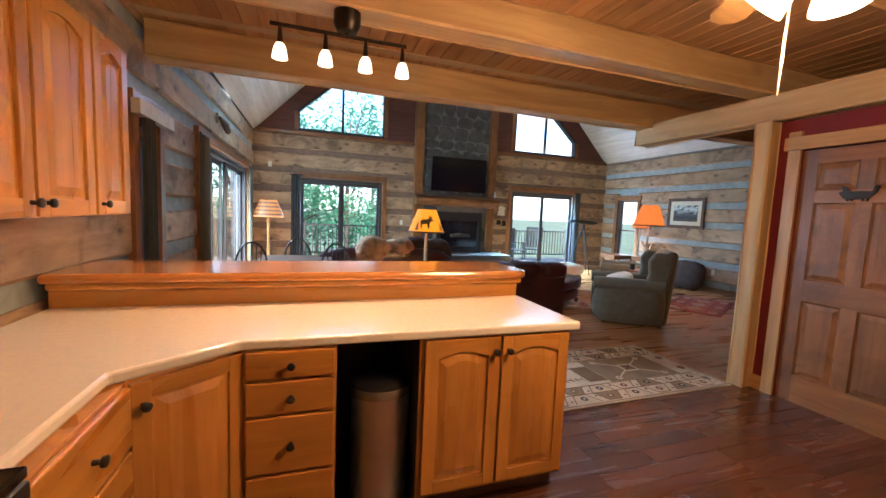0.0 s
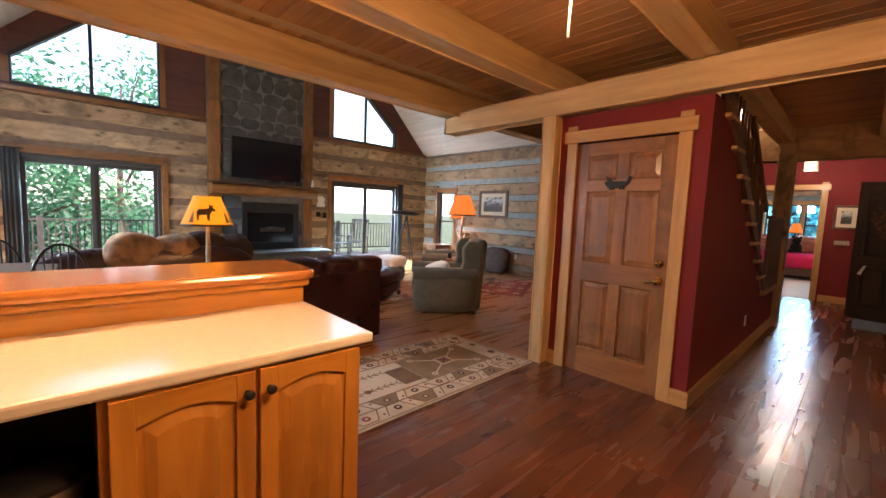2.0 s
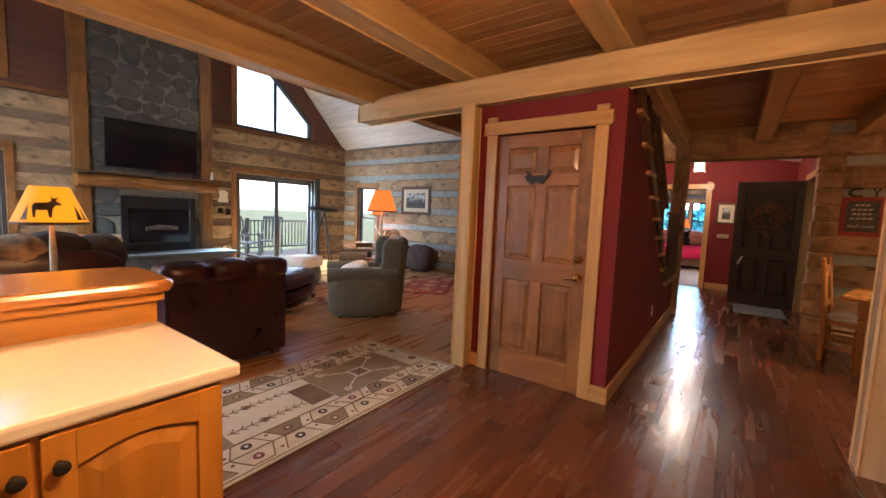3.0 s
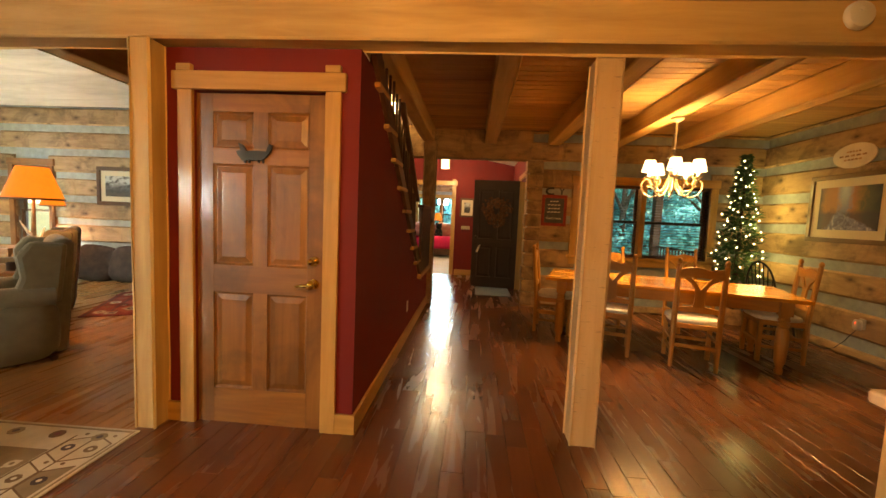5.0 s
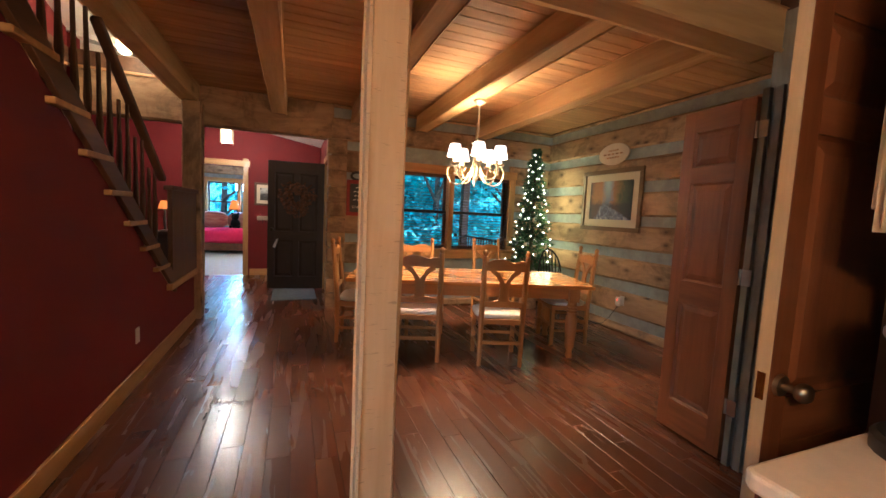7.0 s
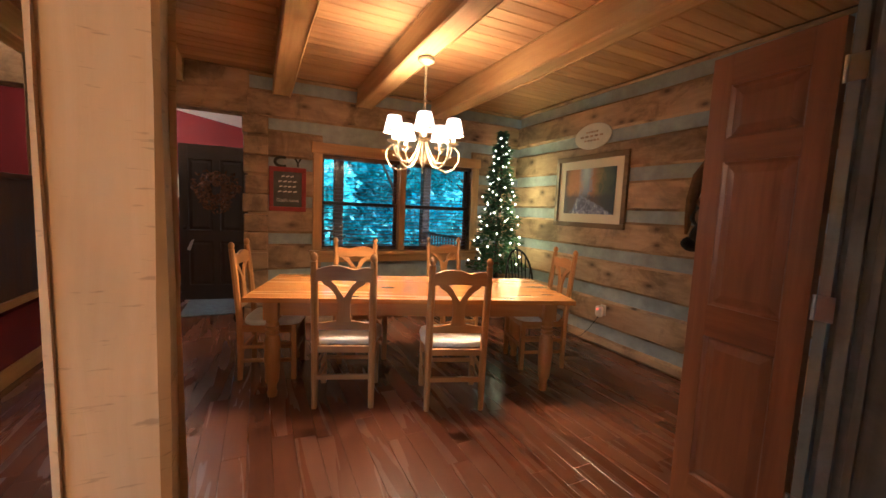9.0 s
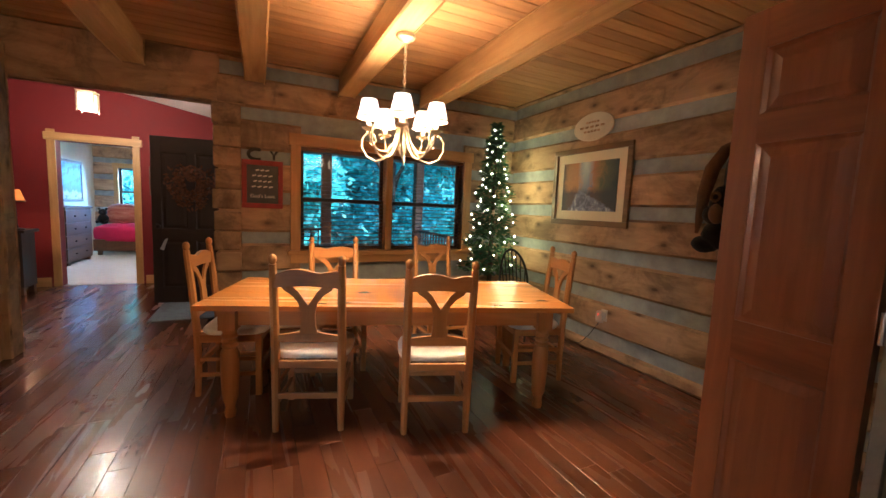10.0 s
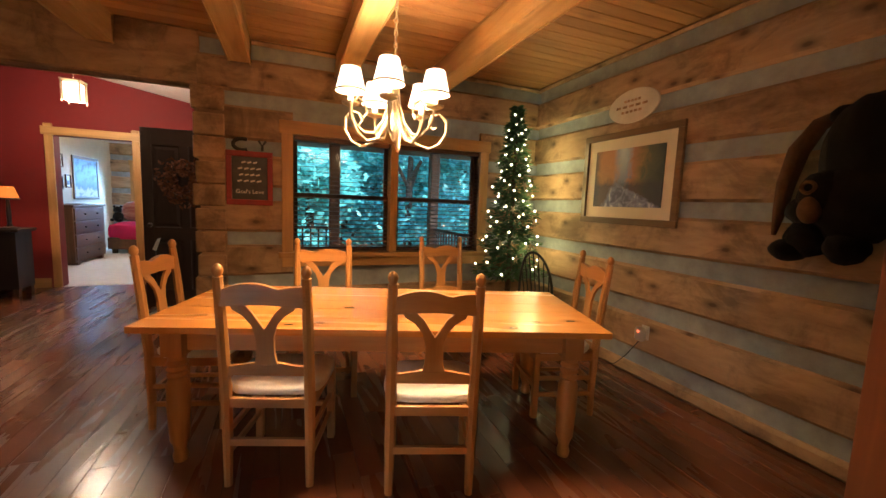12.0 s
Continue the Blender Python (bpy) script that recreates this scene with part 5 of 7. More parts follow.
def windsor(x, y, rz, group="black spindle chairs"):
    c = thing("windsor_chair", "black hoop-back spindle chair", "chair", x, y, 0, rz, group)
    part("seat", Shape().cushion(-0.21, 0.21, -0.2, 0.2, 0.42, 0.455, 0.004), M["black"], c, smooth=True)
    hoop = [(0.2 * math.cos(t), -0.17 - 0.06 * math.sin(t) ** 2 - 0.03, 0.45 + 0.52 * math.sin(t) ** 0.75) for t in [math.pi * i / 18 for i in range(19)]]
    part("hoop", Shape().tube(hoop, 0.012, 8), M["black"], c, smooth=True)
    for i in range(7):
        u = -0.135 + 0.045 * i
        t = math.acos(max(-1, min(1, u * 1.2 / 0.2)))
        part("spindle", Shape().tube([(u, -0.17, 0.445), (u * 1.2, -0.2 - 0.06 * math.sin(t) ** 2, 0.45 + 0.52 * math.sin(t) ** 0.75)], 0.0065, 6), M["black"], c, smooth=True)
    for sx in (-1, 1):
        for sy in (-1, 1):
            part("leg", Shape().tube([(sx * 0.13, sy * 0.12, 0.43), (sx * 0.19, sy * 0.19, 0.0)], [0.016, 0.013], 8), M["black"], c, smooth=True)
        part("stretcher", Shape().tube([(sx * 0.165, -0.16, 0.18), (sx * 0.165, 0.16, 0.18)], 0.009, 6), M["black"], c, smooth=True)
    return c


windsor(9.22, -2.42, 195)


# wall pieces of the dining room
def picture(name, label, x, y, z, rz, w, h, frame_w, mat_w, fmat, art, cat="picture", mmat="matboard", depth=0.03):
    p = thing(name, label, cat, x, y, z, rz)
    f = frame_w
    for a, b, c_, d in ((-w / 2, w / 2, h / 2 - f, h / 2), (-w / 2, w / 2, -h / 2, -h / 2 + f)):
        part("frame_rail", Shape().box(a, b, -depth, 0, c_, d), M[fmat], p, bevel=0.006)
    for sx in (-1, 1):
        a = sx * (w / 2 - f / 2)
        part("frame_rail", Shape().box(a - f / 2, a + f / 2, -depth, 0, -h / 2 + f, h / 2 - f), M[fmat], p, bevel=0.006)
    if mat_w:
        part("mat_board", Shape().box(-w / 2 + f, w / 2 - f, -0.012, -0.002, -h / 2 + f, h / 2 - f), M[mmat], p, "pale mat")
    part("print", Shape().box(-w / 2 + f + mat_w, w / 2 - f - mat_w, -0.017, -0.0125, -h / 2 + f + mat_w, h / 2 - f - mat_w), art, p, "printed scene")
    return p


def art_material(name, sky_c, mid_c, low_c, blot_c, scale=4.0, vsize=0.5):
    """A loose painted landscape: bands softened and broken by brush strokes."""
    m, n, l, b = base(name, 0.6)
    tc, sp = n.new("ShaderNodeTexCoord"), n.new("ShaderNodeSeparateXYZ")
    l.new(tc.outputs["Generated"], sp.inputs[0])
    v, _ = coords(n, l, (1.0, 1.0, 1.6), False)
    nz = tex(n, l, v, scale, 6, 0.6, 1.0)
    ad = n.new("ShaderNodeMath")
    ad.operation = "MULTIPLY_ADD"
    ad.inputs[1].default_value = 0.5
    l.new(nz, ad.inputs[0])
    l.new(sp.outputs[2], ad.inputs[2])
    c = ramp(n, l, ad.outputs[0], [(0.38, low_c), (0.52, tuple(0.35 * e for e in mid_c)), (0.72, mid_c), (1.0, sky_c)])
    k = ramp(n, l, tex(n, l, v, scale * 1.7, 4), [(0.5, (0, 0, 0)), (0.62, (1, 1, 1))])
    l.new(mixc(n, l, "MIX", k, c, blot_c), b.inputs["Base Color"])
    return m


def stream_material():
    """An autumn wood with a pale stream widening towards the viewer."""
    m, n, l, b = base("autumn_stream_print", 0.6)
    tc, sp = n.new("ShaderNodeTexCoord"), n.new("ShaderNodeSeparateXYZ")
    l.new(tc.outputs["Generated"], sp.inputs[0])
    v, _ = coords(n, l, (1.0, 1.0, 1.0), False)
    nz = tex(n, l, v, 9, 6, 0.62, 0.8)
    fine = tex(n, l, v, 24, 4, 0.6, 0.3)

    def op(kind, p, q, r=None):
        o = n.new("ShaderNodeMath")
        o.operation = kind
        for i, e in enumerate((p, q, r)):
            if e is None:
                continue
            if isinstance(e, (int, float)):
                o.inputs[i].default_value = e
            else:
                l.new(e, o.inputs[i])
        return o.outputs[0]
    u, w = sp.outputs[0], sp.outputs[2]
    wob = op("MULTIPLY_ADD", nz, 0.34, -0.17)
    trees = ramp(n, l, op("ADD", u, wob), [(0.0, (0.09, 0.06, 0.04)), (0.12, (0.36, 0.15, 0.05)), (0.30, (0.44, 0.20, 0.08)), (0.41, (0.24, 0.26, 0.36)), (0.50, (0.22, 0.26, 0.40)), (0.58, (0.42, 0.19, 0.10)), (0.70, (0.24, 0.15, 0.06)), (0.80, (0.08, 0.09, 0.06)), (1.0, (0.03, 0.04, 0.045))])
    side = op("ABSOLUTE", op("SUBTRACT", u, 0.44), 0)
    mist = ramp(n, l, op("ADD", side, op("MULTIPLY", wob, 0.5)), [(0.02, (1, 1, 1)), (0.15, (0, 0, 0))])
    upper = ramp(n, l, w, [(0.5, (0, 0, 0)), (0.95, (0.8, 0.8, 0.8))])
    c = mixc(n, l, "MIX", mixc(n, l, "MULTIPLY", 1.0, mist, upper), trees, (0.55, 0.66, 0.66))
    low = ramp(n, l, op("ADD", w, wob), [(0.36, (0.85, 0.85, 0.85)), (0.50, (0, 0, 0))])
    c = mixc(n, l, "MIX", low, c, (0.035, 0.03, 0.05))
    bend = op("ABSOLUTE", op("SUBTRACT", u, op("MULTIPLY_ADD", w, -0.5, 0.56)), 0)
    width = op("SUBTRACT", op("MULTIPLY_ADD", w, -0.95, 0.45), op("ADD", bend, op("MULTIPLY", wob, 0.6)))
    bed = ramp(n, l, width, [(0.0, (0, 0, 0)), (0.07, (1, 1, 1))])
    water = ramp(n, l, tex(n, l, v, 13, 3, 0.5, 1.2), [(0.35, (0.10, 0.10, 0.18)), (0.55, (0.22, 0.23, 0.37)), (0.72, (0.6, 0.6, 0.66))])
    l.new(mixc(n, l, "MIX", bed, c, water), b.inputs["Base Color"])
    return m


ART_STREAM = stream_material()
ART_MOUNTAIN = art_material("grey_mountain_print", (0.5, 0.52, 0.5), (0.1, 0.1, 0.1), (0.06, 0.05, 0.04), (0.03, 0.03, 0.03), 6)
ART_BLUE = art_material("blue_lake_print", (0.08, 0.16, 0.28), (0.05, 0.1, 0.2), (0.3, 0.2, 0.1), (0.03, 0.05, 0.1), 3)
picture("framed_painting", "bronze-framed autumn stream print with cream mat", 8.765, SY - 0.004, 1.66, 180, 1.03, 0.80, 0.055, 0.095, "gilt", ART_STREAM)
ov = thing("oval_sign", "oval wooden sign with faded lettering", "sign", 8.76, SY, 2.255, 180)
part("plaque", Shape().slab([(0.26 * math.cos(t), 0.14 * math.sin(t)) for t in [math.tau * i / 40 for i in range(40)]], -0.018, 0), M["paper"], ov, bevel=0.005)
for k, (z, w) in enumerate(((0.045, 0.18), (0.0, 0.34), (-0.045, 0.22))):
    for i in range(5):
        part("letter_bar", Shape().box(-w / 2 + i * w / 5, -w / 2 + (i + 0.7) * w / 5, -0.0205, -0.018, z - 0.008, z + 0.012), M["plaid"], ov)
bo = thing("chalkboard_sign", "red-framed chalkboard sign with white script", "sign", EX, 0.225, 1.535, -90)
for a, b, c_, d in ((-0.19, 0.19, 0.19, 0.24), (-0.19, 0.19, -0.24, -0.19), (-0.19, -0.145, -0.19, 0.19), (0.145, 0.19, -0.19, 0.19)):
    part("frame_rail", Shape().box(a, b, -0.03, 0, c_, d), M["red_wood"], bo, bevel=0.005)
part("slate", Shape().box(-0.145, 0.145, -0.014, -0.002, -0.19, 0.19), M["slate"], bo)


def words(text, size, mat, parent, x, y, z, name="lettering", extrude=0.001):
    """Raised lettering standing upright, face towards -y."""
    cu = bpy.data.curves.new(name, "FONT")
    cu.body, cu.size, cu.extrude, cu.align_x, cu.align_y = text, size, extrude, "CENTER", "CENTER"
    ob = new(name, cu)
    me = bpy.data.meshes.new_from_object(ob.evaluated_get(bpy.context.evaluated_depsgraph_get()))
    bpy.data.objects.remove(ob)
    me.materials.clear()
    o = part(name, me, mat, parent)
    o.matrix_basis = pose(x, y, z, 90, 0, 0)
    return o


for z, w, segs in ((0.14, 0.14, 3), (0.085, 0.2, 4), (0.03, 0.18, 4), (-0.025, 0.21, 4)):
    for i in range(segs):
        part("script_bar", Shape().beam((-w / 2 + i * w / segs + 0.004, -0.0155, z - 0.004), (-w / 2 + (i + 0.8) * w / segs, -0.0155, z + 0.006), 0.003, 0.014), M["chalk"], bo)
words("God's Love", 0.05, M["chalk"], bo, 0, -0.0155, -0.12)
lk = thing("letter_ornament", "small dark metal letter ornament on the log", "ornament", EX, 0.21, 1.83, -90)
part("bracket", Shape().tube([(0.075 * math.cos(t) - 0.07, -0.01, 0.05 * math.sin(t)) for t in [radians(60 + 15 * i) for i in range(17)]], 0.018, 6), M["black"], lk, smooth=True)
part("bracket", Shape().tube([(0.12, -0.01, 0.045), (0.09, -0.01, 0.0), (0.06, -0.01, 0.045)], 0.011, 6).tube([(0.09, -0.01, 0.0), (0.09, -0.01, -0.045)], 0.011, 6), M["black"], lk, smooth=True)


def outlet(x, y, z, rz, plug=False):
    o = thing("wall_outlet", "ivory electrical outlet plate", "outlet", x, y, z, rz, "wall outlets")
    part("plate", Shape().box(-0.036, 0.036, -0.008, 0, -0.058, 0.058), M["plastic"], o, bevel=0.004)
    for dz in (-0.024, 0.024):
        part("socket", Shape().box(-0.015, 0.015, -0.011, -0.007, dz - 0.014, dz + 0.014), M["plastic"], o, bevel=0.003)
    return o


outlet(8.16, 2.152, 0.36, 0)
outlet(8.43, SY, 0.40, 180)
pl = thing("plug_adapter", "white plug-in adapter with trailing black cord", "plug", 8.45, SY - 0.0, 0.39, 180)
part("body", Shape().cushion(-0.04, 0.04, -0.06, -0.012, -0.06, 0.05, 0.004), M["plastic"], pl, smooth=True)
part("indicator", Shape().ball((0.0, -0.062, 0.02), 0.006, sides=8, rings=5), glow("red_indicator", (1.0, 0.05, 0.02), 4, (0.5, 0.02, 0.02)), pl, "red indicator light")
part("cord", Shape().tube([(0.0, -0.04, -0.06), (-0.03, -0.06, -0.12), (-0.1, -0.06, -0.22), (-0.2, -0.07, -0.33), (-0.3, -0.08, -0.372), (-0.7, -0.06, -0.375), (-1.1, -0.1, -0.375)], 0.004, 6), M["black"], pl, smooth=True)

# stuffed bear clinging to a bark slab on the log wall
br = Shape()
br.ball((-0.03, -0.13, 0.30), 0.17, 0.13, 0.27, 26, 18, 0.12)
br.ball((-0.02, -0.15, 0.05), 0.18, 0.15, 0.21, 24, 16, 0.12)
br.ball((0.07, -0.20, 0.09), 0.11, 0.11, 0.13, 20, 14, 0.1)
br.ball((0.09, -0.08, 0.50), 0.06, 0.06, 0.05, 14, 10, 0.1).ball((-0.10, -0.10, 0.50), 0.08, 0.08, 0.06, 14, 10, 0.1)
br.ball((0.15, -0.17, 0.01), 0.09, 0.09, 0.08, 16, 12, 0.12)
br.ball((0.13, -0.17, -0.13), 0.10, 0.10, 0.10, 18, 12, 0.12)
br.ball((0.20, -0.19, -0.20), 0.085, 0.09, 0.062, 18, 12, 0.08)
br.ball((-0.03, -0.18, -0.16), 0.085, 0.10, 0.09, 18, 12, 0.1)
black_faces = len(br.f)
br.ball((0.085, -0.285, 0.015), 0.05, 0.055, 0.07, 16, 12, 0.05)
br.tube([(0.095 + 0.028 * math.cos(t), -0.305, 0.125 + 0.028 * math.sin(t)) for t in [math.tau * i / 16 for i in range(17)]], 0.010, 6)
br.tube([(0.10, -0.05, 0.53), (0.19, -0.08, 0.47), (0.265, -0.09, 0.34), (0.305, -0.09, 0.16), (0.33, -0.07, 0.0), (0.355, -0.05, -0.13)], [0.02, 0.04, 0.05, 0.045, 0.032, 0.012], 10)
bear = part("stuffed_bear", br, M["fur"], smooth=True)
bear.data.materials.append(M["muzzle"])
tagged(bear, "black plush bear clinging to a bark slab on the wall", "stuffed toy")
bear.matrix_basis = pose(7.24, SY, 1.40, 0, 0, 180) @ Matrix.Diagonal((-1.0, 1.0, 1.0, 1.0))
for p in bear.data.polygons:
    if p.index >= black_faces:
        p.material_index = 1


# ---- pantry and passage ----
pn = thing("wall_pantry", "pale whitewashed board wall by the pantry", "wall", kind="structure")
M["pale_board"] = wood("weathered_pale_board", (0.22, 0.2, 0.14), (0.36, 0.33, 0.25), "z", 0.7, knots=0.2, vary=0.15, stain=0.3)
part("wall_panel", Shape().box(5.86, 6.12, -1.40, -1.295, 0, 2.5), M["pale_board"], pn)
part("wall_panel", Shape().box(5.16, 5.30, -1.40, -0.55, 0, CZ), M["brown_z"], pn)
part("wall_panel", Shape().box(5.30, 6.30, -2.9, -2.8, 0, CZ), M["brown_z"], pn)
part("wall_panel", Shape().box(6.02, 6.12, -2.8, -1.40, 0, CZ), M["brown_z"], pn)
part("wall_panel", Shape().box(5.16, 5.30, -2.8, -1.40, 0, CZ), M["brown_z"], pn)
part("wall_panel", Shape().box(5.30, 6.12, -1.40, -1.30, 2.14, CZ), M["brown_x"], pn)
for x0, x1, d in ((5.99, 6.015, 0.012), (6.04, 6.08, 0.02), (6.10, 6.135, 0.03)):
    part("jamb_strip", Shape().box(x0, x1, -1.295, -1.295 + d, 0, 2.12), M["pale_board"], pn, "pale door jamb strip", bevel=0.003)
for z in (0.3, 1.05, 1.86):
    part("hinge", Shape().box(6.085, 6.135, -1.264, -1.260, z, z + 0.09).tube([(6.14, -1.26, z), (6.14, -1.26, z + 0.09)], 0.007, 8), M["nickel"], pn, "steel hinge")
l1 = panel_door("door_7", "cherry-stained panelled pantry door standing open", 6.15, -1.30, -5, 0.45, 2.07, "cherry", ((0.2, 0.86), (1.0, 1.62), (1.72, 1.94)), 1, 0.038, 0.015, 0.085)
l2 = panel_door("door_8", "cherry-stained pantry door seen edge on", 5.325, -0.93, 90, 0.745, 2.07, "cherry", ((0.2, 0.72), (0.86, 1.62), (1.72, 1.94)), 1, 0.038, 0.015, 0.085)
l2.matrix_basis = pose(5.375, -0.19, 0.015, 0, 0, -90)
knob(l2, 0.045, 0.905, "nickel")
# edge lighter than the cherry faces
part("edge_strip", Shape().box(-0.003, 0.0, 0.001, 0.037, 0.0, 2.07), M["maple_z"], l2, "pale strip along the door edge")
part("latch_plate", Shape().box(-0.005, -0.003, 0.008, 0.03, 0.86, 0.94), M["brass"], l2, "small brass latch plate")
sd = thing("smoke_detector", "round white smoke detector on the beam", "smoke detector", 6.073, -0.36, 2.43, 90)
sd.matrix_basis = pose(6.073, -0.36, 2.43, 0, -90, 0)
part("body", Shape().lathe([(0.068, 0.0), (0.068, 0.014), (0.058, 0.028), (0.03, 0.033)], sides=28), M["plastic"], sd, smooth=True)
part("test_button", Shape().lathe([(0.012, 0.033), (0.01, 0.037)], at=(0.02, 0.01, 0), sides=12), M["white"], sd)

# ---- stairs ----
sr = thing("staircase", "dark wooden staircase rising behind the red wall", "stairs", kind="structure")
rise, run = 0.2017, 0.289
for i in range(8):
    xx, zz = 8.855 - run * i, 0.61 + rise * (i + 1)
    part("tread", Shape().box(xx - run - 0.03, xx + 0.025, 2.112, 3.29, zz - 0.035, zz), M["trim_y"], sr, "pine tread with rounded nose", bevel=0.008)
    part("riser", Shape().box(xx - 0.015, xx, 2.26, 3.29, zz - rise, zz - 0.036), M["brown_y"], sr)
part("stringer", Shape().slab([(9.10, 0.50), (9.10, 0.64), (6.40, 0.64 + 2.70 * rise / run), (6.40, 2.345)], 2.118, 2.15), M["brown_x"], sr, "dark slanting stair skirt", bevel=0.004)
part("landing", Shape().box(8.90, 9.96, 2.105, 3.29, 0.55, 0.608), M["trim_x"], sr, "pine landing edge", bevel=0.006)
for i in range(8):
    for f in (0.25, 0.75):
        xx = 8.855 - run * (i + f)
        z0 = 0.61 + rise * (i + 1)
        if z0 + 0.05 < 2.3:
            z1 = min(z0 + 0.82, 2.5)
            h = z1 - z0
            part("baluster", Shape().lathe([(0.016, 0), (0.018, 0.12 * h), (0.012, 0.2 * h), (0.022, 0.4 * h), (0.013, 0.7 * h), (0.012, h)], at=(xx, 2.20, z0), sides=8), M["brown_z"], sr, smooth=True)
part("handrail", Shape().beam((9.0, 2.20, 1.56), (7.75, 2.20, 1.56 + 1.25 * rise / run), 0.06, 0.05), M["brown_x"], sr, bevel=0.012)
nw = part("newel_panel", Shape().box(8.98, 9.94, 2.12, 2.16, 0.61, 1.47), M["brown_z"], sr, "dark boarded landing guard", bevel=0.004)
part("guard_cap", Shape().box(8.94, 9.96, 2.10, 2.18, 1.47, 1.51), M["brown_x"], nw, bevel=0.006)
sc = thing("ceiling_light", "lit glass ceiling light over the stairs", "ceiling light", 9.9, 2.75, 3.2)
part("canopy", Shape().lathe([(0.07, 0.02), (0.07, -0.02), (0.02, -0.04)], sides=18), M["bronze"], sc, smooth=True)
part("rod", Shape().tube([(0, 0, -0.03), (0, 0, -0.16)], 0.008, 8), M["bronze"], sc, smooth=True)
part("glass_shade", Shape().lathe([(0.02, -0.15), (0.06, -0.18), (0.075, -0.25), (0.05, -0.31), (0.01, -0.33)], sides=20), M["bulb"], sc, "lit glass globe", smooth=True)
bulb((9.75, 2.7, 2.85), 2.5, (1.0, 0.72, 0.42))

# ---- living room ----
fp = thing("fireplace", "fieldstone chimney with timber posts and black firebox", "fireplace", kind="structure")
part("chimney_core", Shape().box(5.03, 6.74, NY - 0.10, NY + 0.25, 0, 6.4), M["mortar"], fp)
for a, b in ((4.82, 5.03), (6.74, 6.95)):
    part("chimney_post", Shape().box(a, b, NY - 0.16, NY + 0.2, 0, 6.4), M["door_z"], fp, "brown timber post", bevel=0.012)
rnd = random.Random(8)
zz = 0.45
k = 0
while zz < 4.6:
    h = rnd.uniform(0.22, 0.40)
    xx = 5.04
    while xx < 6.72:
        w = rnd.uniform(0.26, 0.58)
        w = min(w, 6.73 - xx)
        if w < 0.1:
            break
        if not (5.40 < xx + w / 2 < 6.62 and zz + h / 2 < 1.48):
            cxx, czz, m = xx + w / 2, zz + h / 2, rnd.randint(6, 8)
            out, ph = [], rnd.uniform(0, 1)
            for q in range(m):
                a = math.tau * (q + ph + rnd.uniform(-0.2, 0.2)) / m
                e = max(abs(math.cos(a)), abs(math.sin(a)))
                out.append((cxx + math.cos(a) / e ** 0.7 * (w / 2 - 0.004) * rnd.uniform(0.93, 1.08), czz + math.sin(a) / e ** 0.7 * (h / 2 - 0.004) * rnd.uniform(0.93, 1.1)))
            out = [(min(6.735, max(5.035, p)), max(q, 0.45)) for p, q in out]
            s = Shape()
            d0 = rnd.uniform(0.012, 0.03)
            mid = (sum(p for p, _ in out) / m, sum(q for _, q in out) / m)
            s.v = [(p, NY - 0.098, q) for p, q in out] + [(p, NY - 0.10 - d0 * 0.6, q) for p, q in out]
            s.v += [(mid[0] + (p - mid[0]) * 0.82, NY - 0.10 - d0, mid[1] + (q - mid[1]) * 0.82) for p, q in out]
            for r in (0, m):
                s.f += [(r + q, r + (q + 1) % m, r + m + (q + 1) % m, r + m + q) for q in range(m)]
            s.f.append(tuple(2 * m + q for q in range(m)))
            part("stone", s, M["stone"] if zz > 1.5 else M["slate"], fp)
        xx += w
    zz += h
part("hearth", Shape().box(4.6, 7.1, NY - 0.75, NY - 0.11, 0, 0.40), M["stone"], fp, "raised grey stone hearth", bevel=0.015)
part("hearth_slab", Shape().box(4.55, 7.15, NY - 0.80, NY - 0.11, 0.40, 0.45), M["slate"], fp, "slate hearth slab", bevel=0.010)
fb = part("firebox", Shape().box(5.42, 5.52, NY - 0.16, NY - 0.11, 0.45, 1.46).box(6.52, 6.62, NY - 0.16, NY - 0.11, 0.45, 1.46).box(5.52, 6.52, NY - 0.16, NY - 0.11, 1.24, 1.46).box(5.52, 6.52, NY - 0.15, NY - 0.11, 0.45, 0.60), M["black"], fp, "black metal fireplace insert", bevel=0.004)
part("fire_glass", Shape().box(5.52, 6.52, NY - 0.125, NY - 0.115, 0.60, 1.24), M["screen"], fb, "dark fireplace glass")
part("ceramic_log", Shape().tube([(5.78, NY - 0.14, 0.86), (6.0, NY - 0.145, 0.89), (6.3, NY - 0.14, 0.87)], [0.04, 0.055, 0.045], 10), M["bark"], fb, "ceramic log", smooth=True)
ml = Shape()
rnd = random.Random(4)
for i in range(13):
    x = 4.82 + 2.14 * i / 12
    for q in range(10):
        a = math.tau * q / 10
        j = rnd.uniform(0.9, 1.1)
        ml.v.append((x, NY - 0.27 + 0.14 * math.cos(a) * j, 1.70 + 0.115 * math.sin(a) * j))
for i in range(12):
    for q in range(10):
        a, b = i * 10 + q, i * 10 + (q + 1) % 10
        ml.f.append((a, b, b + 10, a + 10))
ml.f += [tuple(range(9, -1, -1)), tuple(120 + q for q in range(10))]
mt = tagged(part("mantel", ml, M["door_x"], smooth=True), "rough half-log mantel over the fireplace", "mantel", kind="structure")
tagged(part("mantel_shelf", Shape().box(4.78, 7.0, NY - 0.44, NY - 0.12, 1.815, 1.85), M["brown_x"], bevel=0.006), "dark shelf on the mantel log", "mantel", kind="structure")
tv = thing("television", "black flat-screen television on the chimney", "television", 5.92, NY - 0.2, 2.36)
tv.matrix_basis = pose(5.92, NY - 0.22, 2.36, 4, 0, 0)
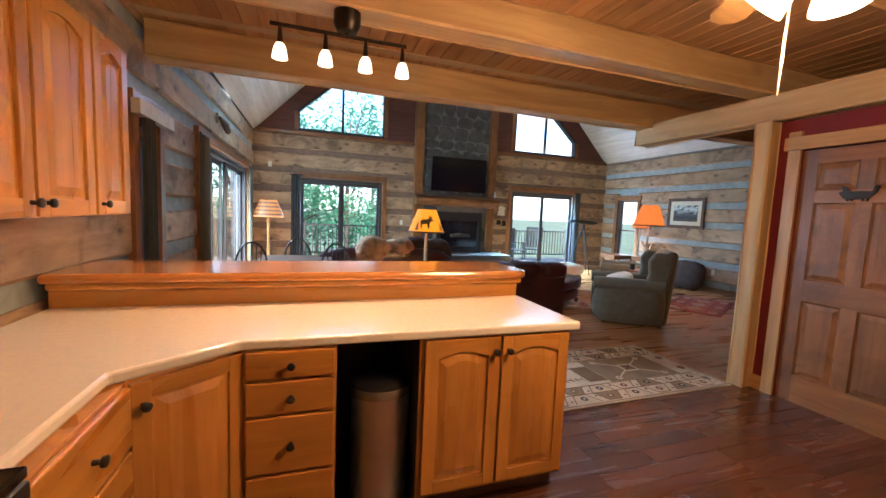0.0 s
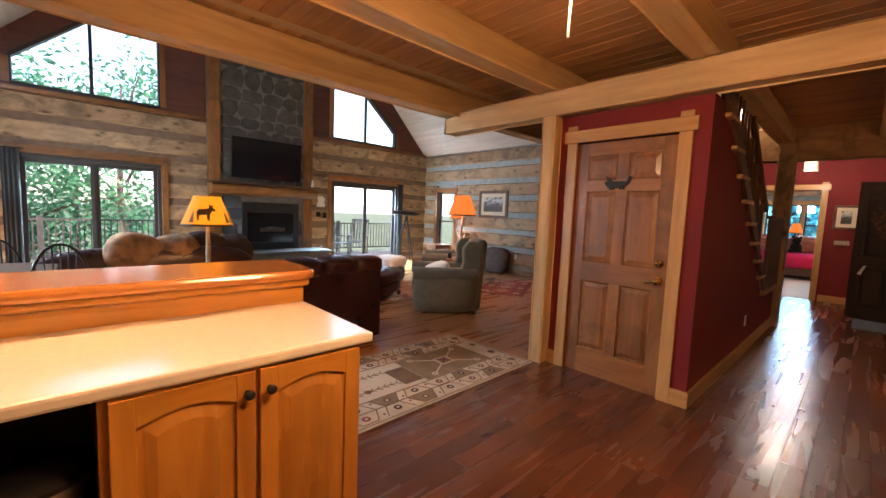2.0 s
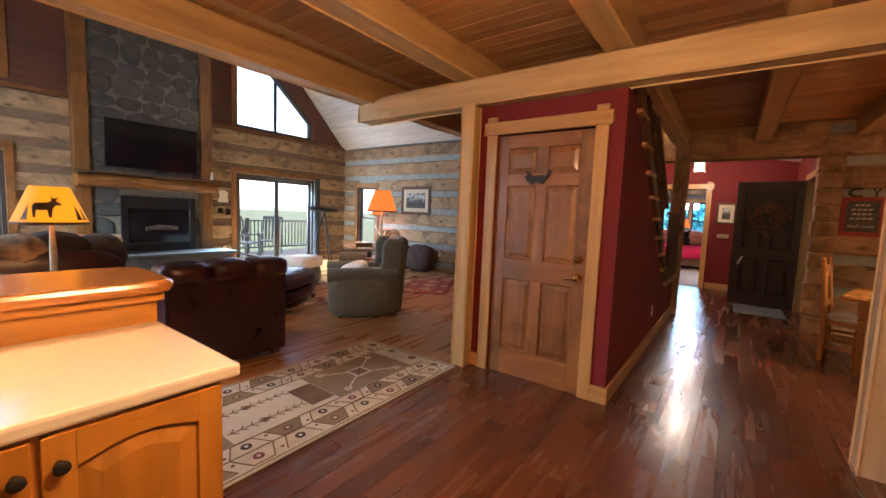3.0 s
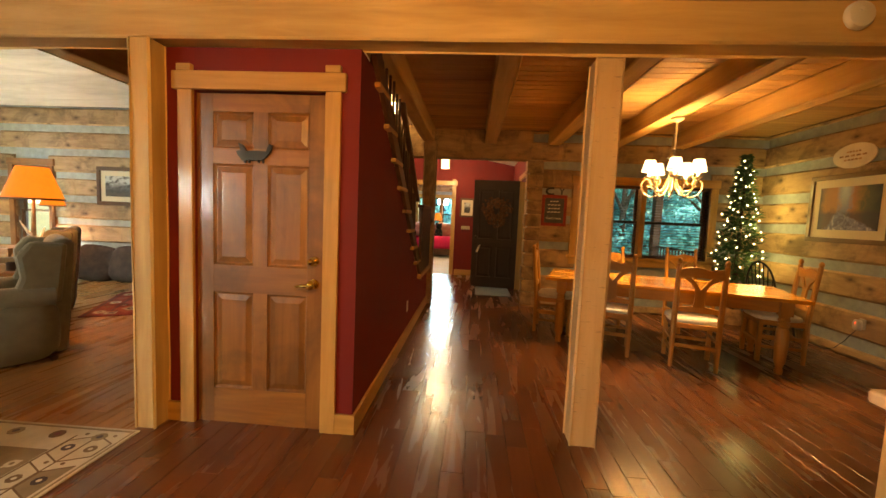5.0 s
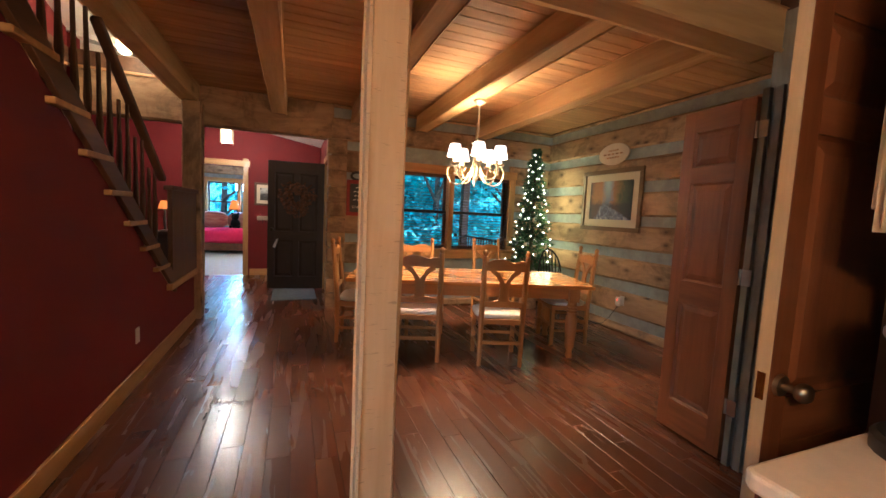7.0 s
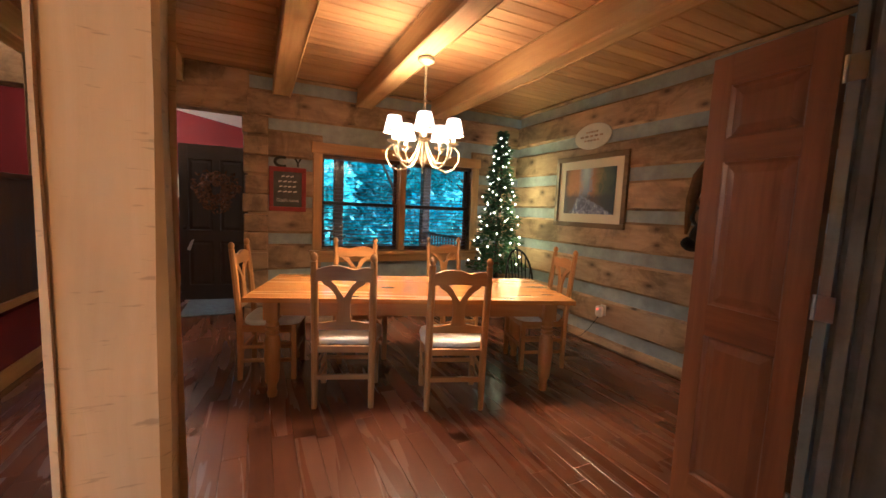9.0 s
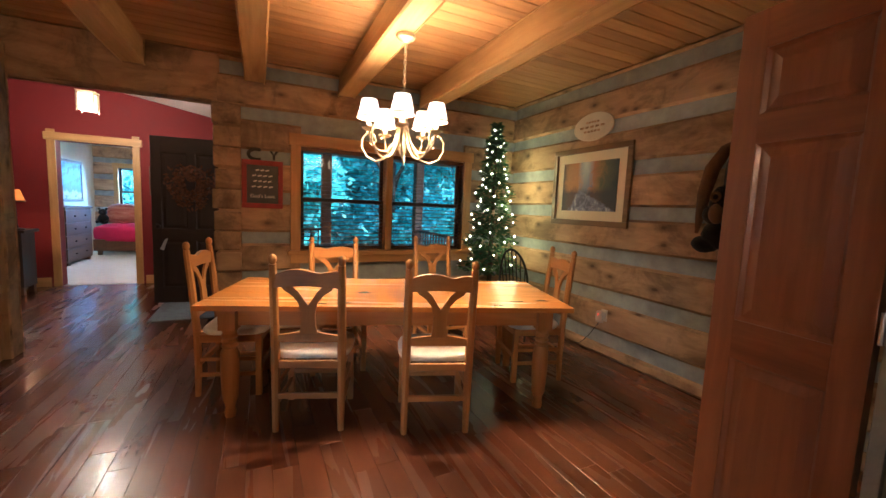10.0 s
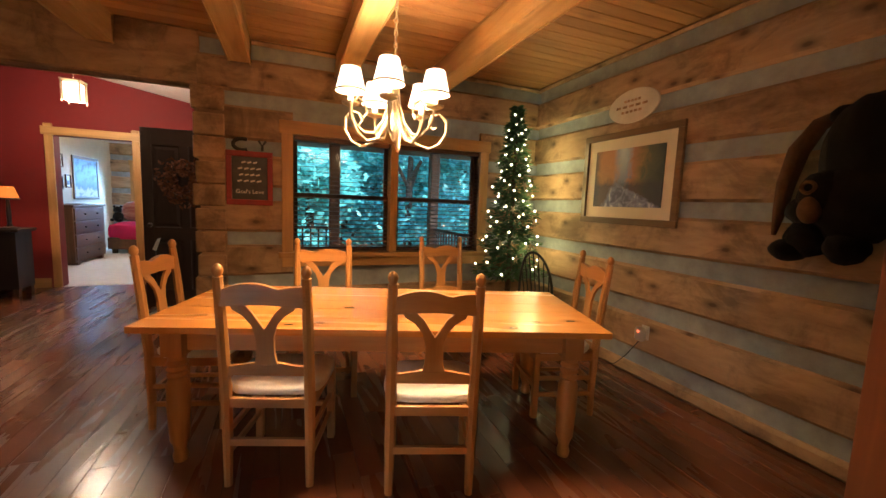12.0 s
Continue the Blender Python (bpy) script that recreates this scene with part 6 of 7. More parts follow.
part("casing", Shape().box(-0.72, 0.72, -0.012, 0.03, -0.415, 0.415), M["black"], tv, bevel=0.006)
part("screen", Shape().box(-0.705, 0.705, -0.0165, -0.0125, -0.395, 0.40), M["screen"], tv, "glossy black screen")
part("bracket", Shape().box(-0.15, 0.15, 0.03, 0.10, -0.12, 0.12), M["black"], tv)
ju = tagged(part("figurine", Shape().lathe([(0.03, 0), (0.035, 0.06), (0.02, 0.1), (0.025, 0.14), (0.01, 0.17)], sides=12), M["linen"], smooth=True), "small pale ornament on the mantel", "ornament")
ju.location = (6.88, NY - 0.30, 1.85)
for x, z, w, h in ((7.22, 1.55, 0.22, 0.26), (7.16, 1.24, 0.14, 0.12), (7.32, 1.22, 0.12, 0.14)):
    o = thing("wall_ornament", "small carved wall ornament beside the chimney", "ornament", x, NY, z)
    part("plaque", Shape().slab([(-w / 2, -h / 2), (w / 2, -h / 2), (w * 0.42, 0), (w * 0.5, h * 0.3), (0.1 * w, h / 2), (-w * 0.4, h * 0.42), (-w * 0.3, 0)], -0.02, 0.0), M["linen"] if h > 0.2 else M["bronze"], o, bevel=0.005)
for x, z in ((1.62, 2.32), (4.55, 1.15), (7.25, 0.42)):
    outlet(x, NY, z, 0)


def armchair(x, y, rz, label):
    c = thing("armchair", label, "armchair", x, y, 0, rz, "green wing armchairs")
    part("base", Shape().cushion(-0.40, 0.40, -0.42, 0.50, 0.0, 0.36, 0.004), M["green_cloth"], c, "skirted upholstered base", smooth=True)
    for sx in (-1, 1):
        part("arm", Shape().cushion(sx * 0.335 - 0.075, sx * 0.335 + 0.075, -0.38, 0.50, 0.02, 0.56, 0.008).tube([(sx * 0.345, -0.36, 0.56), (sx * 0.345, 0.52, 0.55)], 0.088, 14), M["green_cloth"], c, "rolled arm", smooth=True)
        part("wing", Shape().slab([(-0.40, 0.50), (-0.10, 0.55), (-0.16, 0.72), (-0.14, 0.90), (-0.22, 1.02), (-0.45, 1.0)], sx * 0.34 - 0.05, sx * 0.34 + 0.05, "x"), M["green_cloth"], c, "side wing", bevel=0.035)
    part("backrest", Shape().slab([(-0.43, 0.06), (-0.30, 0.06), (-0.27, 0.5), (-0.30, 0.9), (-0.36, 1.02), (-0.44, 1.05), (-0.50, 1.0), (-0.47, 0.6)], -0.36, 0.36, "x"), M["green_cloth"], c, bevel=0.035)
    part("seat_cushion", Shape().cushion(-0.27, 0.27, -0.28, 0.42, 0.34, 0.50, 0.02), M["green_cloth"], c, smooth=True)
    for sx in (-1, 1):
        for sy in (-0.34, 0.36):
            part("foot", Shape().lathe([(0.025, 0), (0.03, 0.03)], at=(sx * 0.34, sy, 0), sides=10), M["brown_z"], c)
    return c


AC = heading(-0.80, 0.60)
ac = armchair(6.86, 5.46, AC, "sage green upholstered wing armchair with rolled arms")
copy_thing(ac, pose(8.15, 6.75, 0, 0, 0, AC - 8))
pc = tagged(part("throw_pillow", Shape().cushion(-0.2, 0.2, -0.07, 0.07, -0.17, 0.17, 0.03), M["linen"], smooth=True), "pale cushion lying on the armchair seat", "pillow")
pc.matrix_basis = pose(6.73, 5.57, 0.565, 70, 0, AC)

lc = thing("leather_chair", "dark brown leather club chair seen from behind", "armchair", 4.76, 5.22, 0, 0)
part("base", Shape().cushion(-0.48, 0.48, -0.36, 0.45, 0.06, 0.40, 0.006), M["leather"], lc, smooth=True)
part("backrest", Shape().box(-0.49, 0.49, -0.43, -0.20, 0.05, 0.80), M["leather"], lc, bevel=0.03)
part("head_roll", Shape().cushion(-0.50, -0.17, -0.455, -0.16, 0.74, 0.90, 0.02).cushion(-0.165, 0.165, -0.455, -0.16, 0.74, 0.905, 0.02).cushion(0.17, 0.50, -0.455, -0.16, 0.74, 0.90, 0.02), M["leather"], lc, "rolled tufted leather headrest", smooth=True)
for sx in (-1, 1):
    part("arm", Shape().cushion(sx * 0.40 - 0.09, sx * 0.40 + 0.09, -0.30, 0.46, 0.1, 0.60, 0.015), M["leather"], lc, smooth=True)
    for sy in (-0.34, 0.38):
        part("foot", Shape().box(sx * 0.42 - 0.03, sx * 0.42 + 0.03, sy - 0.03, sy + 0.03, 0, 0.07), M["brown_z"], lc)
part("seat_cushion", Shape().cushion(-0.31, 0.31, -0.22, 0.46, 0.36, 0.50, 0.02), M["leather"], lc, smooth=True)
ot = thing("ottoman", "brown leather ottoman before the armchair", "ottoman", 6.25, 6.55, 0, 30)
part("cushion", Shape().cushion(-0.55, 0.55, -0.36, 0.36, 0.26, 0.47, 0.02), M["leather"], ot, smooth=True)
part("body", Shape().cushion(-0.53, 0.53, -0.34, 0.34, 0.07, 0.28, 0.004), M["leather"], ot, smooth=True)
for sx in (-1, 1):
    for sy in (-1, 1):
        part("foot", Shape().lathe([(0.025, 0), (0.035, 0.08)], at=(sx * 0.46, sy * 0.27, 0), sides=10), M["brown_z"], ot)
# added stool whose pale top stands for the glare on the leather ottoman
glare_stool = thing("ottoman", "added footstool, its pale top for glare on the ottoman", "ottoman", 7.35, 7.7, 0, 25)
part("cushion", Shape().cushion(-0.38, 0.38, -0.28, 0.28, 0.3, 0.50, 0.02), M["linen"], glare_stool, smooth=True)
part("body", Shape().cushion(-0.36, 0.36, -0.26, 0.26, 0.0, 0.32, 0.004), M["green_cloth"], glare_stool, smooth=True)

# couch with throw and cushions
co = thing("couch", "brown couch with a tan plaid throw", "couch", 3.55, 7.15, 0, 180)
part("base", Shape().cushion(-1.0, 1.0, -0.42, 0.42, 0.06, 0.42, 0.004), M["leather"], co, smooth=True)
part("backrest", Shape().cushion(-1.0, 1.0, 0.22, 0.46, 0.2, 0.86, 0.015), M["leather"], co, smooth=True)
for sx in (-1, 1):
    part("arm", Shape().cushion(sx * 0.95 - 0.1, sx * 0.95 + 0.1, -0.42, 0.42, 0.08, 0.62, 0.015), M["leather"], co, smooth=True)
rnd = random.Random(2)
for x, y, z, m, lab, tilt in ((3.35, 6.78, 0.80, "plaid", "tan plaid throw bunched on the couch back", 15), (3.72, 6.85, 0.78, "plaid", "striped tan cushion on the couch", -12), (4.05, 6.95, 0.80, "pillow_brown", "dark brown cushion on the couch", 8), (4.35, 7.0, 0.76, "pillow_brown", "dark patterned cushion on the couch", -20)):
    o = tagged(part("throw_pillow", Shape().cushion(-0.23, 0.23, -0.1, 0.1, -0.19, 0.19, 0.05), M[m], smooth=True), lab, "pillow")
    o.matrix_basis = pose(x, y, z, 12, tilt, tilt)


def table_lamp(name, label, x, y, z, r0, r1, z0, z1, shade, stem, power, col=(1.0, 0.5, 0.18)):
    t = thing(name, label, "lamp", x, y, z)
    part("base", Shape().lathe([(0.09, 0), (0.09, 0.015), (0.03, 0.03), (0.025, 0.06)], sides=20), M[stem], t, smooth=True)
    rn = random.Random(int(x * 100))
    part("stem", Shape().tube([(0, 0, 0.02), (rn.uniform(-.02, .02), 0.01, (z0 - z) * 0.5), (0, 0, z0 - z + 0.05)], [0.02, 0.024, 0.012], 10), M[stem], t, smooth=True)
    part("shade", Shape().lathe([(r0, z0 - z), (r1, z1 - z)], sides=32, cap=False), M[shade], t, "lit shade", smooth=True)
    part("shade_trim", Shape().lathe([(r0 + 0.001, z0 - z - 0.006), (r0 + 0.004, z0 - z + 0.006), (r0 + 0.001, z0 - z + 0.014)], sides=32, cap=False), M["brown_x"], t)
    bulb((x, y, (z0 + z1) / 2 - 0.04), power, col, 0.04)
    return t


def small_table(name, label, x, y, w, d, h, rz=0, mat="brown"):
    t = thing(name, label, "side table", x, y, 0, rz)
    part("top", Shape().box(-w / 2, w / 2, -d / 2, d / 2, h - 0.03, h), M[mat + "_x"], t, bevel=0.005)
    part("apron", Shape().box(-w / 2 + 0.03, w / 2 - 0.03, -d / 2 + 0.03, d / 2 - 0.03, h - 0.1, h - 0.031), M[mat + "_x"], t)
    for sx in (-1, 1):
        for sy in (-1, 1):
            part("leg", Shape().box(sx * (w / 2 - 0.05) - 0.022, sx * (w / 2 - 0.05) + 0.022, sy * (d / 2 - 0.05) - 0.022, sy * (d / 2 - 0.05) + 0.022, 0, h - 0.1), M[mat + "_z"], t, bevel=0.003)
    return t


small_table("sofa_table", "dark wooden sofa table", 3.95, 5.80, 1.0, 0.4, 0.66)
ms = table_lamp("table_lamp", "amber mica lamp with moose cutouts", 3.84, 5.76, 0.66, 0.225, 0.115, 1.175, 1.455, "shade_amber", "antique", 10)
moose = [(-0.10, 0), (-0.085, 0), (-0.08, 0.05), (-0.02, 0.055), (-0.012, 0), (0.004, 0), (0.01, 0.06), (0.03, 0.09), (0.055, 0.085), (0.06, 0.10), (0.03, 0.125), (0.05, 0.15), (0.02, 0.14), (0.0, 0.155), (0.005, 0.12), (-0.02, 0.11), (-0.09, 0.105), (-0.105, 0.08)]
for a, off, sc_ in ((-98, 0.05, 1.0), (82, 0.05, 1.0)):
    s = Shape()
    for rr in (0.003, 0.006):
        for px, pz in moose:
            f = (0.05 + pz * sc_) / 0.28
            rad = 0.225 + (0.115 - 0.225) * f + rr
            an_ = radians(a) + px * sc_ / rad
            s.v.append((rad * math.cos(an_), rad * math.sin(an_), 0.515 + 0.05 + pz * sc_))
    m = len(moose)
    s.f += [tuple(range(m)), tuple(range(2 * m - 1, m - 1, -1))] + [(i, m + i, m + (i + 1) % m, (i + 1) % m) for i in range(m)]
    part("cutout", s, M["brown_x"], ms, "dark animal silhouette")
for a in (-50, -35, 130, 145, -140):
    s = Shape()
    for k, (hz, hw) in enumerate(((0.03, 0.03), (0.06, 0.022), (0.09, 0.014))):
        for dx, dz in ((-hw, 0), (hw, 0), (0, 0.05)):
            f = (hz + dz) / 0.28
            rad = 0.225 - 0.11 * f + 0.005
            an_ = radians(a) + dx / rad
            s.v.append((rad * math.cos(an_), rad * math.sin(an_), 0.515 + hz + dz))
        s.f.append((k * 3, k * 3 + 1, k * 3 + 2))
    part("cutout", s, M["brown_x"], ms)
fw = thing("firewood_stack", "stack of split firewood on the stone hearth", "firewood", 5.02, NY - 0.58, 0.45)
rnd = random.Random(9)
for k in range(5):
    for i in range(2):
        w = rnd.uniform(0.24, 0.28)
        c0 = (-0.14 + 0.28 * i + rnd.uniform(-0.015, 0.015), 0.0, 0.036 + 0.0705 * k)
        part("split_log", Shape().tube([(c0[0] - w / 2, rnd.uniform(-0.06, -0.02), c0[2]), (c0[0], -0.05, c0[2] + rnd.uniform(-0.004, 0.004)), (c0[0] + w / 2, rnd.uniform(-0.06, -0.02), c0[2])], [0.034, 0.036, 0.033], 6), M["log_x" if (i + k) % 2 else "chair_x"], fw)
        part("split_log", Shape().tube([(c0[0] - w / 2, 0.06, c0[2]), (c0[0] + w / 2, 0.05, c0[2])], [0.035, 0.034], 6), M["log_x"], fw)

# floor lamp with striped shade
fl = thing("floor_lamp", "wooden floor lamp with striped shade", "floor lamp", 1.66, 9.7, 0)
part("base", Shape().lathe([(0.15, 0), (0.15, 0.025), (0.04, 0.04)], sides=24), M["brown_x"], fl, smooth=True)
part("pole", Shape().tube([(0, 0, 0.03), (0, 0, 1.22)], 0.03, 12), M["trim_z"], fl, smooth=True)
for i in range(9):
    f = i / 9
    r0, r1 = 0.30 - 0.14 * f, 0.30 - 0.14 * (f + 1 / 9)
    part("shade_band", Shape().lathe([(r0, 1.19 + 0.34 * f), (r1, 1.19 + 0.34 * (f + 1 / 9))], sides=28, cap=False), M["shade_dim"] if i % 2 == 0 else M["brown_x"], fl, smooth=True)
bulb((1.66, 9.7, 1.34), 6)

small_table("side_table", "wooden lamp table between the armchairs", 7.72, 6.05, 0.5, 0.45, 0.62, 37, "door")
al = table_lamp("table_lamp", "antler lamp with an orange shade", 7.66, 6.0, 0.62, 0.24, 0.125, 1.36, 1.69, "shade_orange", "antique", 22, (1.0, 0.45, 0.16))
for a, b in (((0.0, 0, 0.25), (0.12, 0.03, 0.45)), ((0, 0, 0.35), (-0.12, 0.02, 0.52)), ((0, 0, 0.15), (-0.1, -0.05, 0.3))):
    part("antler", Shape().tube([a, ((a[0] + b[0]) / 2 + 0.01, b[1], (a[2] + b[2]) / 2 - 0.03), b], [0.016, 0.014, 0.004], 8), M["linen"], al, smooth=True)
cup = tagged(part("mug", Shape().lathe([(0.035, 0), (0.04, 0.01), (0.04, 0.09), (0.036, 0.09), (0.034, 0.02)], sides=16), M["black"], smooth=True), "dark mug on the lamp table", "mug")
cup.location = (7.56, 6.16, 0.62)
small_table("side_table", "pale side table by the narrow window", 9.75, 8.9, 0.6, 0.5, 0.58, 0, "door")
table_lamp("table_lamp", "small lamp with an orange shade", 10.05, 8.55, 0.58, 0.17, 0.09, 1.26, 1.50, "shade_orange", "antique", 12, (1.0, 0.45, 0.16))
small_table("side_table", "small corner table under the lamp", 10.1, 8.4, 0.4, 0.4, 0.577, 0, "door")
picture("framed_picture", "dark-framed mountain cabin print", LX, 7.72, 1.65, -90, 0.92, 0.68, 0.07, 0.09, "brown_x", ART_MOUNTAIN)
pb = thing("floor_cushion", "large dark cushion leaning on the wall", "pillow", 10.18, 7.35, 0, -90)
part("cushion", Shape().cushion(-0.33, 0.33, -0.12, 0.12, 0.0, 0.58, 0.03), M["pillow_brown"], pb, smooth=True)
pb.matrix_basis = pose(10.2, 7.35, 0.02, -14, 0, -90)
pb2 = copy_thing(pb, pose(10.15, 8.0, 0.02, -18, 8, -80))
outlet(LX, 6.95, 0.42, -90)

# tripod with spotting scope
tp = thing("tripod_scope", "black tripod with a spotting scope", "telescope", 9.2, 9.55, 0)
for a in (30, 150, 270):
    ca, sa = math.cos(radians(a)), math.sin(radians(a))
    part("leg", Shape().tube([(0.03 * ca, 0.03 * sa, 1.18), (0.19 * ca, 0.19 * sa, 0.6), (0.36 * ca, 0.36 * sa, 0)], [0.02, 0.016, 0.011], 8), M["black"], tp, smooth=True)
part("head", Shape().lathe([(0.035, 1.14), (0.045, 1.2), (0.03, 1.28)], sides=12), M["black"], tp, smooth=True)
part("scope", Shape().tube([(-0.38, 0.1, 1.36), (-0.1, 0.02, 1.35), (-0.08, 0.02, 1.35), (0.22, -0.06, 1.33), (0.34, -0.1, 1.33)], [0.045, 0.045, 0.055, 0.05, 0.025], 12), M["black"], tp, smooth=True)


# rugs: a woven base with raised motifs of their own
def motif_rug(name, label, x, y, w, d, rz, ground, dark, mid, pale, seed):
    r = thing(name, label, "rug", x, y, 0.0, rz)
    part("base", Shape().box(-w / 2, w / 2, -d / 2, d / 2, 0.002, 0.012), ground, r, bevel=0.003)
    T = 0.0135

    def flat(pts, m, nm="motif", z=T):
        part(nm, Shape().slab(pts, 0.0121, z, "z"), m, r)

    def dia(cx, cy, a, b, m, z=T):
        flat([(cx - a, cy), (cx, cy - b), (cx + a, cy), (cx, cy + b)], m, z=z)
    for s in (-1, 1):
        flat([(-w / 2 + 0.03, s * (d / 2 - 0.03)), (w / 2 - 0.03, s * (d / 2 - 0.03)), (w / 2 - 0.03, s * (d / 2 - 0.045)), (-w / 2 + 0.03, s * (d / 2 - 0.045))], dark, "border_stripe")
        flat([(-w / 2 + 0.24, s * (d / 2 - 0.235)), (w / 2 - 0.24, s * (d / 2 - 0.235)), (w / 2 - 0.24, s * (d / 2 - 0.25)), (-w / 2 + 0.24, s * (d / 2 - 0.25))], dark, "border_stripe")
        n = int((w - 0.2) / 0.22)
        for i in range(n):
            cx = -w / 2 + 0.2 + (w - 0.4) * i / (n - 1)
            cy = s * (d / 2 - 0.14)
            flat([(cx - 0.085, cy), (cx - 0.045, cy - 0.06), (cx + 0.045, cy - 0.06), (cx + 0.085, cy), (cx + 0.045, cy + 0.06), (cx - 0.045, cy + 0.06)], mid if i % 2 else pale, z=0.0131)
            dia(cx, cy, 0.032, 0.03, dark, 0.0139)
            dia(cx, cy, 0.012, 0.011, pale, 0.0144)
            if i % 2:
                dia(cx + 0.11, cy + s * 0.055, 0.014, 0.012, dark)
    for s in (-1, 1):
        n = int((d - 0.5) / 0.2)
        for i in range(n + 1):
            cy = -(d / 2 - 0.27) + (d - 0.54) * i / max(1, n)
            cx = s * (w / 2 - 0.13)
            flat([(cx - 0.06, cy - 0.06), (cx + 0.06, cy - 0.06), (cx + 0.06, cy + 0.06), (cx - 0.06, cy + 0.06)], pale if i % 2 else mid, z=0.0131)
            dia(cx, cy, 0.035, 0.04, dark, 0.0139)
    for cx in (-w * 0.27, 0.0, w * 0.27):
        dia(cx, 0, 0.26, 0.20, mid, 0.0127)
        dia(cx, 0, 0.13, 0.11, pale, 0.0133)
        dia(cx, 0, 0.075, 0.06, dark, 0.0139)
        dia(cx, 0, 0.04, 0.03, pale, 0.0145)
        for s in (-1, 1):
            for o in (-0.2, 0.2):
                dia(cx + o, s * 0.13, 0.03, 0.028, pale, 0.0135)
    for cx in (-w * 0.135, w * 0.135, -w * 0.40, w * 0.40):
        for s in (-1, 1):
            flat([(cx - 0.10, s * 0.12 - 0.004), (cx + 0.10, s * 0.12 - 0.004), (cx + 0.10, s * 0.12 + 0.004), (cx - 0.10, s * 0.12 + 0.004)], dark, z=0.0135)
            for o in (-0.06, 0.0, 0.06):
                flat([(cx + o - 0.004, s * 0.12 - 0.03), (cx + o + 0.004, s * 0.12 - 0.03), (cx + o + 0.012, s * 0.12 + 0.03), (cx + o + 0.004, s * 0.12 + 0.03)], dark, z=0.0137)
    return r


RG = plain("rug_wool_sand", (0.55, 0.50, 0.40), 0.95, vary=0.16, relief=0.6, scale=9)
RD = plain("rug_wool_dark", (0.055, 0.04, 0.05), 0.95, vary=0.3, relief=0.5)
RM = plain("rug_wool_taupe", (0.24, 0.19, 0.13), 0.95, vary=0.2, relief=0.5)
RP = plain("rug_wool_ivory", (0.58, 0.54, 0.46), 0.95, vary=0.1, relief=0.5)
RB = plain("rug_wool_brown", (0.16, 0.10, 0.06), 0.95, vary=0.2, relief=0.5)
RO = plain("rug_wool_plum", (0.17, 0.05, 0.07), 0.95, vary=0.2, relief=0.5)


def kilim(x, y, w, d, rz):
    """A flat-woven runner: two rows of stepped cartouches round a field of panels."""
    r = thing("runner_rug", "ivory and taupe tribal patterned runner rug", "rug", x, y, 0.0, rz)
    part("base", Shape().box(-w / 2, w / 2, -d / 2, d / 2, 0.002, 0.012), RP, r, bevel=0.003)

    def flat(pts, m, z, nm="motif"):
        part(nm, Shape().slab(pts, 0.0121, z, "z"), m, r)

    def strip(p, q, t, m, z, nm="line"):
        dx, dy = q[0] - p[0], q[1] - p[1]
        k = t / 2 / math.hypot(dx, dy)
        flat([(p[0] + dy * k, p[1] - dx * k), (q[0] + dy * k, q[1] - dx * k), (q[0] - dy * k, q[1] + dx * k), (p[0] - dy * k, p[1] + dx * k)], m, z, nm)

    def oct_(cx, cy, a, m, z):
        flat([(cx + a * math.cos(math.tau * (i + 0.5) / 8), cy + a * math.sin(math.tau * (i + 0.5) / 8)) for i in range(8)], m, z, "medallion")
    for s in (-1, 1):
        strip((-w / 2 + 0.02, s * (d / 2 - 0.02)), (w / 2 - 0.02, s * (d / 2 - 0.02)), 0.012, RM, 0.0134, "border_stripe")
        for row, (mid, half, step, off) in enumerate(((d / 2 - 0.105, 0.062, 0.26, 0.0), (d / 2 - 0.235, 0.058, 0.26, 0.13))):
            n = int((w - 0.16) / step)
            x0 = -n * step / 2 + (off - step / 2 if off else 0)
            for i in range(n):
                cx, cy, f = x0 + step * (i + 0.5), s * mid, s * (1 if (i + row) % 2 else -1)
                tone = (RM, RG, RG)[(i + row) % 3]
                flat([(cx - 0.12, cy - f * half), (cx + 0.12, cy - f * half), (cx + 0.06, cy + f * half), (cx - 0.06, cy + f * half)], tone, 0.0128)
                for sx in (-1, 1):
                    strip((cx + sx * 0.12, cy - f * half), (cx + sx * 0.06, cy + f * half), 0.008, RB, 0.0137)
                strip((cx - 0.06, cy + f * half), (cx + 0.06, cy + f * half), 0.008, RB, 0.0139)
                oct_(cx, cy, 0.032, (RD, RO, RD, RB)[(i + row) % 4], 0.0142)
                oct_(cx, cy, 0.012, RP, 0.0146)
                oct_(cx + 0.13, cy + f * 0.02, 0.011, RB, 0.0142)
            strip((-w / 2 + 0.1, s * (mid - half - 0.006)), (w / 2 - 0.1, s * (mid - half - 0.006)), 0.008, RB, 0.0141, "border_stripe")
    for s in (-1, 1):
        for i in range(4):
            cy = -d / 2 + 0.16 + (d - 0.32) * i / 3
            oct_(s * (w / 2 - 0.10), cy, 0.04, (RM, RB)[i % 2], 0.0148)
            oct_(s * (w / 2 - 0.10), cy, 0.018, (RD, RO)[i % 2], 0.0152)
        strip((s * (w / 2 - 0.03), -d / 2 + 0.03), (s * (w / 2 - 0.03), d / 2 - 0.03), 0.012, RM, 0.0150, "border_stripe")
    fh = d / 2 - 0.31
    for px, q in ((0.48, 1), (-0.98, -1)):
        flat([(px - 0.40, -fh), (px + 0.40, -fh), (px + 0.40, fh), (px - 0.40, fh)] if q > 0 else [(px - 0.1, -fh), (px + 0.3, -fh), (px + 0.3, fh), (px - 0.1, fh)], RM, 0.0128, "field_panel")
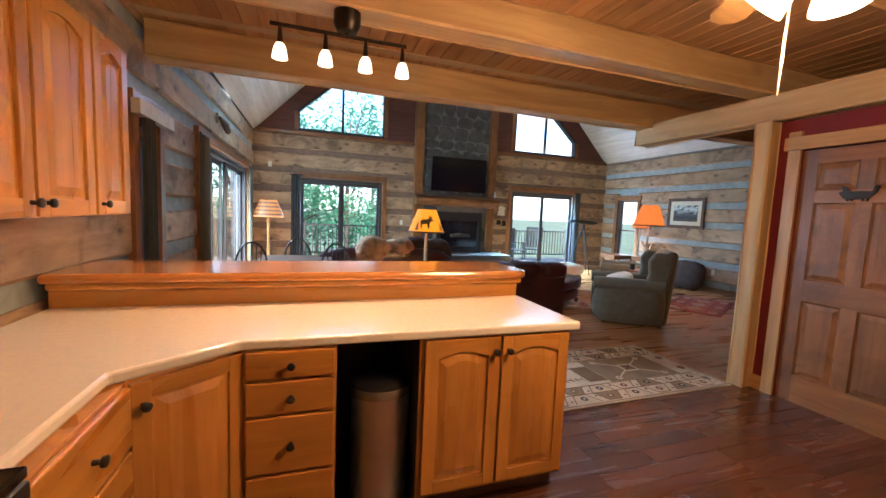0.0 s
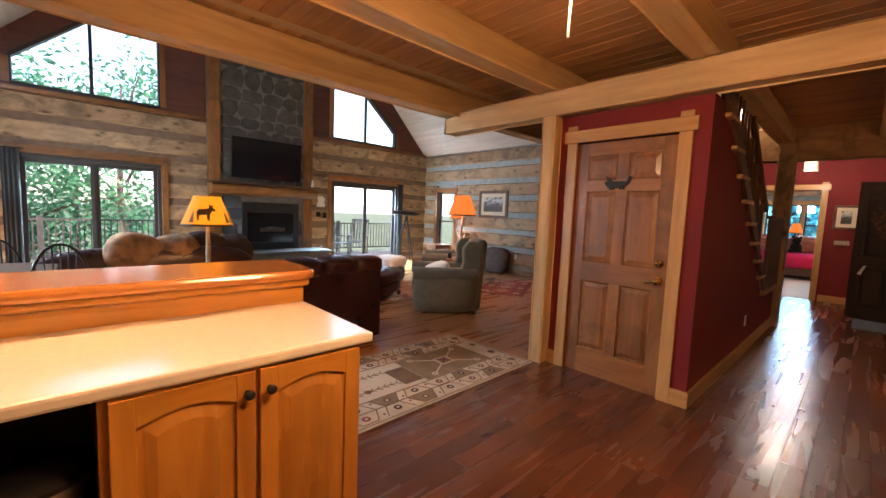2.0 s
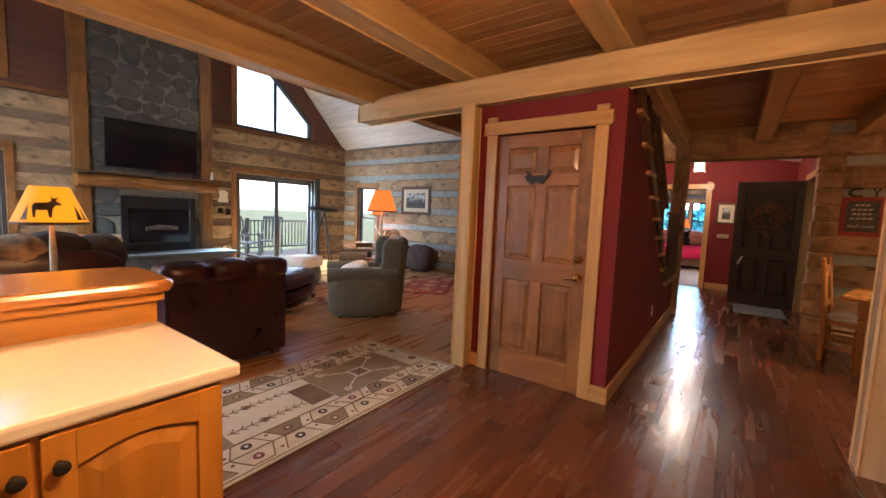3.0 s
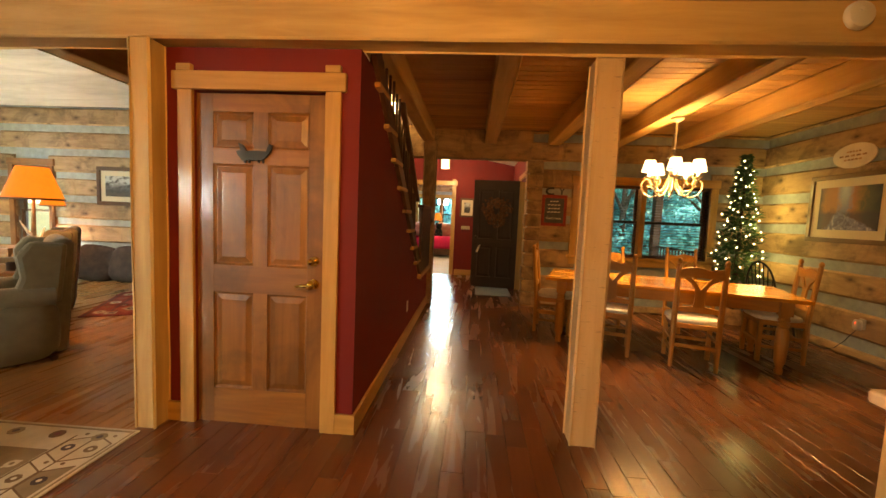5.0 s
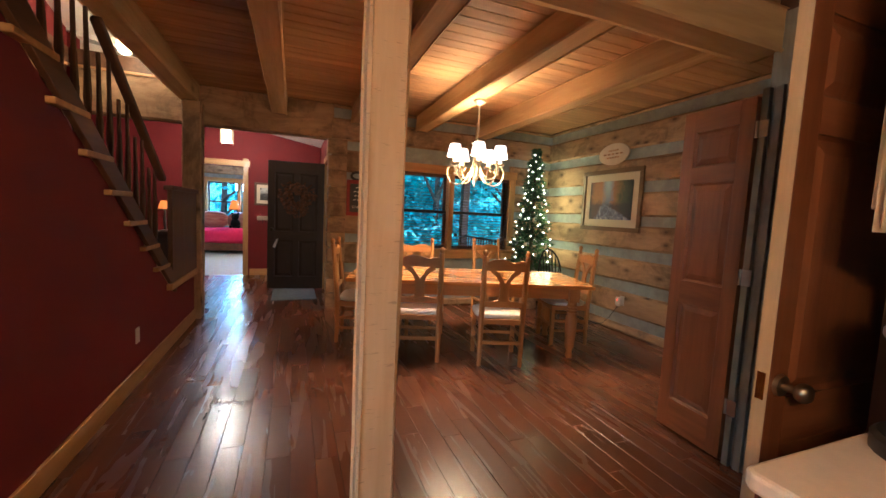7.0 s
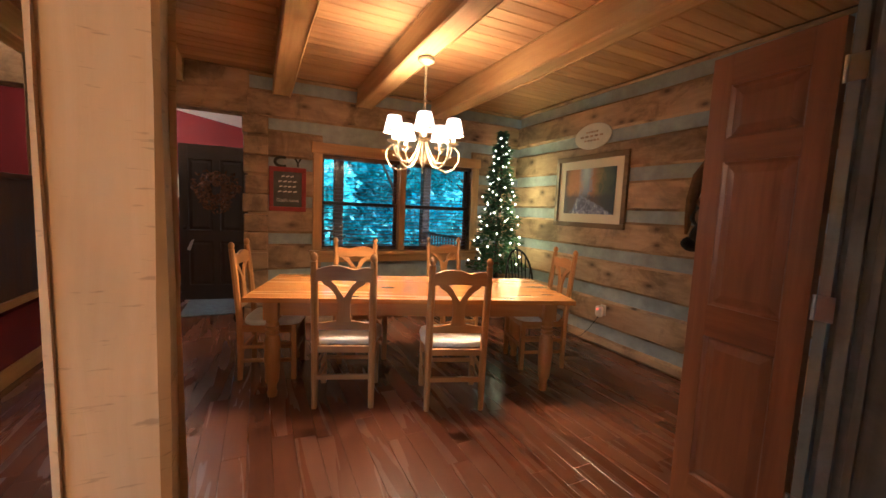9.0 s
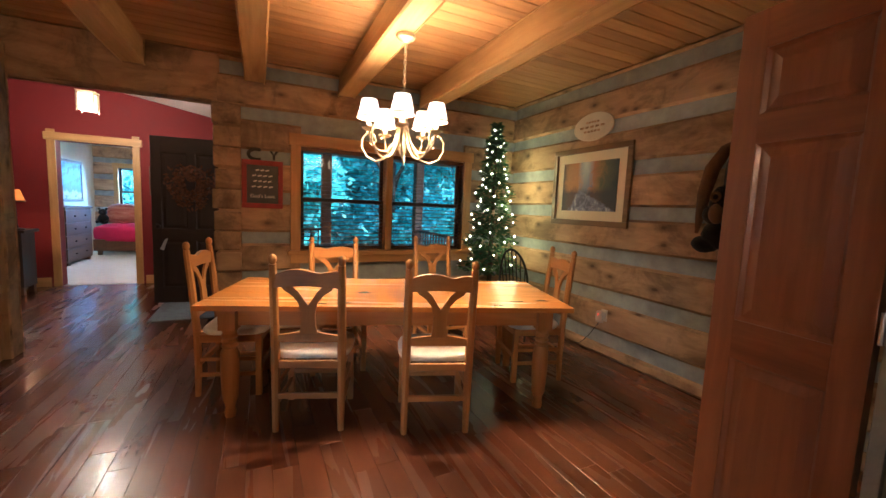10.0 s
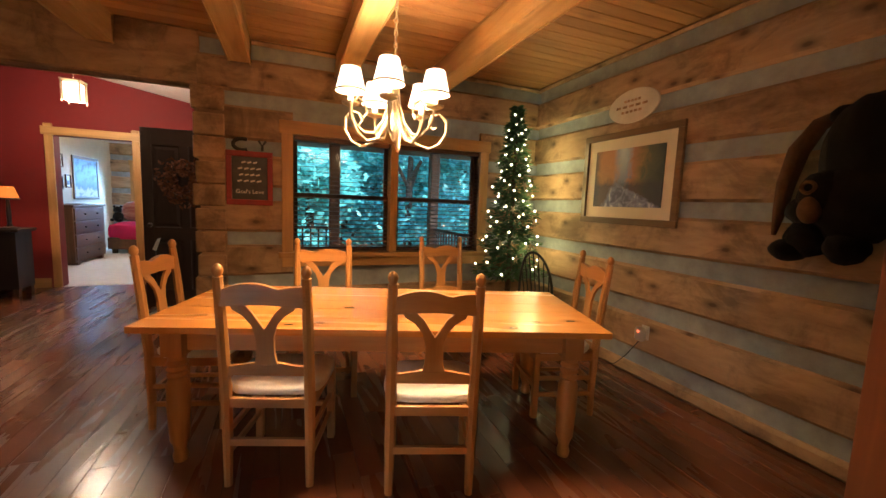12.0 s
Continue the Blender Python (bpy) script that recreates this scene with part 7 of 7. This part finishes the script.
    flat([(-0.12, -fh * 0.8), (0.075, -fh * 0.8), (0.075, fh * 0.5), (-0.12, fh * 0.5)], RB, 0.0126, "field_panel")
    for sx in (-1, 1):
        for sy in (-1, 1):
            strip((0.48, 0), (0.48 + sx * 0.30, sy * fh * 0.85), 0.014, RP, 0.0134)
            oct_(0.48 + sx * 0.27, sy * fh * 0.75, 0.032, RP, 0.0140)
            oct_(0.48 + sx * 0.27, sy * fh * 0.75, 0.012, RM, 0.0144)
    flat([(0.40, -0.075), (0.56, -0.075), (0.56, 0.075), (0.40, 0.075)], RP, 0.0148)
    flat([(0.42, -0.055), (0.54, -0.055), (0.54, 0.055), (0.42, 0.055)], RM, 0.0152)
    strip((0.43, -0.045), (0.53, 0.045), 0.02, RO, 0.0156)
    strip((0.43, 0.045), (0.53, -0.045), 0.02, RO, 0.0158)
    for sy in (-0.5, 0.5):
        y0 = sy * fh
        strip((-0.66, y0), (-0.16, y0), 0.008, RB, 0.0134, "branch")
        oct_(-0.42, y0, 0.026, RB, 0.0138)
        for i in range(9):
            bx = -0.64 + 0.06 * i
            for t in (-1, 1):
                strip((bx, y0), (bx + 0.03, y0 + t * 0.035), 0.007, RB, 0.0140, "twig")
    return r


kilim(4.90, 3.915, 2.24, 1.09, 1)
RR = plain("rug_wool_red", (0.22, 0.025, 0.02), 0.95, vary=0.2, relief=0.5)
motif_rug("runner_rug", "red patterned rug on the living room floor", 8.95, 6.0, 1.5, 0.85, 28, RR, RD, plain("rug_wool_rose", (0.35, 0.09, 0.06), 0.95), RG, 2)
motif_rug("area_rug", "blue-grey patterned rug under the ottoman", 5.95, 6.9, 2.0, 1.5, 0, plain("rug_wool_grey", (0.28, 0.25, 0.22), 0.95), RD, RR, RP, 3)
for x in (1.80, 2.78):
    windsor(x, 5.95, 180)
windsor(2.3, 7.2, 0)
small_table("breakfast_table", "dark round-cornered breakfast table", 2.3, 6.5, 0.9, 0.8, 0.74)

# carved plane-like ornament and curtains on the west wall
wo = thing("wall_ornament", "dark carved driftwood ornament on the log wall", "ornament", WX, 7.1, 2.44, 90)
part("body", Shape().tube([(-0.3, -0.06, 0.06), (-0.1, -0.08, 0.02), (0.15, -0.07, -0.03), (0.32, -0.05, 0.03)], [0.02, 0.05, 0.04, 0.015], 8), M["bark"], wo, smooth=True)
part("mount", Shape().box(-0.26, -0.14, -0.04, 0.0, 0.0, 0.13), M["antique"], wo, bevel=0.006)


def curtain(x, y, rz, w, z0, z1, mat, label, folds=7):
    c = thing("curtain", label, "curtain", x, y, 0, rz, "curtains")
    s, n = Shape(), folds * 6
    for i in range(n + 1):
        u = -w / 2 + w * i / n
        d = 0.03 * math.sin(i * math.tau / 6)
        s.v += [(u, -0.07 + d, z0), (u, -0.07 + d * 0.7, z1), (u, -0.062 + d, z0), (u, -0.062 + d * 0.7, z1)]
    for i in range(n):
        a = i * 4
        s.f += [(a, a + 4, a + 5, a + 1), (a + 2, a + 3, a + 7, a + 6)]
    part("drape", s, mat, c, smooth=True)
    part("rod", Shape().tube([(-w / 2 - 0.05, -0.066, z1 + 0.005), (w / 2 + 0.05, -0.066, z1 + 0.005)], 0.011, 8), M["bronze"], c, smooth=True)
    return c


curtain(2.16, NY, 0, 0.2, 0.03, 2.12, M["curtain"], "grey curtain drawn beside the glass door", 4)
curtain(9.56, NY, 0, 0.16, 0.03, 2.12, M["curtain"], "grey curtain drawn beside the glass door", 4)
curtain(WX, 6.0, 90, 0.26, 0.03, 2.14, M["green_cloth"], "sage curtain beside the wide glass door", 5)
curtain(WX, 9.5, 90, 0.2, 0.03, 2.14, M["green_cloth"], "sage curtain beside the wide glass door", 4)
curtain(WX, 4.42, 90, 0.13, 0.03, 2.05, M["curtain"], "dark curtain by the kitchen glass door", 3)
vl = thing("valance", "whitewashed board over the kitchen glass door", "valance", WX, 4.56, 1.99, 90)
part("board", Shape().box(-0.35, 0.34, -0.09, -0.034, 0, 0.1), M["ceil_white"], vl, bevel=0.004)

# ---- entry hall and bedroom things ----
ln = thing("pendant_lantern", "square glass pendant lantern, lit", "pendant light", 11.78, 2.07, 2.42)
part("rod", Shape().tube([(0, 0, 0.12), (0, 0, 0.445)], 0.006, 6).lathe([(0.05, 0.44), (0.05, 0.452)], sides=14), M["bronze"], ln)
part("cage", Shape().box(-0.085, -0.075, -0.085, -0.075, -0.11, 0.12).box(0.075, 0.085, -0.085, -0.075, -0.11, 0.12).box(-0.085, -0.075, 0.075, 0.085, -0.11, 0.12).box(0.075, 0.085, 0.075, 0.085, -0.11, 0.12).box(-0.09, 0.09, -0.09, 0.09, 0.12, 0.13), M["antique"], ln)
part("glass_panel", Shape().box(-0.07, 0.07, -0.07, 0.07, -0.09, 0.10), M["frost"], ln, "lit seeded glass", bevel=0.008)
bulb((11.78, 2.07, 2.22), 22, (1.0, 0.80, 0.58), 0.06)
bulb((11.78, 2.07, 2.60), 30, (1.0, 0.80, 0.58), 0.03)
wr = thing("wreath", "dried leaf wreath on the dark entry door", "wreath", 11.58, 1.02, 1.52, -97)
rnd = random.Random(6)
lv = Shape()
for i in range(330):
    a = rnd.uniform(0, math.tau)
    r = rnd.uniform(0.07, 0.28) * (1 + 0.12 * math.sin(3 * a))
    p = Vector((r * math.cos(a), -0.03 - rnd.uniform(0, 0.05), r * math.sin(a)))
    u = Vector((rnd.uniform(-1, 1), rnd.uniform(-0.6, 0.6), rnd.uniform(-1, 1))).normalized() * 0.04
    w_ = Vector((-u.z, rnd.uniform(-0.01, 0.01), u.x)) * 0.4
    n = len(lv.v)
    lv.v += [tuple(p - u), tuple(p + w_), tuple(p + u), tuple(p - w_)]
    lv.f.append((n, n + 1, n + 2, n + 3))
tagged(part("leaves", lv, plain("dried_leaves", (0.12, 0.045, 0.018), 0.8, vary=0.75, scale=16), wr), kind="stuff")
part("ring", Shape().tube([(0.19 * math.cos(t), -0.025, 0.19 * math.sin(t)) for t in [math.tau * i / 24 for i in range(25)]], 0.015, 6), M["bark"], wr)
dm = tagged(part("doormat", Shape().box(-0.45, 0.45, -0.32, 0.32, 0.002, 0.016), M["mat_grey"], bevel=0.004), "grey doormat inside the entry door", "mat")
dm.location = (11.25, 1.05, 0)
picture("framed_picture", "small black and white framed photograph", 13.2, 1.62, 1.60, -90, 0.34, 0.44, 0.04, 0.06, "brown_x", ART_MOUNTAIN)
ky = thing("key_rack", "small painted key rack on the red wall", "rack", 13.2, 1.64, 1.13, -90)
part("board", Shape().box(-0.1, 0.1, -0.02, 0, -0.04, 0.04), M["antique"], ky, bevel=0.004)
for x in (-0.06, 0, 0.06):
    part("hook", Shape().tube([(x, -0.02, -0.02), (x, -0.04, -0.05), (x, -0.03, -0.09)], 0.005, 5), M["bronze"], ky)
ht = thing("hall_console", "dark console table in the entry", "console table", 12.75, 3.5, 0, -90)
part("top", Shape().box(-0.5, 0.5, -0.2, 0.2, 0.82, 0.86), M["espresso_x"], ht, bevel=0.005)
part("body", Shape().box(-0.46, 0.46, -0.17, 0.17, 0.1, 0.82), M["espresso_z"], ht, bevel=0.004)
for sx in (-1, 1):
    for sy in (-1, 1):
        part("foot", Shape().box(sx * 0.42 - 0.03, sx * 0.42 + 0.03, sy * 0.13 - 0.03, sy * 0.13 + 0.03, 0, 0.1), M["brown_z"], ht)
table_lamp("table_lamp", "small console lamp with a pinkish shade", 12.66, 3.12, 0.86, 0.105, 0.06, 1.23, 1.38, "shade_orange", "black", 6, (1.0, 0.5, 0.25))
be = thing("bed", "bed under a crimson blanket", "bed", 17.4, 2.6, 0, 0)
part("base", Shape().box(-0.56, 0.56, -1.0, 1.0, 0.1, 0.36), M["brown_x"], be, bevel=0.01)
part("mattress", Shape().cushion(-0.57, 0.57, -1.02, 1.02, 0.34, 0.64, 0.01), M["linen"], be, smooth=True)
part("blanket", Shape().cushion(-0.60, 0.36, -1.05, 1.05, 0.26, 0.70, 0.015), M["bed_red"], be, "crimson blanket", smooth=True)
for sx in (-0.48, 0.48):
    for sy in (-0.9, 0.9):
        part("leg", Shape().box(sx - 0.04, sx + 0.04, sy - 0.04, sy + 0.04, 0, 0.12), M["brown_z"], be)
RS = wood("striped_ticking", (0.30, 0.02, 0.025), (0.55, 0.3, 0.22), "y", 0.9, knots=0, vary=0.05, grain=2.0)
for y, m, lab in ((3.2, RS, "red striped pillow on the bed"), (2.5, RS, "red striped pillow on the bed")):
    o = tagged(part("pillow", Shape().cushion(-0.12, 0.12, -0.32, 0.32, -0.2, 0.2, 0.04), m, smooth=True), lab, "pillow")
    o.matrix_basis = pose(17.62, y, 0.92, 0, -14, 0)
for x, y, s_ in ((17.2, 3.5, 0.8), (17.8, 3.1, 1.05), (17.3, 2.62, 1.0)):
    t = Shape().ball((0, 0, 0.13), 0.13, 0.13, 0.15, 14, 10, 0.1).ball((-0.02, 0, 0.33), 0.1, 0.1, 0.095, 14, 10, 0.1).ball((-0.01, 0.08, 0.42), 0.035).ball((-0.01, -0.08, 0.42), 0.035).ball((-0.1, 0, 0.31), 0.04).ball((-0.12, 0.1, 0.05), 0.09, 0.045, 0.045).ball((-0.12, -0.1, 0.05), 0.09, 0.045, 0.045)
    o = tagged(part("teddy_bear", t, M["fur"], smooth=True), "black plush toy bear sitting on the bed", "stuffed toy")
    o.matrix_basis = pose(x, y, 0.70, 0, 0, 0) @ Matrix.Scale(s_, 4)
dr = thing("dresser", "dark wooden chest of drawers in the bedroom", "dresser", 15.72, 3.72, 0, 0)
part("body", Shape().box(-0.64, 0.64, -0.25, 0.25, 0.06, 1.06), M["brown_z"], dr, bevel=0.006)
part("top", Shape().box(-0.67, 0.67, -0.28, 0.27, 1.06, 1.10), M["brown_x"], dr, bevel=0.005)
for i in range(4):
    f_ = part("drawer_front", Shape().box(-0.60, 0.60, -0.268, -0.25, 0.10 + i * 0.24, 0.32 + i * 0.24), M["brown_x"], dr, bevel=0.005)
    for x in (-0.25, 0.25):
        part("knob", Shape().ball((x, -0.285, 0.21 + i * 0.24), 0.015, sides=8, rings=6), M["bronze"], f_)
for sx in (-1, 1):
    part("foot", Shape().box(sx * 0.5 - 0.04, sx * 0.5 + 0.04, -0.25, 0.25, 0, 0.06), M["brown_x"], dr)
picture("framed_picture", "dark-framed blue lake print in the bedroom", 17.06, 4.0, 1.63, 0, 1.15, 0.90, 0.06, 0.0, "brown_x", ART_BLUE)
for x, z in ((16.02, 1.93), (16.29, 1.54), (15.98, 1.5)):
    picture("framed_picture", "small framed picture on the cream wall", x, 4.0, z, 0, 0.2, 0.26, 0.025, 0.03, "brown_x", ART_MOUNTAIN)
small_table("nightstand", "wooden nightstand by the bedroom window", 18.1, 1.15, 0.45, 0.42, 0.62)
table_lamp("table_lamp", "bedside lamp with an orange shade", 18.17, 2.75, 0.70, 0.16, 0.08, 1.22, 1.5, "shade_orange", "bronze", 8)
small_table("nightstand", "wooden nightstand behind the bed", 18.16, 2.75, 0.32, 0.34, 0.70)
bulb((15.3, 2.2, 2.25), 32, (1.0, 0.8, 0.55), 0.08)
bl_ = thing("ceiling_light", "flush glass ceiling light in the bedroom", "ceiling light", 15.3, 2.2, 2.57)
part("canopy", Shape().lathe([(0.09, 0), (0.09, -0.03)], sides=20), M["bronze"], bl_, smooth=True)
part("glass_shade", Shape().lathe([(0.11, -0.03), (0.12, -0.06), (0.08, -0.12), (0.02, -0.14)], sides=20), M["frost"], bl_, "lit glass bowl", smooth=True)

# ---- outdoors ----
gr = Shape().box(-400, 400, -400, 400, -2.6, -2.4)
tagged(part("ground", gr, M["ground"]), "wooded ground below the deck", "ground", kind="structure")


# added backdrop filling the sky gaps behind the trees, with the same skylight blue
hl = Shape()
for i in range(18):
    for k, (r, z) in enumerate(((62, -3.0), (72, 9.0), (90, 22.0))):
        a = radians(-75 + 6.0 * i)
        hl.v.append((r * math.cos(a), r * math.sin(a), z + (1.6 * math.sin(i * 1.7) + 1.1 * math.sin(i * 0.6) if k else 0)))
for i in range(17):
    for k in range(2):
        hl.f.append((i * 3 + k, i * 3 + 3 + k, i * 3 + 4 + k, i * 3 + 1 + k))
tagged(part("backdrop", hl, M["leaf_sky_tint"], smooth=True), "wooded hillside far behind the house", "hillside", kind="structure")


def deck(name, x0, x1, y0, y1, label, rails):
    d = thing(name, label, "deck", 0, 0, 0, kind="structure")
    part("frame", Shape().box(x0 + 0.02, x1 - 0.02, y0 + 0.02, y1 - 0.02, -0.3, -0.075), M["deck"], d)
    y = y0
    pm = Shape().box(x0, x1, 0.003, 0.137, -0.07, -0.04).mesh("deck_board")
    while y < y1 - 0.05:
        part("deck_board", pm, M["deck"], d).location = (0, y, 0)
        y += 0.14
    for p, q in rails:
        r = thing("deck_railing", "dark deck railing with thin balusters", "railing", kind="structure")
        p, q = Vector((*p, 0)), Vector((*q, 0))
        n = max(2, int((q - p).length / 0.115))
        for z in (0.10, 0.92):
            part("rail", Shape().beam(p + Vector((0, 0, z)), q + Vector((0, 0, z)), 0.05, 0.04), M["rail"], r)
        bm_ = Shape().box(-0.012, 0.012, -0.012, 0.012, 0.11, 0.91).mesh("baluster")
        for i in range(n + 1):
            part("baluster", bm_, M["rail"], r).location = p.lerp(q, i / n)
        pm_ = Shape().box(-0.05, 0.05, -0.05, 0.05, -0.04, 1.0).mesh("rail_post")
        k = max(1, int((q - p).length / 2.2))
        for i in range(k + 1):
            part("rail_post", pm_, M["rail"], r).location = p.lerp(q, i / k)
    return d


deck("deck_north", 0.0, 11.5, NY + 0.3, NY + 2.9, "weathered wooden deck behind the living room", [((0.0, NY + 2.85), (11.5, NY + 2.85))])
deck("deck_west", -2.2, WX - 0.35, 3.5, NY + 0.3, "weathered wooden deck beside the living room", [((-2.15, 3.5), (-2.15, NY + 0.3))])
deck("porch_east", EX + 0.5, 12.9, -4.5, 0.3, "covered wooden front porch", [((12.85, -0.80), (12.85, 0.3)), ((10.9, -2.56), (12.85, -2.56))])
for x, y in ((12.85, -0.805), (12.85, -2.525)):
    timber("porch_post", (x, y, -0.07), (x, y, 2.6), 0.16, 0.16, "brown_z", "dark squared porch post", 40)
tagged(part("porch_roof", Shape().slab([(EX + 0.35, 2.75), (13.3, 2.25), (13.3, 2.37), (EX + 0.35, 2.87)], -5, 0.38, "y"), M["brown_y"]), "dark porch roof over the dining window", "roof", kind="structure")


def rocker(x, y, rz):
    c = thing("rocking_chair", "slatted rocking chair on the deck", "chair", x, y, -0.04, rz, "deck rocking chairs")
    for sx in (-1, 1):
        part("rocker", Shape().tube([(sx * 0.26, -0.45, 0.09), (sx * 0.26, -0.2, 0.03), (sx * 0.26, 0.1, 0.02), (sx * 0.26, 0.42, 0.08)], 0.018, 6), M["rail"], c, smooth=True)
        part("post", Shape().tube([(sx * 0.26, -0.22, 0.04), (sx * 0.26, -0.3, 0.6), (sx * 0.26, -0.42, 1.1)], 0.02, 6), M["rail"], c, smooth=True)
        part("leg", Shape().tube([(sx * 0.26, 0.24, 0.04), (sx * 0.26, 0.24, 0.62)], 0.02, 6), M["rail"], c, smooth=True)
        part("arm", Shape().box(sx * 0.28 - 0.04, sx * 0.28 + 0.04, -0.32, 0.28, 0.61, 0.635), M["rail"], c)
    part("seat", Shape().box(-0.26, 0.26, -0.25, 0.26, 0.40, 0.43), M["rail"], c)
    for i in range(5):
        part("slat", Shape().beam((-0.18 + 0.09 * i, -0.29, 0.45), (-0.18 + 0.09 * i, -0.41, 1.08), 0.05, 0.012, up=(0, 1, 0.2)), M["rail"], c)
    part("top_rail", Shape().box(-0.27, 0.27, -0.44, -0.40, 1.04, 1.12), M["rail"], c)
    return c


rk = rocker(8.55, NY + 1.6, 200)
copy_thing(rk, pose(9.4, NY + 1.9, -0.04, 0, 0, 140))


def leafy_tree(x, y, h, r, seed, mat, n=4200, trunk=0.14, base_z=-2.4, lo=0.25, size=0.12):
    t = thing("deciduous_tree", "leafy deciduous tree beyond the deck", "tree", x, y, base_z, 0, "trees outside")
    rnd = random.Random(seed)
    part("trunk", Shape().tube([(0, 0, 0), (rnd.uniform(-.2, .2), rnd.uniform(-.2, .2), h * 0.5), (rnd.uniform(-.3, .3), rnd.uniform(-.3, .3), h * 0.95)], [trunk, trunk * 0.7, 0.03], 10), M["bark"], t, smooth=True)
    s = Shape()
    clumps = []
    for k in range(22):
        a, z = rnd.uniform(0, math.tau), h * rnd.uniform(lo, 1.0)
        rr = r * rnd.uniform(0.3, 1.0) * (1 - 0.5 * abs(z / h - 0.6))
        c = Vector((rr * math.cos(a), rr * math.sin(a), z))
        clumps.append((c, rnd.uniform(0.35, 0.6) * r * 0.8))
        if k < 9:
            part("limb", Shape().tube([(0, 0, z * 0.75), tuple(c * 0.5 + Vector((0, 0, z * 0.42))), tuple(c)], [trunk * 0.4, trunk * 0.25, 0.015], 6), M["bark"], t, smooth=True)
    for i in range(n):
        c, q = clumps[rnd.randrange(len(clumps))]
        d = Vector((rnd.gauss(0, 1), rnd.gauss(0, 1), rnd.gauss(0, 0.8))).normalized() * q * rnd.uniform(0.3, 1.05)
        p = c + d
        u = Vector((rnd.gauss(0, 1), rnd.gauss(0, 1), rnd.gauss(0, 0.6))).normalized() * size * rnd.uniform(0.6, 1.2)
        w_ = u.cross(Vector((rnd.gauss(0, 1), rnd.gauss(0, 1), rnd.gauss(0, 1)))).normalized() * size * 0.4
        b = len(s.v)
        s.v += [tuple(p - u), tuple(p + w_), tuple(p + u), tuple(p - w_)]
        s.f.append((b, b + 1, b + 2, b + 3))
    tagged(part("crown", s, mat, t), kind="stuff")
    return t


for i, (x, y, h, r) in enumerate(((1.6, 17.0, 7.0, 2.6), (4.2, 19.5, 8.2, 3.0), (-0.8, 20.0, 9.4, 3.2), (2.8, 24.0, 8.6, 3.5), (-4.5, 7.0, 8, 2.4), (-3.4, 8.9, 7, 1.9), (-3.3, 5.2, 7, 1.9), (-2.6, 11.6, 7.5, 2.0), (-5.5, 10.5, 9, 2.8), (-5.0, 14.0, 10, 2.8), (6.2, 26.0, 9.0, 2.8))):
    leafy_tree(x, y, h, r, 30 + i, M["leaf"], lo=0.2)
# trees on the dining side, skylight blue painted into their leaves
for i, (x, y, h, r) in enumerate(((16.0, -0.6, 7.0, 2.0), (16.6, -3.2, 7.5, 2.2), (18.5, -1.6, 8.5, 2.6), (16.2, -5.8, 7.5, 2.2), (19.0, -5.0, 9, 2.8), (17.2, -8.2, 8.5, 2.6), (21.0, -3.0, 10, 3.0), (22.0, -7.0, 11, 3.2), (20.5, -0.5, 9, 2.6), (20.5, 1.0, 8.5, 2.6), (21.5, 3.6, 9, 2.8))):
    leafy_tree(x, y, h, r, 60 + i, M["leaf_sky_tint"], n=5600, lo=0.12, size=0.15)
